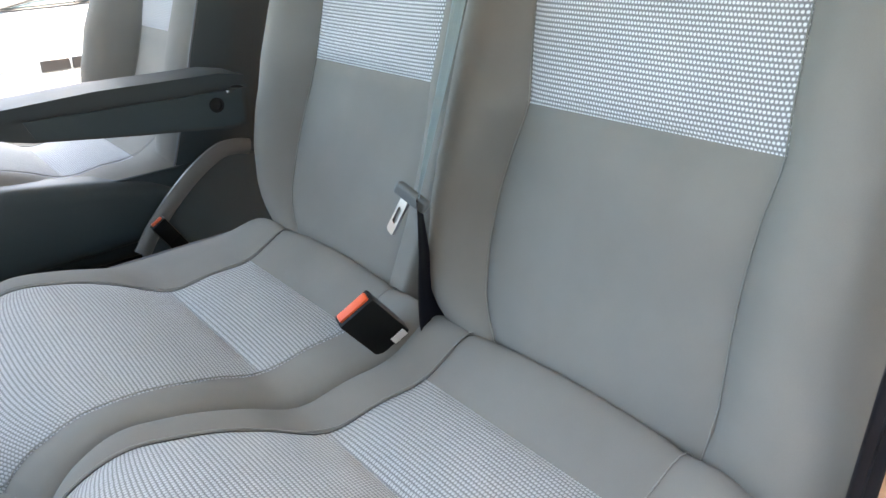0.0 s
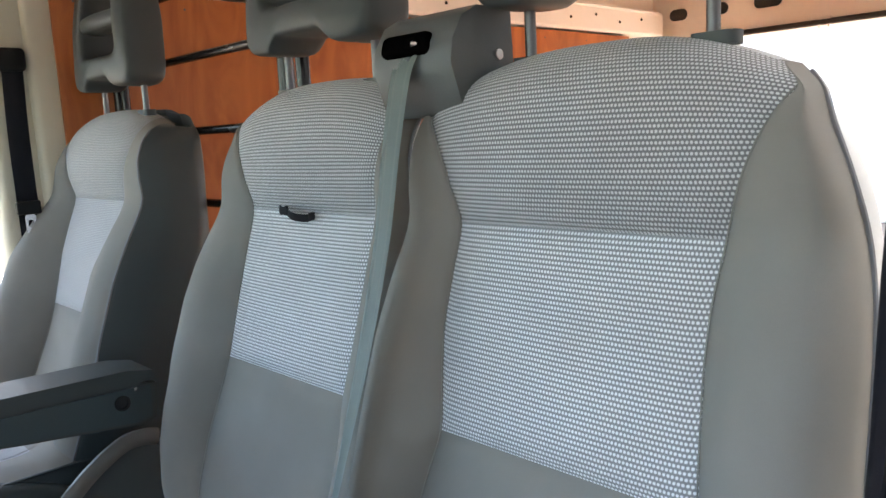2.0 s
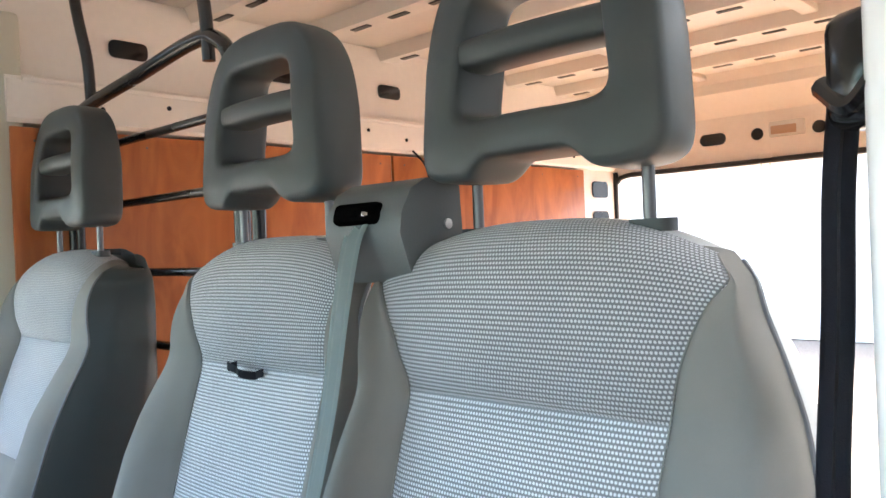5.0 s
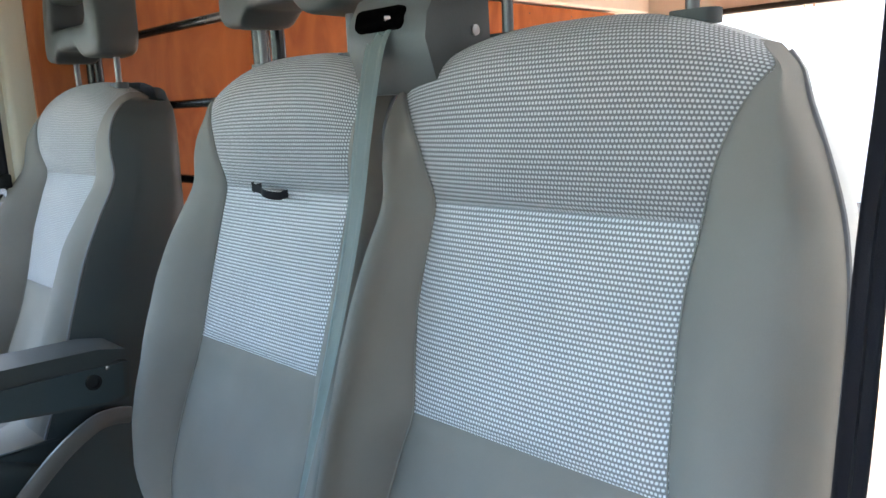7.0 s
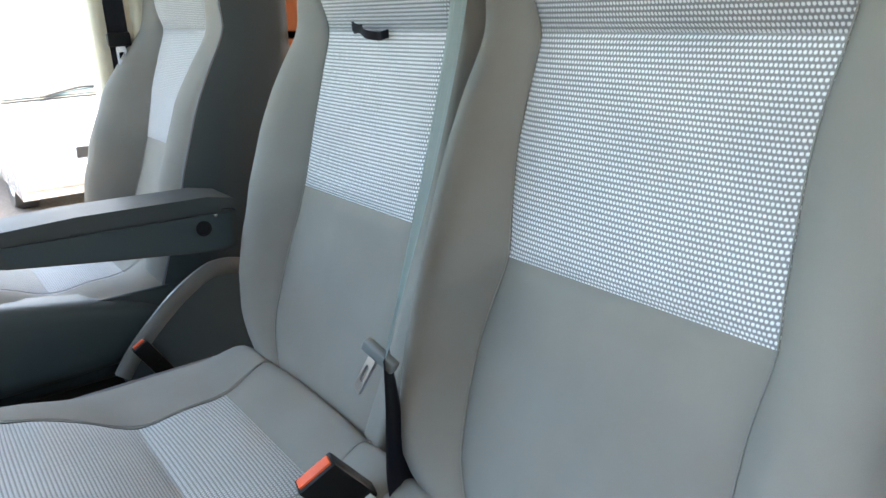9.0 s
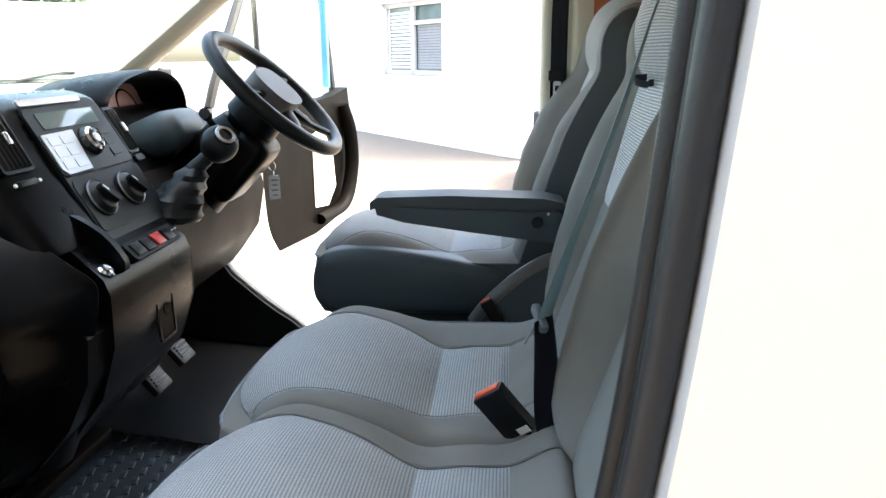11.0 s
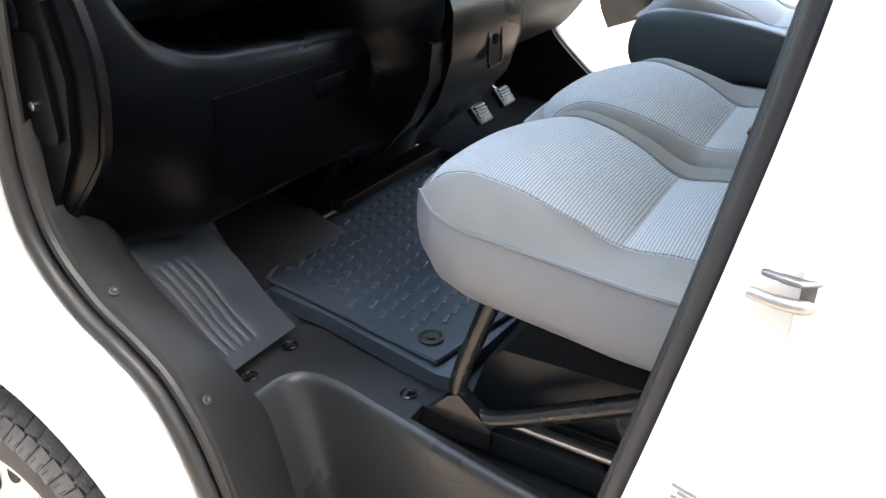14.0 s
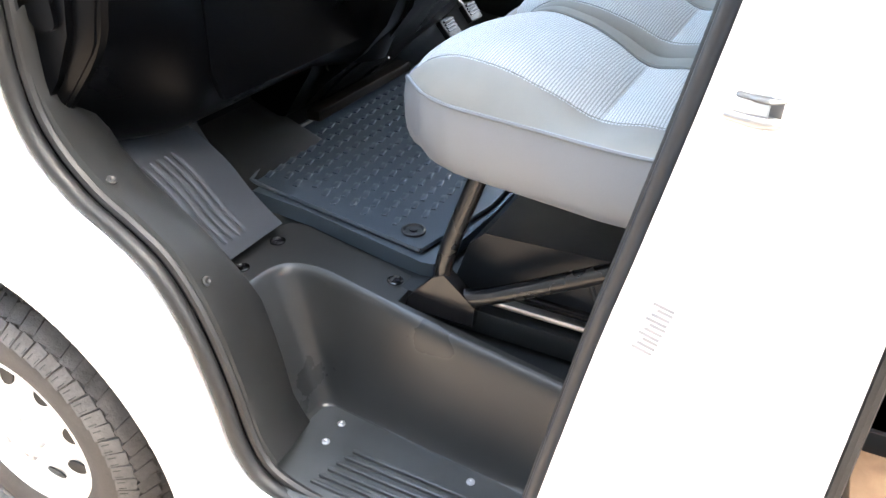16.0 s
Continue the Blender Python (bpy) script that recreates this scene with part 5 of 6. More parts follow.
def rounded_pod(profile, stations, drop=0.3, inset=0.0):
    """A profile in x, z carried along y; each station is y and how far its front draws back; inset narrows the back."""
    mid = (stations[0][0] + stations[-1][0]) / 2
    return loft([[(x - d if x > -1.5 else x, y + (inset * max(0.0, min(1.0, (-1.17 - x) / 0.10)) if y < mid else 0.0), z - drop * d * (z > 1.4)) for x, z in profile] for y, d in stations])


pod_line = spline([(-1.66, 1.44), (-1.35, 1.526), (-1.25, 1.534), (-1.20, 1.524), (-1.165, 1.497), (-1.12, 1.445), (-1.078, 1.395), (-1.060, 1.362), (-1.066, 1.330), (-1.10, 1.312), (-1.3, 1.30), (-1.66, 1.30)], 3)
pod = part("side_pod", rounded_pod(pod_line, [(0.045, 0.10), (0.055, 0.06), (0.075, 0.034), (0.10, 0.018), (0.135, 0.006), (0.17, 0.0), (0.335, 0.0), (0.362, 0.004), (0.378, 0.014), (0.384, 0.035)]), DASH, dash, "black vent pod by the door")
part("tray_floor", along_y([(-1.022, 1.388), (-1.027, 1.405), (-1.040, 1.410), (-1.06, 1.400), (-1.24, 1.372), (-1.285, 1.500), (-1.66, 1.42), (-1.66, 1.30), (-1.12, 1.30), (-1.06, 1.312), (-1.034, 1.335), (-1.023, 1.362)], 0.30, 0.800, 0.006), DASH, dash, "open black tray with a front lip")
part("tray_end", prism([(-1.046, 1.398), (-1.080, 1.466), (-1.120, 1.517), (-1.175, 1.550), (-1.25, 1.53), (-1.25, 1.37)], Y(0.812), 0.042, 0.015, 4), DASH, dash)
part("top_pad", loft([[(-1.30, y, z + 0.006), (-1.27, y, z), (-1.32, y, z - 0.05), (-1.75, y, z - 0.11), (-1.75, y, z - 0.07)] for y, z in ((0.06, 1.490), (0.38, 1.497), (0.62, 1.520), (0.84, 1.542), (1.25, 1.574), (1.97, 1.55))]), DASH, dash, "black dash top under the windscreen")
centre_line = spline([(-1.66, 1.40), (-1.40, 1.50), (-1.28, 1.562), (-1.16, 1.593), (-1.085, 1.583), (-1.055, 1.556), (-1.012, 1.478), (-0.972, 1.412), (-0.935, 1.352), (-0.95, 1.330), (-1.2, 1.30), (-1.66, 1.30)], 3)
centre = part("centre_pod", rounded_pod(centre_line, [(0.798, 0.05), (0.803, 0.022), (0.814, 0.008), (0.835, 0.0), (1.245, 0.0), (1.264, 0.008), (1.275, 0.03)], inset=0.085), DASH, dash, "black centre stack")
# lower panel with the glovebox: its top edge sweeps round the open tray
rim_z = [(0.085, 1.383), (0.150, 1.380), (0.168, 1.345), (0.197, 1.308), (0.246, 1.280), (0.34, 1.258), (0.573, 1.241), (0.885, 1.224)]
panel_rows = []
for k in range(49):
    y = 0.085 + 0.80 * (k / 48) ** 1.5
    zt = float(np.interp(y, [p[0] for p in rim_z], [p[1] for p in rim_z]))
    w = min(1.0, max(0.0, (y - 0.085) / 0.20))
    w = w * w * (3 - 2 * w)
    row = []
    for i in range(25):
        u = i / 24
        z = zt + (0.925 - zt) * u
        xm = float(np.interp(z, (0.92, 0.94, 0.975, 1.03, 1.09, 1.18, 1.25, 1.40), (-1.13, -1.07, -1.02, -0.995, -0.986, -0.989, -1.0, -1.03)))
        xl = float(np.interp(z, (0.92, 1.01, 1.085, 1.147, 1.234, 1.319, 1.385), (-1.23, -1.145, -1.075, -1.020, -0.992, -0.991, -1.012)))
        g = max(0.0, min(1.0, (y - 0.70) / 0.17))
        xm += (float(np.interp(z, (0.80, 1.0, 1.12, 1.20, 1.25), (-1.05, -0.952, -0.908, -0.932, -0.985))) - xm) * g * g * (3 - 2 * g)
        lip = 0.016 * math.exp(-(zt - z) / 0.008) * w
        row.append((xl + (xm - xl) * w - lip, y, z))
    panel_rows.append([(-1.25, y, zt + 0.004), (-1.06, y, zt + 0.003)] + row + [(-1.30, y, 0.92)])
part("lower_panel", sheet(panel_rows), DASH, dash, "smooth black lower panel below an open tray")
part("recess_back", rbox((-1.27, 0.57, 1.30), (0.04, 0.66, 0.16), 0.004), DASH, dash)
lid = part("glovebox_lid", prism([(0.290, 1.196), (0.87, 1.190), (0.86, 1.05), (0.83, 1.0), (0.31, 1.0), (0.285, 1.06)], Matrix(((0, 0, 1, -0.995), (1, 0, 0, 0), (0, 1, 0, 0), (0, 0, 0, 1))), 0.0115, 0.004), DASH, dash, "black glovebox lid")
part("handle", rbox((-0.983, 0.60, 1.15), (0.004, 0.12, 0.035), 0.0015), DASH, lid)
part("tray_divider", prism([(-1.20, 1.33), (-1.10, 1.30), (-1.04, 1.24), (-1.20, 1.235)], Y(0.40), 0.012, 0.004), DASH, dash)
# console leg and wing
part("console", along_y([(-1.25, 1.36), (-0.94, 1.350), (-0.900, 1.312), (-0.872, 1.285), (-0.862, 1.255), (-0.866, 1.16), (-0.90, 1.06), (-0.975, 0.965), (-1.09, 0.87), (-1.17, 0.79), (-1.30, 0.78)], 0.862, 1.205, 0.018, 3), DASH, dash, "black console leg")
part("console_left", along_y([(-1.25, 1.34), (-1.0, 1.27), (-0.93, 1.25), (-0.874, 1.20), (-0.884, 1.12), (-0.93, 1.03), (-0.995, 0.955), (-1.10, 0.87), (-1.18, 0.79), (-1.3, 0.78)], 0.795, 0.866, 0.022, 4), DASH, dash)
wing_line = spline([(-1.075, 1.370), (-1.036, 1.385), (-1.015, 1.389), (-0.995, 1.383), (-0.950, 1.356), (-0.905, 1.325), (-0.868, 1.298), (-0.860, 1.272), (-0.874, 1.20), (-0.905, 1.12), (-1.10, 1.10)], 3)
part("wing", loft([[(max(-1.12, x - d), y, z - 0.35 * d * (z > 1.25)) for x, z in wing_line] for y, d in ((0.715, 0.13), (0.745, 0.078), (0.770, 0.043), (0.793, 0.017), (0.808, 0.005), (0.820, 0.0), (0.826, 0.003), (0.829, 0.012))]), DASH, dash, "raised wing beside the cup tray")
part("cup_wall", prism(spline([(-1.02, 1.385), (-0.985, 1.396), (-0.933, 1.376), (-0.886, 1.339), (-0.862, 1.286), (-0.94, 1.262), (-1.02, 1.27)], 3), Y(0.938), 0.016, 0.006), DASH, dash)
part("lighter", lathe([(0.016, 0), (0.016, 0.010), (0.012, 0.014), (0.011, 0.010), (0.002, 0.010)], Matrix.Translation((-0.886, 0.890, 1.287)) @ Matrix.Rotation(radians(35), 4, "Y"), 22), CHROME, dash, "chrome rimmed lighter socket")
sw = part("switch_panel", prism(oval(0.20, 0.042, 0.008), Matrix.Translation((-0.884, 1.075, 1.300)) @ axes((0.0, 1, 0.0), (-0.72, 0, 0.70)), 0.008, 0.003), TRIM, dash, "black switch panel")
for y, m, lab in ((1.005, TRIM, ""), (1.045, TRIM, ""), (1.090, WARN, "red hazard switch"), (1.135, TRIM, "")):
    part("switch", rbox((-0.878, y, 1.305), (0.028, 0.034, 0.008), 0.002, 2, pose(0, 0, 0, 0, 45, 0)), m, sw, lab)
for y in (1.150, 1.165):
    part("lamp", lathe([(0.002, 0), (0.002, 0.004), (0.0005, 0.005)], Matrix.Translation((-0.876, y, 1.308)) @ Matrix.Rotation(radians(45), 4, "Y"), 8), PAPER, sw)
# face of the centre stack: pose with x along y, y up the slope
FACE = axes((0, 1, 0), (-0.50, 0, 0.86), (-0.972, 1.105, 1.418))


def on_face(u, v, w=0.0):
    return FACE @ Matrix.Translation((u, v, w))


part("stack_plate", prism(oval(0.265, 0.30, 0.03), on_face(0.0, 0.035, -0.006), 0.009, 0.003), TRIM, centre, "satin black stack plate")
radio = part("radio", prism(oval(0.262, 0.142, 0.016), on_face(-0.004, 0.100, 0.001), 0.005, 0.002), TRIM, dash, "black radio with a silver button field")
part("screen", prism(oval(0.196, 0.034, 0.005), on_face(-0.006, 0.143, 0.005), 0.0025, 0), DARKGLASS, radio, "display with pale reflections put into its colour")
part("silver_panel", prism([(-0.128, 0.116), (-0.022, 0.118), (-0.036, 0.034), (-0.118, 0.033), (-0.130, 0.045)], on_face(0, 0, 0.004), 0.004, 0.0012), SILVER, radio, "silver button panel")
for r in range(3):
    for c in range(2):
        part("button", prism(oval(0.034, 0.018, 0.002), on_face(-0.100 + 0.040 * c, 0.101 - 0.025 * r, 0.0065), 0.003, 0.001), SILVER, radio)
for r in range(3):
    part("button", prism(oval(0.040, 0.016, 0.002), on_face(0.086, 0.106 - 0.024 * r, 0.005), 0.003, 0.001), TRIM, radio)
kn = part("volume_knob", lathe([(0.031, 0), (0.031, 0.006), (0.025, 0.016), (0.021, 0.019), (0.002, 0.019)], on_face(0.012, 0.088, 0.005), 32), GLOSS, radio, "black volume knob")
part("knob_ring", lathe([(0.0245, 0.012), (0.0255, 0.016), (0.021, 0.0195), (0.0195, 0.0185)], on_face(0.012, 0.088, 0.005), 32), CHROME, kn)
part("knob_cap", lathe([(0.010, 0.019), (0.010, 0.021), (0.001, 0.022)], on_face(0.012, 0.088, 0.005), 20), SILVER, kn)
part("disc_slot", prism(oval(0.205, 0.013, 0.004), on_face(-0.030, 0.183, 0.002), 0.006, 0.002), SILVER, dash, "silver lip above the radio")
clim = part("climate_panel", prism(oval(0.225, 0.112, 0.016), on_face(-0.014, -0.034, 0.001), 0.004, 0.0015), TRIM, dash, "black climate panel")
for u in (-0.072, 0.044):
    k = part("climate_knob", lathe([(0.038, 0), (0.038, 0.004), (0.031, 0.010), (0.028, 0.014), (0.025, 0.016), (0.002, 0.016)], on_face(u, -0.026, 0.004), 32), TRIM, clim, "round black climate knob")
    part("grip", prism(oval(0.013, 0.052, 0.005), on_face(u, -0.026, 0.018) @ Matrix.Rotation(radians(40), 4, "Z"), 0.014, 0.004), TRIM, k)
    part("pointer", prism(oval(0.003, 0.016, 0.001), on_face(u, -0.026, 0.0315) @ Matrix.Rotation(radians(40), 4, "Z") @ Matrix.Translation((0, 0.014, 0)), 0.001, 0), PAPER, k)
    part("chrome_ring", lathe([(0.0365, 0.003), (0.0385, 0.005), (0.037, 0.008), (0.0355, 0.006)], on_face(u, -0.026, 0.004), 32), DARKSTEEL, k)
part("thumb_switch", prism(oval(0.035, 0.014, 0.004), on_face(0.152, 0.030, 0.002), 0.008, 0.003), TRIM, dash)


def vent(parent, m, w, h, n, label):
    """An air vent: frame, blades across, a bright tab and a thumb wheel below. Pose: x across, y up, z outwards."""
    v = part("air_vent", ring_plate(oval(w, h, 0.008), oval(w - 0.012, h - 0.012, 0.004), m @ Matrix.Translation((0, 0, -0.004)), 0.010), DASH, parent, label)
    part("well", prism(oval(w - 0.010, h - 0.010, 0.004), m @ Matrix.Translation((0, 0, -0.001)), 0.002, 0), VOID, v)
    for k in range(n):
        x = -w / 2 + (k + 1) * w / (n + 1)
        part("blade", rbox((0, 0, 0), (0.0035, h - 0.014, 0.014), 0.001, 1, m @ Matrix.Translation((x, 0, 0.004)) @ Matrix.Rotation(radians(20), 4, "Y")), TRIM, v)
    part("tab", rbox((0, 0, 0), (0.011, 0.024, 0.010), 0.003, 2, m @ Matrix.Translation((0.006, 0.002, 0.012))), CHROME, v, "bright vent tab")
    return v


VL = axes((0, 1, 0), (-0.66, 0, 0.75), (-1.113, 0.268, 1.447))
vent(dash, VL, 0.090, 0.130, 6, "black louvred air vent with a bright tab")
VC = axes((0, 1, 0), (-0.46, 0, 0.89), (-1.030, 0.871, 1.520))
vent(dash, VC, 0.085, 0.115, 6, "black louvred air vent with a bright tab")
for m in (VL, VC):
    part("thumb_wheel", rbox((0, 0, 0), (0.05, 0.012, 0.010), 0.003, 2, m @ Matrix.Translation((0, -0.078, 0.004))), TRIM, dash)
    for u in (-0.034, 0.034):
        part("dot", lathe([(0.0035, 0), (0.0035, 0.003), (0.001, 0.003)], m @ Matrix.Translation((u, -0.078, 0.004)), 10), PAPER, dash)
vent(dash, on_face(0.153, 0.100, 0.0), 0.046, 0.112, 3, "narrow black air vent with a bright tab")
VS = axes((0.42, 0.90, 0.0), (-0.66, 0.10, 0.75), (-1.094, 0.118, 1.447))
v = part("side_vent", ring_plate(oval(0.070, 0.140, 0.006), oval(0.062, 0.132, 0.003), VS, 0.012), DASH, dash, "tall dark side vent")
part("well", prism(oval(0.064, 0.134, 0.003), VS, 0.003, 0), VOID, v)
for k in range(2):
    part("blade", rbox((0, 0, 0), (0.0035, 0.130, 0.016), 0.001, 1, VS @ Matrix.Translation((-0.010 + 0.021 * k, 0, 0.007))), TRIM, v)
GR = pose(-1.205, 0.965, 1.5845, 0, -14.5, 0)
part("speaker_grille", prism(oval(0.13, 0.06, 0.01), GR, 0.004, 0.001), TRIM, dash)
for k in range(10):
    part("grille_slot", rbox((0, 0, 0), (0.005, 0.044, 0.002), 0, 1, GR @ Matrix.Translation((-0.05 + 0.011 * k, 0, 0.004))), GLOSS, dash)
# side cheek by the door: handle recess and screw
cheek = part("cheek", prism([(-1.16, 1.02), (-1.10, 1.085), (-1.052, 1.164), (-1.028, 1.27), (-1.045, 1.375), (-1.20, 1.42), (-1.4, 1.4), (-1.4, 1.0)], Y(0.098), 0.03, 0.012, 3), DASH, dash, "black end cheek of the dashboard")
part("pocket", prism(oval(0.055, 0.16, 0.018), axes((1, 0, 0), (0, 0, 1), (-1.090, 0.070, 1.25)), 0.010, 0.004), DASH, cheek)
part("screw", lathe([(0.007, 0), (0.007, 0.003), (0.001, 0.004)], axes((1, 0, 0), (0, 0, 1), (-1.105, 0.060, 1.225)), 12), CHROME, cheek, "bright screw")
rows = []
for (xa, za), (xb, zb) in zip(spline([(-1.050, 1.385), (-1.041, 1.355), (-1.027, 1.282), (-1.032, 1.211), (-1.071, 1.129), (-1.170, 1.006)], 5), spline([(-1.020, 1.405), (-1.003, 1.375), (-0.985, 1.300), (-0.990, 1.220), (-1.025, 1.130), (-1.150, 0.998)], 5)):
    rows.append([(xa - 0.03, 0.084, za), (xa, 0.080, za), (xa * 0.62 + xb * 0.38 + 0.004, 0.083, za * 0.62 + zb * 0.38), (xa * 0.2 + xb * 0.8 + 0.005, 0.092, za * 0.2 + zb * 0.8), (xb + 0.001, 0.102, zb), (xb - 0.012, 0.112, zb)])
part("end_band", sheet(rows), DASH, dash, "curved black band between cheek and lower panel")
# driver's side
part("driver_lower", along_y([(-1.30, 1.42), (-1.02, 1.40), (-0.95, 1.34), (-0.935, 1.27), (-0.96, 1.15), (-1.02, 1.05), (-1.15, 1.0), (-1.4, 1.05)], 1.275, 1.96, 0.02, 3), BROWN, dash, "brownish lower trim on the driver's side")
part("driver_upper", along_y([(-1.66, 1.45), (-1.28, 1.545), (-1.16, 1.515), (-1.08, 1.465), (-1.02, 1.40), (-1.05, 1.38), (-1.5, 1.3)], 1.265, 1.96, 0.02, 3), DASH, dash)
part("fuse_gap", rbox((-0.945, 1.26, 1.22), (0.05, 0.05, 0.13), 0.008), GLOSS, dash, "dark open gap beside the console")
part("leg_side", along_y([(-0.90, 1.29), (-0.872, 1.25), (-0.875, 1.15), (-0.91, 1.05), (-0.985, 0.965), (-1.1, 0.88), (-1.1, 1.29)], 1.20, 1.235, 0.012, 3), BROWN, dash, "brownish side of the console leg")
ash = part("ashtray", ring_plate(oval(0.074, 0.106, 0.012), oval(0.062, 0.094, 0.008), axes((0, 1, 0), (-0.06, 0, 1), (-0.868, 1.066, 1.155)), 0.005), GLOSS, dash, "black ashtray frame")
part("flap", prism(oval(0.058, 0.090, 0.008), axes((0, 1, 0), (-0.06, 0, 1), (-0.868, 1.066, 1.155)), 0.0035, 0.001), BROWN, ash)
part("finger_slot", prism(oval(0.022, 0.024, 0.008), axes((0, 1, 0), (-0.06, 0, 1), (-0.866, 1.070, 1.165)), 0.003, 0), GLOSS, ash)
# instrument cowl
arc_line = spline([(1.375, 1.535), (1.392, 1.566), (1.46, 1.602), (1.54, 1.621), (1.62, 1.629), (1.70, 1.625), (1.77, 1.609), (1.815, 1.580), (1.836, 1.545), (1.838, 1.49)], 4)
cowl_rows = []
for x, k in ((-1.36, 0.80), (-1.24, 0.95), (-1.15, 1.0), (-1.118, 1.0), (-1.108, 0.97)):
    cowl_rows.append([(x, 1.615 + (y - 1.615) * k, 1.49 + (z - 1.49) * k) for y, z in arc_line])
cw = sheet(cowl_rows)
bmesh.ops.solidify(cw, geom=cw.faces[:], thickness=0.014)
part("instrument_cowl", cw, DASH, dash, "arched black instrument cowl")
face = part("instrument_face", prism(oval(0.38, 0.13, 0.03), axes((0, 1, 0), (-0.35, 0, 0.93), (-1.235, 1.612, 1.525)), 0.01, 0.003), INSTRUMENT, dash, "glossy instrument glass, reddish reflection put into its colour")
for u in (-0.10, 0.10):
    part("dial", lathe([(0.052, 0.010), (0.050, 0.013), (0.046, 0.012)], axes((0, 1, 0), (-0.35, 0, 0.93), (-1.235, 1.612 + u, 1.525)), 28, False), GLOSS, face, "round dial rim")
part("cluster_shroud", rbox((-1.045, 1.53, 1.470), (0.16, 0.20, 0.10), 0.045, 5, pose(0, 0, 0, 0, -22, 0)), VINYL, dash, "blue-grey shroud beside the instruments")
part("floor_bar", rbox((-1.150, 1.03, 0.774), (0.042, 0.48, 0.030), 0.007, 2), BROWN, dash, "brown-black trim bar at the mat's edge")
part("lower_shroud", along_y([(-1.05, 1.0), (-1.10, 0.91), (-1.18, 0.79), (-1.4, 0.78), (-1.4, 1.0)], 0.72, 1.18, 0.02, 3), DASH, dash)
for y, x, z in ((0.80, -1.10, 0.905), (1.12, -1.125, 0.845)):
    part("screw", lathe([(0.009, 0), (0.009, 0.004), (0.002, 0.005)], Matrix.Translation((x, y, z)) @ Matrix.Rotation(radians(70), 4, "Y"), 12), STEEL, dash)

# steering wheel and column
SW = axes((0, 1, 0), (-0.72, 0, 0.69), (-0.765, 1.575, 1.568))
steer = thing("steering_wheel", (-0.80, 1.575, 1.53), "dark grey four-spoke steering wheel", "steering wheel")
part("rim", tube([SW @ Vector((0.197 * math.cos(a), 0.197 * math.sin(a), 0)) for a in (2 * math.pi * k / 40 for k in range(40))], 0.0190, 14, 1, True), TRIM, steer, "dark grey moulded rim")
hub = [(0.085 * math.copysign(abs(math.cos(a)) ** 0.7, math.cos(a)), 0.005 + 0.066 * math.copysign(abs(math.sin(a)) ** 0.7, math.sin(a))) for a in (2 * math.pi * k / 28 for k in range(28))]
part("airbag_pad", prism(hub, SW @ Matrix.Translation((0, 0, -0.028)), 0.05, 0.014, 3), PADGREY, steer, "grey airbag pad")
for sx, sy in ((1, 0.25), (-1, 0.25), (0.55, -0.9), (-0.55, -0.9)):
    n = math.hypot(sx, sy)
    a, b = (0.06 * sx / n, 0.05 * sy / n), (0.194 * sx / n, 0.194 * sy / n)
    part("spoke", tube([SW @ Vector((*a, -0.012)), SW @ Vector(((a[0] + b[0]) / 2, (a[1] + b[1]) / 2, -0.014)), SW @ Vector((*b, 0))], [0.026, 0.018, 0.014], 10, 4, flat=0.5), TRIM, steer)
part("boss", lathe([(0.060, -0.03), (0.070, -0.06), (0.072, -0.10), (0.05, -0.12)], SW, 28), DASH, steer)
column = thing("steering_column", (-0.95, 1.575, 1.40), "black steering column shroud with stalks", "steering column")
part("shroud", lathe([(0.066, -0.12), (0.078, -0.16), (0.085, -0.24), (0.09, -0.34)], SW, 28), DASH, column)
part("lower_shroud", rbox(SW @ Vector((0, -0.05, -0.20)), (0.15, 0.10, 0.20), 0.03, 3, SW.to_3x3().to_4x4()), DASH, column, "black lower column shroud")
part("wiper_stalk", tube([SW @ Vector((-0.07, 0.02, -0.14)), SW @ Vector((-0.13, 0.035, -0.13)), SW @ Vector((-0.175, 0.05, -0.11)), SW @ Vector((-0.20, 0.055, -0.10))], [0.008, 0.008, 0.012, 0.013], 10, 5), TRIM, column, "black column stalk")
part("light_stalk", tube([SW @ Vector((0.07, 0.02, -0.14)), SW @ Vector((0.13, 0.035, -0.13)), SW @ Vector((0.20, 0.055, -0.10))], [0.008, 0.008, 0.013], 10, 5), TRIM, column, "black column stalk")
key = thing("ignition_key", (-0.835, 1.64, 1.37), "ignition key with a pale plastic fob on a ring", "key")
part("key_head", rbox((-0.83, 1.690, 1.392), (0.03, 0.014, 0.03), 0.006), TRIM, key, "black key head")
part("ring", tube([(-0.822 + 0.010 * math.cos(a), 1.690, 1.366 + 0.012 * math.sin(a)) for a in (2 * math.pi * k / 16 for k in range(16))], 0.0016, 6, 1, True), CHROME, key)
part("chain", tube([(-0.820, 1.690, 1.354), (-0.818, 1.690, 1.342)], 0.002, 6, 1), CHROME, key)
fob = part("fob", prism(oval(0.030, 0.066, 0.005), axes((0.9, 0.43, 0), (0, 0, 1), (-0.818, 1.690, 1.308)), 0.005, 0.002), PAPER, key, "pale printed plastic fob")
for k in range(4):
    part("printed_bar", prism(oval(0.018 - 0.004 * (k % 2), 0.003, 0.001), axes((0.9, 0.43, 0), (0, 0, 1), (-0.816, 1.686, 1.330 - 0.014 * k)), 0.0065, 0), FADED, fob)
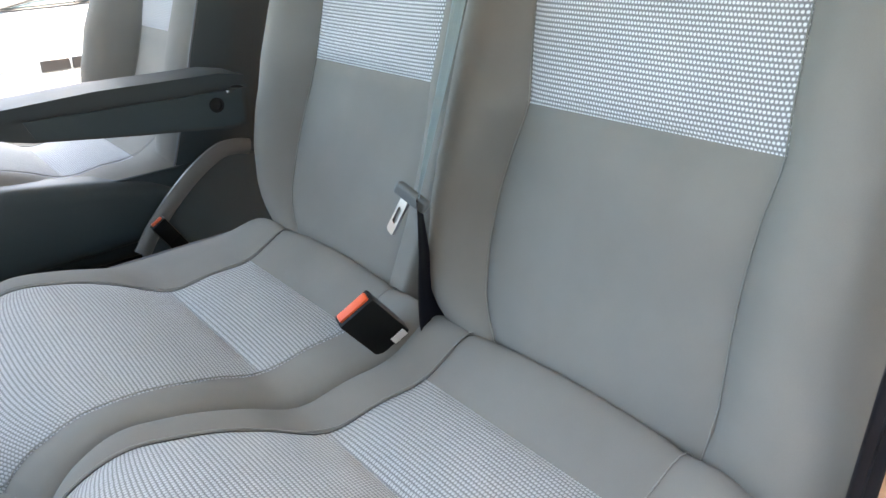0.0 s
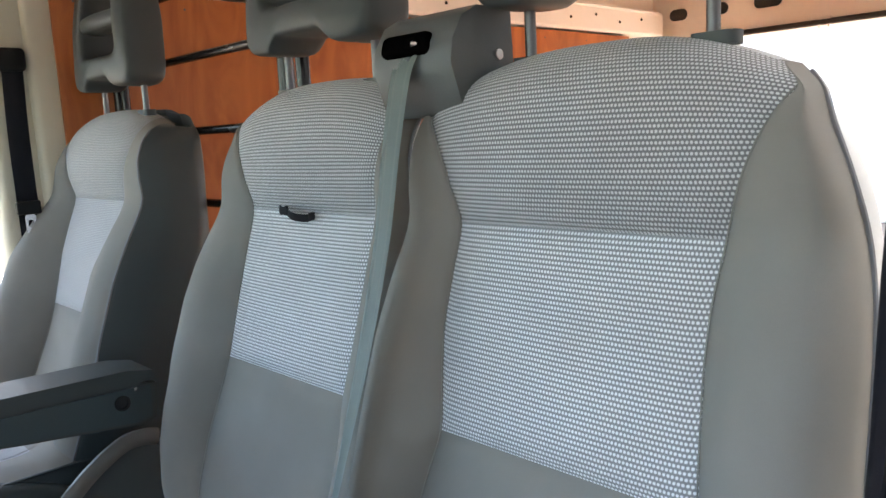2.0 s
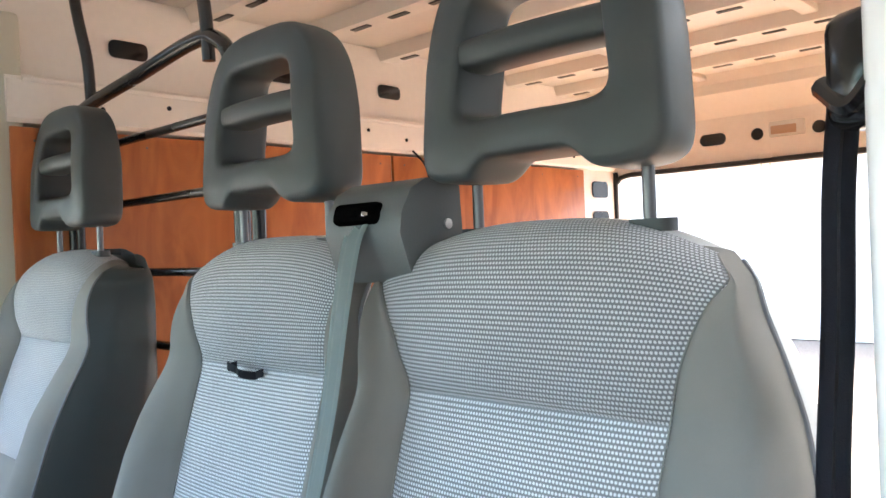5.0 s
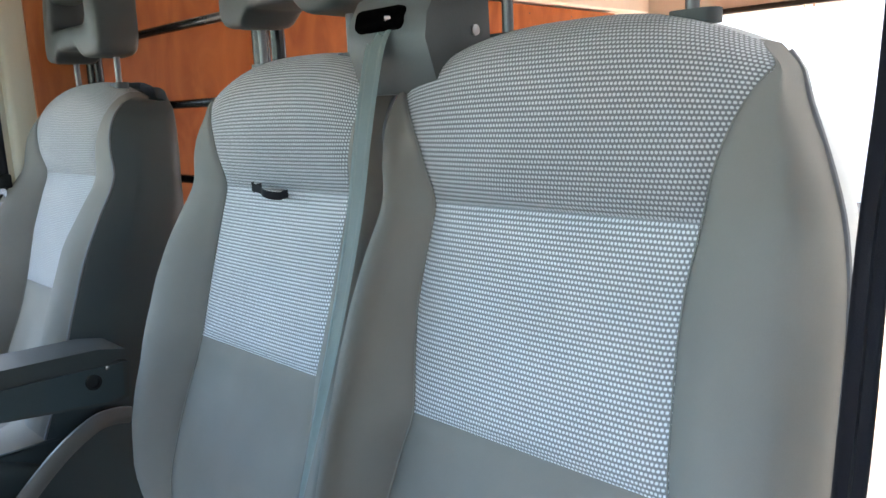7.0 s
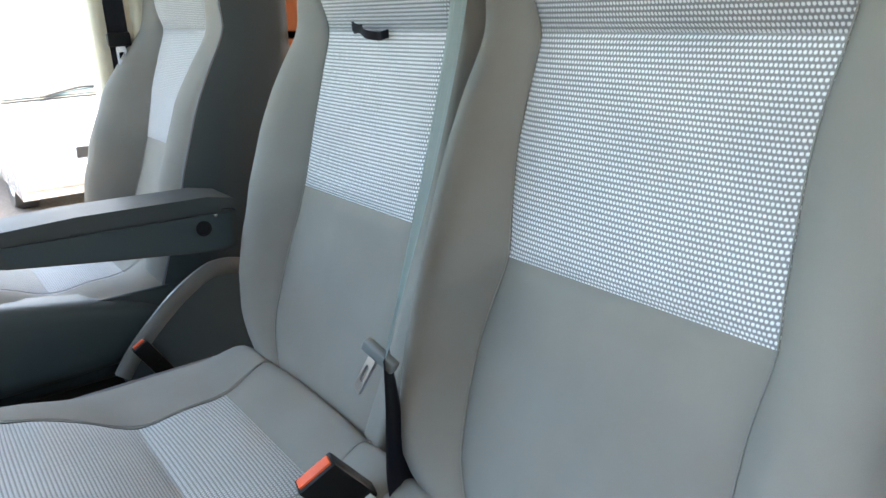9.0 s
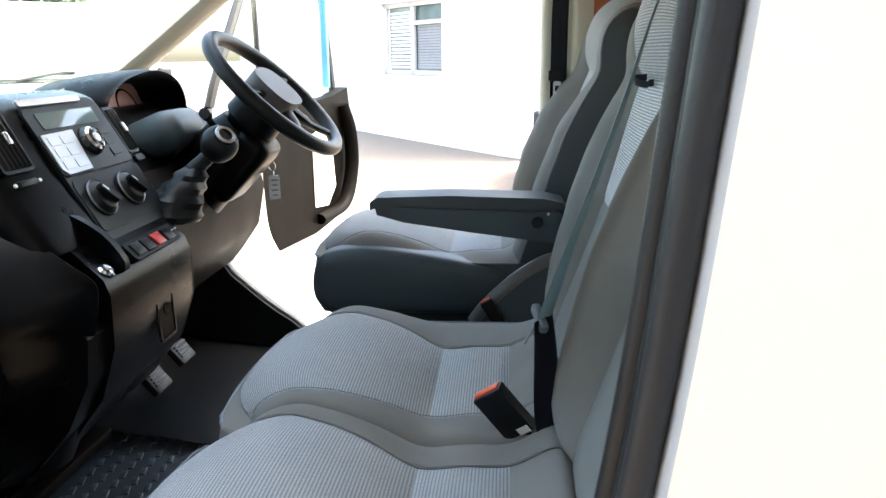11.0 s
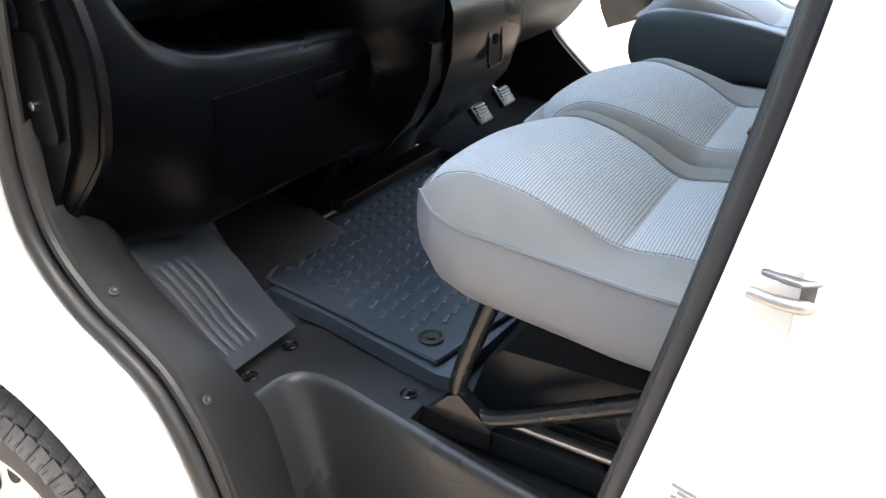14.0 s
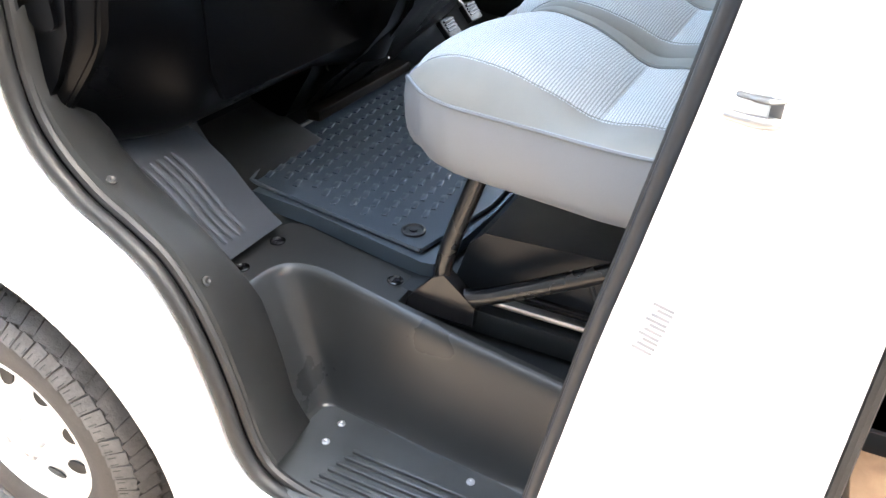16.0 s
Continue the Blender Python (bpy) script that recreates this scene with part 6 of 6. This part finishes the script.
# gear lever
gear = thing("gear_lever", (-0.93, 1.24, 1.36), "gear lever with leather boot on the dashboard", "gear lever")
boot = []
for t, r in ((0, 0.064), (0.12, 0.068), (0.25, 0.058), (0.38, 0.060), (0.5, 0.046), (0.62, 0.047), (0.74, 0.035), (0.85, 0.037), (0.94, 0.026), (1.0, 0.018)):
    c = Vector((-0.935, 1.262, 1.310)).lerp(Vector((-0.883, 1.322, 1.418)), t)
    boot.append([c + r * (math.cos(a) * Vector((0.98, 0.1, -0.16)) + math.sin(a) * Vector((-0.1, 0.99, -0.05))) * (1 + 0.09 * math.sin(5 * a + 9 * t)) for a in (2 * math.pi * k / 24 for k in range(24))])
part("boot", loft(boot), TRIM, gear, "creased black leather boot")
part("shaft", tube([(-0.890, 1.314, 1.405), (-0.872, 1.330, 1.425), (-0.852, 1.345, 1.445)], [0.020, 0.018, 0.016], 12, 4), TRIM, gear)
GM = Matrix.Translation((-0.852, 1.345, 1.440)) @ Vector((0.62, -0.42, 0.66)).to_track_quat("Z", "Y").to_matrix().to_4x4()
part("knob", lathe(spline([(0.012, -0.012), (0.020, 0.0), (0.036, 0.020), (0.042, 0.042), (0.038, 0.062), (0.026, 0.073), (0.002, 0.076)], 3), GM, 28), TRIM, gear, "smooth dark knob")
part("knob_ring", lathe([(0.024, 0.0775), (0.022, 0.0800), (0.018, 0.0800), (0.016, 0.0785)], GM, 24, False), STEEL, gear, "bright ring on the knob")
part("knob_cap", lathe([(0.027, 0.070), (0.026, 0.076), (0.018, 0.0785), (0.002, 0.079)], GM, 24), GLOSS, gear, "black shift plate")
part("gate", rbox((-0.968, 1.235, 1.350), (0.13, 0.12, 0.03), 0.012, 3, pose(0, 0, 0, 0, 40, 0)), TRIM, gear)
# pedals
for x, y, z in ((-1.035, 1.33, 0.885), (-1.035, 1.48, 0.90)):
    p = thing("pedal", (x, y, z), "rubber-faced steel foot pedal", "pedal", "foot pedals")
    pad = part("pad", rbox((x, y, z), (0.06, 0.08, 0.02), 0.006, 2, pose(0, 0, 0, 0, 50, 0)), TRIM, p, "ribbed rubber pad")
    for k in range(4):
        part("rib", rbox((x + 0.006 - 0.009 * (k - 1.5) * 0.6, y, z + 0.012 + 0.009 * (k - 1.5) * 0.9), (0.006, 0.06, 0.005), 0.001, 1, pose(0, 0, 0, 0, 50, 0)), TRIM, pad)
    part("arm", tube([(x - 0.01, y, z), (x - 0.10, y, z + 0.08), (x - 0.16, y, z + 0.22)], 0.010, 8, 4), DARKSTEEL, p, "steel pedal arm")
# white inner sill and wheel arch on the driver's side
inner = spline([(-1.16, 1.46), (-1.11, 1.24), (-1.040, 1.055), (-0.98, 0.985), (-0.889, 0.908), (-0.82, 0.860), (-0.75, 0.78), (-0.66, 0.70), (-0.50, 0.655), (0.02, 0.65)], 5)
outer = spline([(-0.955, 1.46), (-0.950, 1.25), (-0.940, 1.12), (-0.905, 1.04), (-0.880, 0.985), (-0.845, 0.860), (-0.80, 0.75), (-0.72, 0.665), (-0.50, 0.625), (0.02, 0.62)], 5)
rows = []
for (xi, zi), (xo, zo) in zip(inner, outer):
    rows.append([(xi, 1.855, zi), (xi * 0.9 + xo * 0.1 + 0.004, 1.872, zi * 0.9 + zo * 0.1 + 0.010), (xi * 0.55 + xo * 0.45 - 0.012, 1.915, zi * 0.55 + zo * 0.45 + 0.004), (xi * 0.12 + xo * 0.88, 1.965, zi * 0.12 + zo * 0.88 + 0.004), (xo + 0.004, 1.990, zo - 0.008), (xo - 0.03, 2.015, zo - 0.03)])
struct("sill_right", sheet(rows), PAINT, "white painted sill and door post on the driver's side", "sill")
struct("trim", tube([(x, 1.852, z) for x, z in inner[4:-4:3]], 0.013, 10, 3, flat=0.7), KICK, "grey edge trim along the driver's sill", "trim")
struct("trim", prism([(x, z - 0.004) for x, z in inner[:-2]] + [(-0.1, 0.55), (-1.45, 0.55), (-1.45, 1.40)], Matrix(((1, 0, 0, 0), (0, 0, -1, 1.850), (0, 1, 0, 0), (0, 0, 0, 1))), 0.022, 0.004), FLOORRUB, "black footwell side liner", "trim")
dm = thing("driver_floor_mat", (-0.95, 1.54, 0.70), "smooth blue-black rubber mat in the driver's footwell", "floor mat")
db = sheet([[(x, 1.27 + 0.545 * k / 6, z + 0.035 * max(0.0, (k - 3) / 3) ** 2) for k in range(7)] for x, z in spline([(-1.36, 0.965), (-1.25, 0.85), (-1.15, 0.785), (-1.0, 0.765), (-0.85, 0.745), (-0.70, 0.735)], 4)])
bmesh.ops.solidify(db, geom=db.faces[:], thickness=0.012)
part("sheet", db, BENCHBOX, dm)

# windscreen and its pillars
struct("window_1", merge(prism([(0.10, 0), (1.96, 0), (1.80, 0.86), (0.26, 0.86)], axes((0, 1, 0), (0.78, 0, 0.63), (-1.68, 0, 1.49)), 0.005)), GLASS, "clear windscreen", "windscreen", smooth=False).visible_shadow = False
for y0, y1, nm in ((1.97, 1.87, "pillar_front_right"), (0.05, 0.14, "pillar_front_left")):
    struct(nm, tube([(-1.62, y0, 1.47), (-1.35, y0, 1.62), (-1.0, y0 + (y1 - y0) * 0.5, 1.86), (-0.7, y1, 2.08)], 0.05, 12, 4, flat=0.75), LINING, "cream lined windscreen pillar", "pillar")
struct("beam", rbox((-0.78, 1.0, 2.08), (0.16, 1.9, 0.06), 0.02, 3, pose(0, 0, 0, 0, -35, 0)), LINING, "pale windscreen header", "beam")
part("bonnet", loft([[(-1.72, y, 1.46), (-1.72, y, 1.40), (-2.35, y, 1.0), (-2.3, y, 1.10)] for y in (0.05, 1.0, 2.0)]), PAINT, van, "short white bonnet")
part("right_wing", rbox((-1.75, 2.03, 0.9), (0.95, 0.03, 1.0), 0.02), PAINT, van)
wipers = thing("windscreen_wiper", (-1.66, 0.3, 1.44), "black windscreen wiper parked on the scuttle", "wiper")
part("blade", tube([(-1.60, 0.08, 1.475), (-1.60, 0.45, 1.485), (-1.60, 0.75, 1.485)], 0.010, 8, 4), RUBBER, wipers)
part("arm", tube([(-1.66, 0.95, 1.46), (-1.62, 0.7, 1.49), (-1.60, 0.42, 1.50)], 0.008, 8, 4), TRIM, wipers)

# driver's door, swung open
door = thing("driver_door", (-1.12, 2.02, 0.5), "open white driver's door with dark grey inner trim", "van door")
DM = axes((0.21, 0.978, 0), (0, 0, 1), (-1.12, 2.03, 0))   # x along the door, y up, z towards the rear
part("skin", prism([(0, 0.45), (0.02, 1.50), (1.0, 1.50), (1.0, 0.62), (0.92, 0.45)], DM @ Matrix.Translation((0, 0, -0.05)), 0.05, 0.01), PAINT, door, "white painted door shell")
panel = part("trim_panel", prism([(0.16, 1.08), (0.13, 1.20), (0.12, 1.40), (0.16, 1.46), (0.80, 1.50), (0.96, 1.53), (0.975, 1.46), (0.95, 1.20), (0.90, 1.06), (0.80, 0.99), (0.60, 0.965), (0.30, 0.965), (0.20, 1.0)], DM @ Matrix.Translation((0, 0, 0.002)), 0.05, 0.016, 3), DOORTRIM, door, "dark brown-grey inner trim panel")
part("pull_recess", prism([(0.60, 1.07), (0.60, 1.36), (0.76, 1.40), (0.80, 1.13), (0.72, 1.06)], DM @ Matrix.Translation((0, 0, 0.050)), 0.006, 0.003), LINING, panel, "pale recess behind the pull")
part("grab", tube([DM @ Vector(p) for p in ((0.62, 1.02, 0.06), (0.80, 1.05, 0.085), (0.89, 1.18, 0.09), (0.90, 1.34, 0.085), (0.88, 1.46, 0.06))], 0.032, 12, 6, flat=0.7), DOORTRIM, panel, "curved grab handle")
part("window_frame", tube([DM @ Vector(p) for p in ((0.03, 1.50, -0.02), (0.10, 1.62, -0.02), (0.40, 2.00, -0.04), (0.52, 2.05, -0.05), (0.90, 2.06, -0.06), (0.95, 2.02, -0.06), (0.97, 1.50, -0.02))], 0.016, 8, 3), RUBBER, door, "black window frame")
part("divider", tube([DM @ Vector((0.36, 1.50, -0.02)), DM @ Vector((0.38, 1.96, -0.04))], 0.010, 8, 1), RUBBER, door)
part("pane", prism([(0.05, 1.50), (0.40, 1.98), (0.52, 2.04), (0.92, 2.04), (0.95, 1.50)], DM @ Matrix.Translation((0, 0, -0.03)), 0.004), GLASS, door, "clear door glass", smooth=False).visible_shadow = False
part("edge_film", rbox((0, 0, 0), (0.02, 0.5, 0.03), 0.004, 2, DM @ Matrix.Translation((0.93, 1.78, -0.03))), BLUE, door, "blue strip at the window's edge")

# ---- yard: building and parked vehicles ----


def vehicle(name, at, yaw, profile, width, screen, paint, label, category, grille=None, lamps=None, mirrors=True):
    """A parked vehicle from its side profile (x forward, z up), with windscreen, side glass, wheels, lamps, wipers and mirrors."""
    m = pose(at[0], at[1], GZ, 0, 0, yaw)
    t = thing(name, m.translation, label, category, "parked vehicles")
    side = m @ Matrix(((1, 0, 0, 0), (0, 0, -1, width / 2), (0, 1, 0, 0), (0, 0, 0, 1)))
    body = part("body", prism(profile, side, width, 0.10, 4), paint, t, "", 50)
    (x0, z0), (x1, z1) = screen
    d = math.hypot(x1 - x0, z1 - z0)
    S = m @ axes((0, 1, 0), (x1 - x0, 0, z1 - z0), (x0, 0, z0))
    part("screen_seal", prism([(-width * 0.44, -0.03), (width * 0.44, -0.03), (width * 0.39, d + 0.03), (-width * 0.39, d + 0.03)], S @ Matrix.Translation((0, 0, 0.012)), 0.012, 0.0), RUBBER, body)
    part("windscreen", prism([(-width * 0.425, 0.0), (width * 0.425, 0.0), (width * 0.375, d), (-width * 0.375, d)], S @ Matrix.Translation((0, 0, 0.022)), 0.012, 0.0), DARKGLASS, body, "windscreen with pale reflections put into its colour")
    for sx in (-0.24, 0.16):
        part("wiper", tube([S @ Vector((sx * width, -0.03, 0.05)), S @ Vector(((sx + 0.2) * width, 0.07, 0.055)), S @ Vector(((sx + 0.30) * width, 0.08, 0.05))], 0.014, 6, 3), RUBBER, body)
    for s in (-1, 1):
        if mirrors:
            part("mirror", rbox(m @ Vector((x0 - 0.15, s * (width / 2 + 0.14), z0 - 0.02)), (0.12, 0.16, 0.30), 0.04, 3, m.to_3x3().to_4x4()), RUBBER, t, "black door mirror")
            part("mirror_arm", tube([m @ Vector((x0 - 0.2, s * width * 0.47, z0)), m @ Vector((x0 - 0.17, s * (width / 2 + 0.1), z0 + 0.06))], 0.03, 8, 1), RUBBER, t)
        part("side_glass", prism([(x0 - 0.25, z0 + 0.04), (x1 - 0.15, z1 - 0.06), (x1 - 0.75, z1 - 0.06), (x0 - 0.95, z0 + 0.04)], m @ Matrix(((1, 0, 0, 0), (0, 0, -s, s * (width / 2 + 0.006)), (0, 1, 0, 0), (0, 0, 0, 1))), 0.01), DARKGLASS, body)
    xs = [p[0] for p in profile]
    for x in (max(xs) - 0.85, min(xs) + 0.8):
        for s in (-1, 1):
            wp = m @ axes((1, 0, 0), (0, 0, 1) if s < 0 else (0, 0, -1), (x, s * (width / 2 - 0.02), 0.33))
            w = part("wheel", lathe([(0.20, 0.0), (0.30, 0.02), (0.33, -0.03), (0.33, -0.18), (0.2, -0.2)], wp, 28, False), TYRE, t)
            part("rim", lathe([(0.205, 0.006), (0.19, -0.02), (0.07, 0.0), (0.01, 0.004)], wp, 24, False), SILVER, w)
    fx = max(xs)
    if grille:
        z, w, h, n, gx = grille
        for k in range(n):
            part("grille_slot", rbox(m @ Vector((fx + 0.002 + gx, (k - (n - 1) / 2) * w / n, z)), (0.03, w / n - 0.02, h), 0.006, 1, m.to_3x3().to_4x4()), RUBBER, body)
    for s in (-1, 1):
        lz, lx = lamps
        part("headlamp", rbox(m @ Vector((fx - 0.06, s * width * 0.38, lz)), (0.16, 0.30, 0.22), 0.05, 3, m.to_3x3().to_4x4()), LAMP, t, "clear headlamp")
        part("fog_lamp", lathe([(0.07, 0), (0.07, 0.03), (0.05, 0.035), (0.01, 0.02)], m @ axes((0, 1, 0), (0, 0, 1), (fx - 0.03, s * width * 0.33, lx)), 20), LAMP, t, "round fog lamp")
    part("bumper", rbox(m @ Vector((fx + 0.01, 0, 0.42)), (0.12, width * 0.98, 0.24), 0.05, 3, m.to_3x3().to_4x4()), paint if category == "car" else TRIM, t)
    part("blank_plate", rbox(m @ Vector((fx + 0.075, 0, 0.42)), (0.012, 0.52, 0.11), 0.003, 1, m.to_3x3().to_4x4()), PAPER, t, "plain number plate")
    return t


box_van = [(0, 0.25), (0.02, 0.8), (-0.03, 1.22), (-0.12, 1.42), (-0.45, 1.575), (-1.05, 2.50), (-1.35, 2.68), (-5.2, 2.72), (-5.25, 0.3)]
slope_van = [(0, 0.25), (0.02, 0.85), (-0.10, 1.1), (-0.75, 1.50), (-1.55, 2.27), (-1.9, 2.42), (-5.4, 2.47), (-5.45, 0.3)]
low_van = [(0, 0.25), (0.02, 0.75), (-0.08, 1.0), (-0.85, 1.36), (-1.45, 1.95), (-1.8, 2.06), (-4.4, 2.08), (-4.45, 0.3)]
saloon = [(0, 0.22), (0.03, 0.5), (-0.05, 0.72), (-0.25, 0.84), (-1.05, 0.98), (-1.75, 1.42), (-2.2, 1.48), (-3.2, 1.44), (-4.0, 0.98), (-4.2, 0.9), (-4.25, 0.3)]
yaw1 = math.degrees(math.atan2(-0.66, 0.75))
vehicle("parked_van", (-4.02, 3.28), yaw1, box_van, 1.86, ((-0.50, 1.62), (-1.03, 2.44)), PAINT, "white boxy van parked facing the cab", "van", (1.505, 1.0, 0.05, 4, -0.28), (0.95, 0.5))
vehicle("parked_van", (-4.45, 7.15), yaw1 - 8, slope_van, 1.95, ((-0.80, 1.54), (-1.53, 2.24)), PAINT, "white slope-nosed van parked in the yard", "van", (0.75, 0.9, 0.12, 3, 0.0), (0.9, 0.45))
vehicle("parked_van", (-7.35, 3.75), yaw1 + 6, low_van, 1.80, ((-0.90, 1.42), (-1.43, 1.92)), PAINT, "low white van parked beyond the boxy van", "van", (0.72, 0.8, 0.10, 3, 0.0), (0.80, 0.42))
vehicle("parked_car", (-11.5, 6.2), yaw1 + 2, saloon, 1.75, ((-1.10, 1.0), (-1.74, 1.40)), PAINT, "white car parked at the back of the yard", "car", (0.62, 0.8, 0.08, 3, 0.0), (0.68, 0.40))
vehicle("parked_car", (1.25, 7.6), -90, saloon, 1.78, ((-1.10, 1.0), (-1.74, 1.40)), BLUECAR, "silver-grey car parked beyond the driver's door", "car", (0.60, 0.8, 0.10, 3, 0.0), (0.70, 0.46))

# rendered building with a blind-filled window
W0, WD = Vector((0.15, 12.9, GZ)), Vector((-0.589, 0.808, 0))
WM = axes(WD, (0, 0, 1), W0)   # x along the wall, y up, z towards the yard or away
away = WM.to_3x3() @ Vector((0, 0, 1))
if away.dot(Vector((0, 1, 0))) > 0:
    WM = WM @ Matrix.Rotation(math.pi, 4, "Y")
    WM = axes(-WD, (0, 0, 1), W0)
    SGN = -1
else:
    SGN = 1
k0, k1, z0, z1 = 2.75, 5.35, 1.27 - GZ, 2.78 - GZ


def wx(a, b, za, zb, d0, d1, bevel=0.0):
    """A block of the wall between a and b along it, za and zb up, d0 to d1 out of its face."""
    lo, hi = min(SGN * a, SGN * b), max(SGN * a, SGN * b)
    return prism([(lo, za), (hi, za), (hi, zb), (lo, zb)], WM @ Matrix.Translation((0, 0, d0)), d1 - d0, bevel)


building = thing("yard_building", W0, "pale rendered building with a small window", "building")
for piece in (wx(0, k0, 0, 5, -0.3, 0), wx(k1, 16, 0, 5, -0.3, 0), wx(k0, k1, 0, z0, -0.3, 0), wx(k0, k1, z1, 5, -0.3, 0)):
    part("wall", piece, WALLP, building, "pale rough rendered wall", smooth=False)
part("roof_edge", wx(-0.2, 16, 5, 5.25, -0.5, 0.3, 0.02), STONE, building)
part("end_wall", prism([(-0.3, 0), (-9, 0), (-9, 5), (-0.3, 5)], WM @ Matrix(((0, 0, 1, 0), (0, 1, 0, 0), (1, 0, 0, 0), (0, 0, 0, 1))), 0.3), WALLP, building, smooth=False)
for k in range(9):
    part("quoin", wx(-0.03, 0.42 if k % 2 else 0.62, 0.02 + 0.5 * k, 0.50 + 0.5 * k, -0.05, 0.025, 0.012), STONE, building, "pinkish corner stone")
win = part("window", merge(wx(k0, k0 + 0.12, z0, z1, -0.14, -0.08), wx(k1 - 0.12, k1, z0, z1, -0.14, -0.08), wx(k0, k1, z0, z0 + 0.10, -0.14, -0.08), wx(k0, k1, z1 - 0.10, z1, -0.14, -0.08), wx(4.0, 4.14, z0, z1, -0.14, -0.08), wx(k0, 4.0, z1 - 0.48, z1 - 0.40, -0.14, -0.08)), FRAMEPAINT, building, "white window frame, greyed for its shadow lines", smooth=False)
part("pane", wx(k0 + 0.1, k1 - 0.1, z0 + 0.08, z1 - 0.08, -0.20, -0.17), DARKGLASS, win, "dim window glass", smooth=False)
part("sill", wx(k0 - 0.1, k1 + 0.1, z0 - 0.10, z0, -0.1, 0.08, 0.015), STONE, win, "stone sill")
for side, (a, b) in enumerate(((k0 + 0.2, 3.95), (4.2, k1 - 0.2))):
    n = 16
    for k in range(n):
        zz = z0 + 0.14 + (z1 - z0 - (0.62 if side == 0 else 0.30)) * k / n
        part("blind_slat", wx(a, b, zz, zz + 0.045, -0.165, -0.150), FADED if side == 0 else PAPER, win)
hut = thing("far_building", (13, 2, GZ), "pale building behind the van with a gutter", "building")
part("wall", rbox((13.2, 1, 2.2), (0.3, 16, 4.6), 0.02), WALLP, hut)
part("gutter", tube([(12.95, -6, 4.45), (12.95, 9, 4.45)], 0.07, 8, 1), LAMP, hut)
# green clad shed and trees at the back
shed = thing("green_shed", (-30, 20, GZ), "green clad shed at the far end of the yard", "shed")
sm = pose(-26, 14, GZ, 0, 0, yaw1)
part("cladding", rbox(sm @ Vector((0, 0, 2.6)), (0.3, 20, 5.2), 0.02, 1, sm.to_3x3().to_4x4()), GREENSHEET, shed)
for k in range(30):
    part("rib", rbox(sm @ Vector((0.17, -9.7 + 0.67 * k, 2.6)), (0.06, 0.08, 5.2), 0.0, 1, sm.to_3x3().to_4x4()), GREENSHEET, shed)
random.seed(4)
for cx, cy, h in ((-24, 24, 7.5), (-30, 6, 8.5), (-17, 27, 7.0)):
    tree = thing("tree", (cx, cy, GZ), "leafy broad tree behind the yard", "tree", "yard trees")
    part("trunk", tube([(cx, cy, GZ), (cx + 0.1, cy, 1.5), (cx - 0.1, cy + 0.1, h * 0.5), (cx, cy, h * 0.85)], [0.28, 0.22, 0.14, 0.05], 10, 4), BROWN, tree)
    for k in range(5):
        a = 1.26 * k
        part("limb", tube([(cx, cy, h * 0.4), (cx + 0.9 * math.cos(a), cy + 0.9 * math.sin(a), h * 0.55), (cx + 1.7 * math.cos(a), cy + 1.7 * math.sin(a), h * 0.68)], [0.10, 0.06, 0.03], 6, 3), BROWN, tree)
    vv, ff = [], []
    for k in range(2600):
        u = Vector((random.gauss(0, 1), random.gauss(0, 1), random.gauss(0, 1))).normalized()
        r = random.uniform(0.55, 1.0) * (1 + 0.35 * noise.noise(u * 2.2 + Vector((cx, cy, 0))))
        c = Vector((cx, cy, h * 0.68)) + Vector((u.x * 2.5, u.y * 2.5, u.z * h * 0.32)) * r
        q = Euler((random.uniform(0, 6), random.uniform(0, 6), random.uniform(0, 6))).to_matrix()
        b = len(vv)
        for dx, dy in ((-0.12, 0), (0, 0.06), (0.12, 0), (0, -0.06)):
            vv.append(c + q @ Vector((dx, dy, 0)))
        ff.append((b, b + 1, b + 2, b + 3))
    me = bpy.data.meshes.new("crown")
    me.from_pydata([tuple(v) for v in vv], [], ff)
    me.materials.append(LEAF)
    cr = new("crown", me)
    cr.parent = tree
    cr.matrix_parent_inverse = tree.matrix_basis.inverted()
    cr["label"] = "dark green leafy crown"
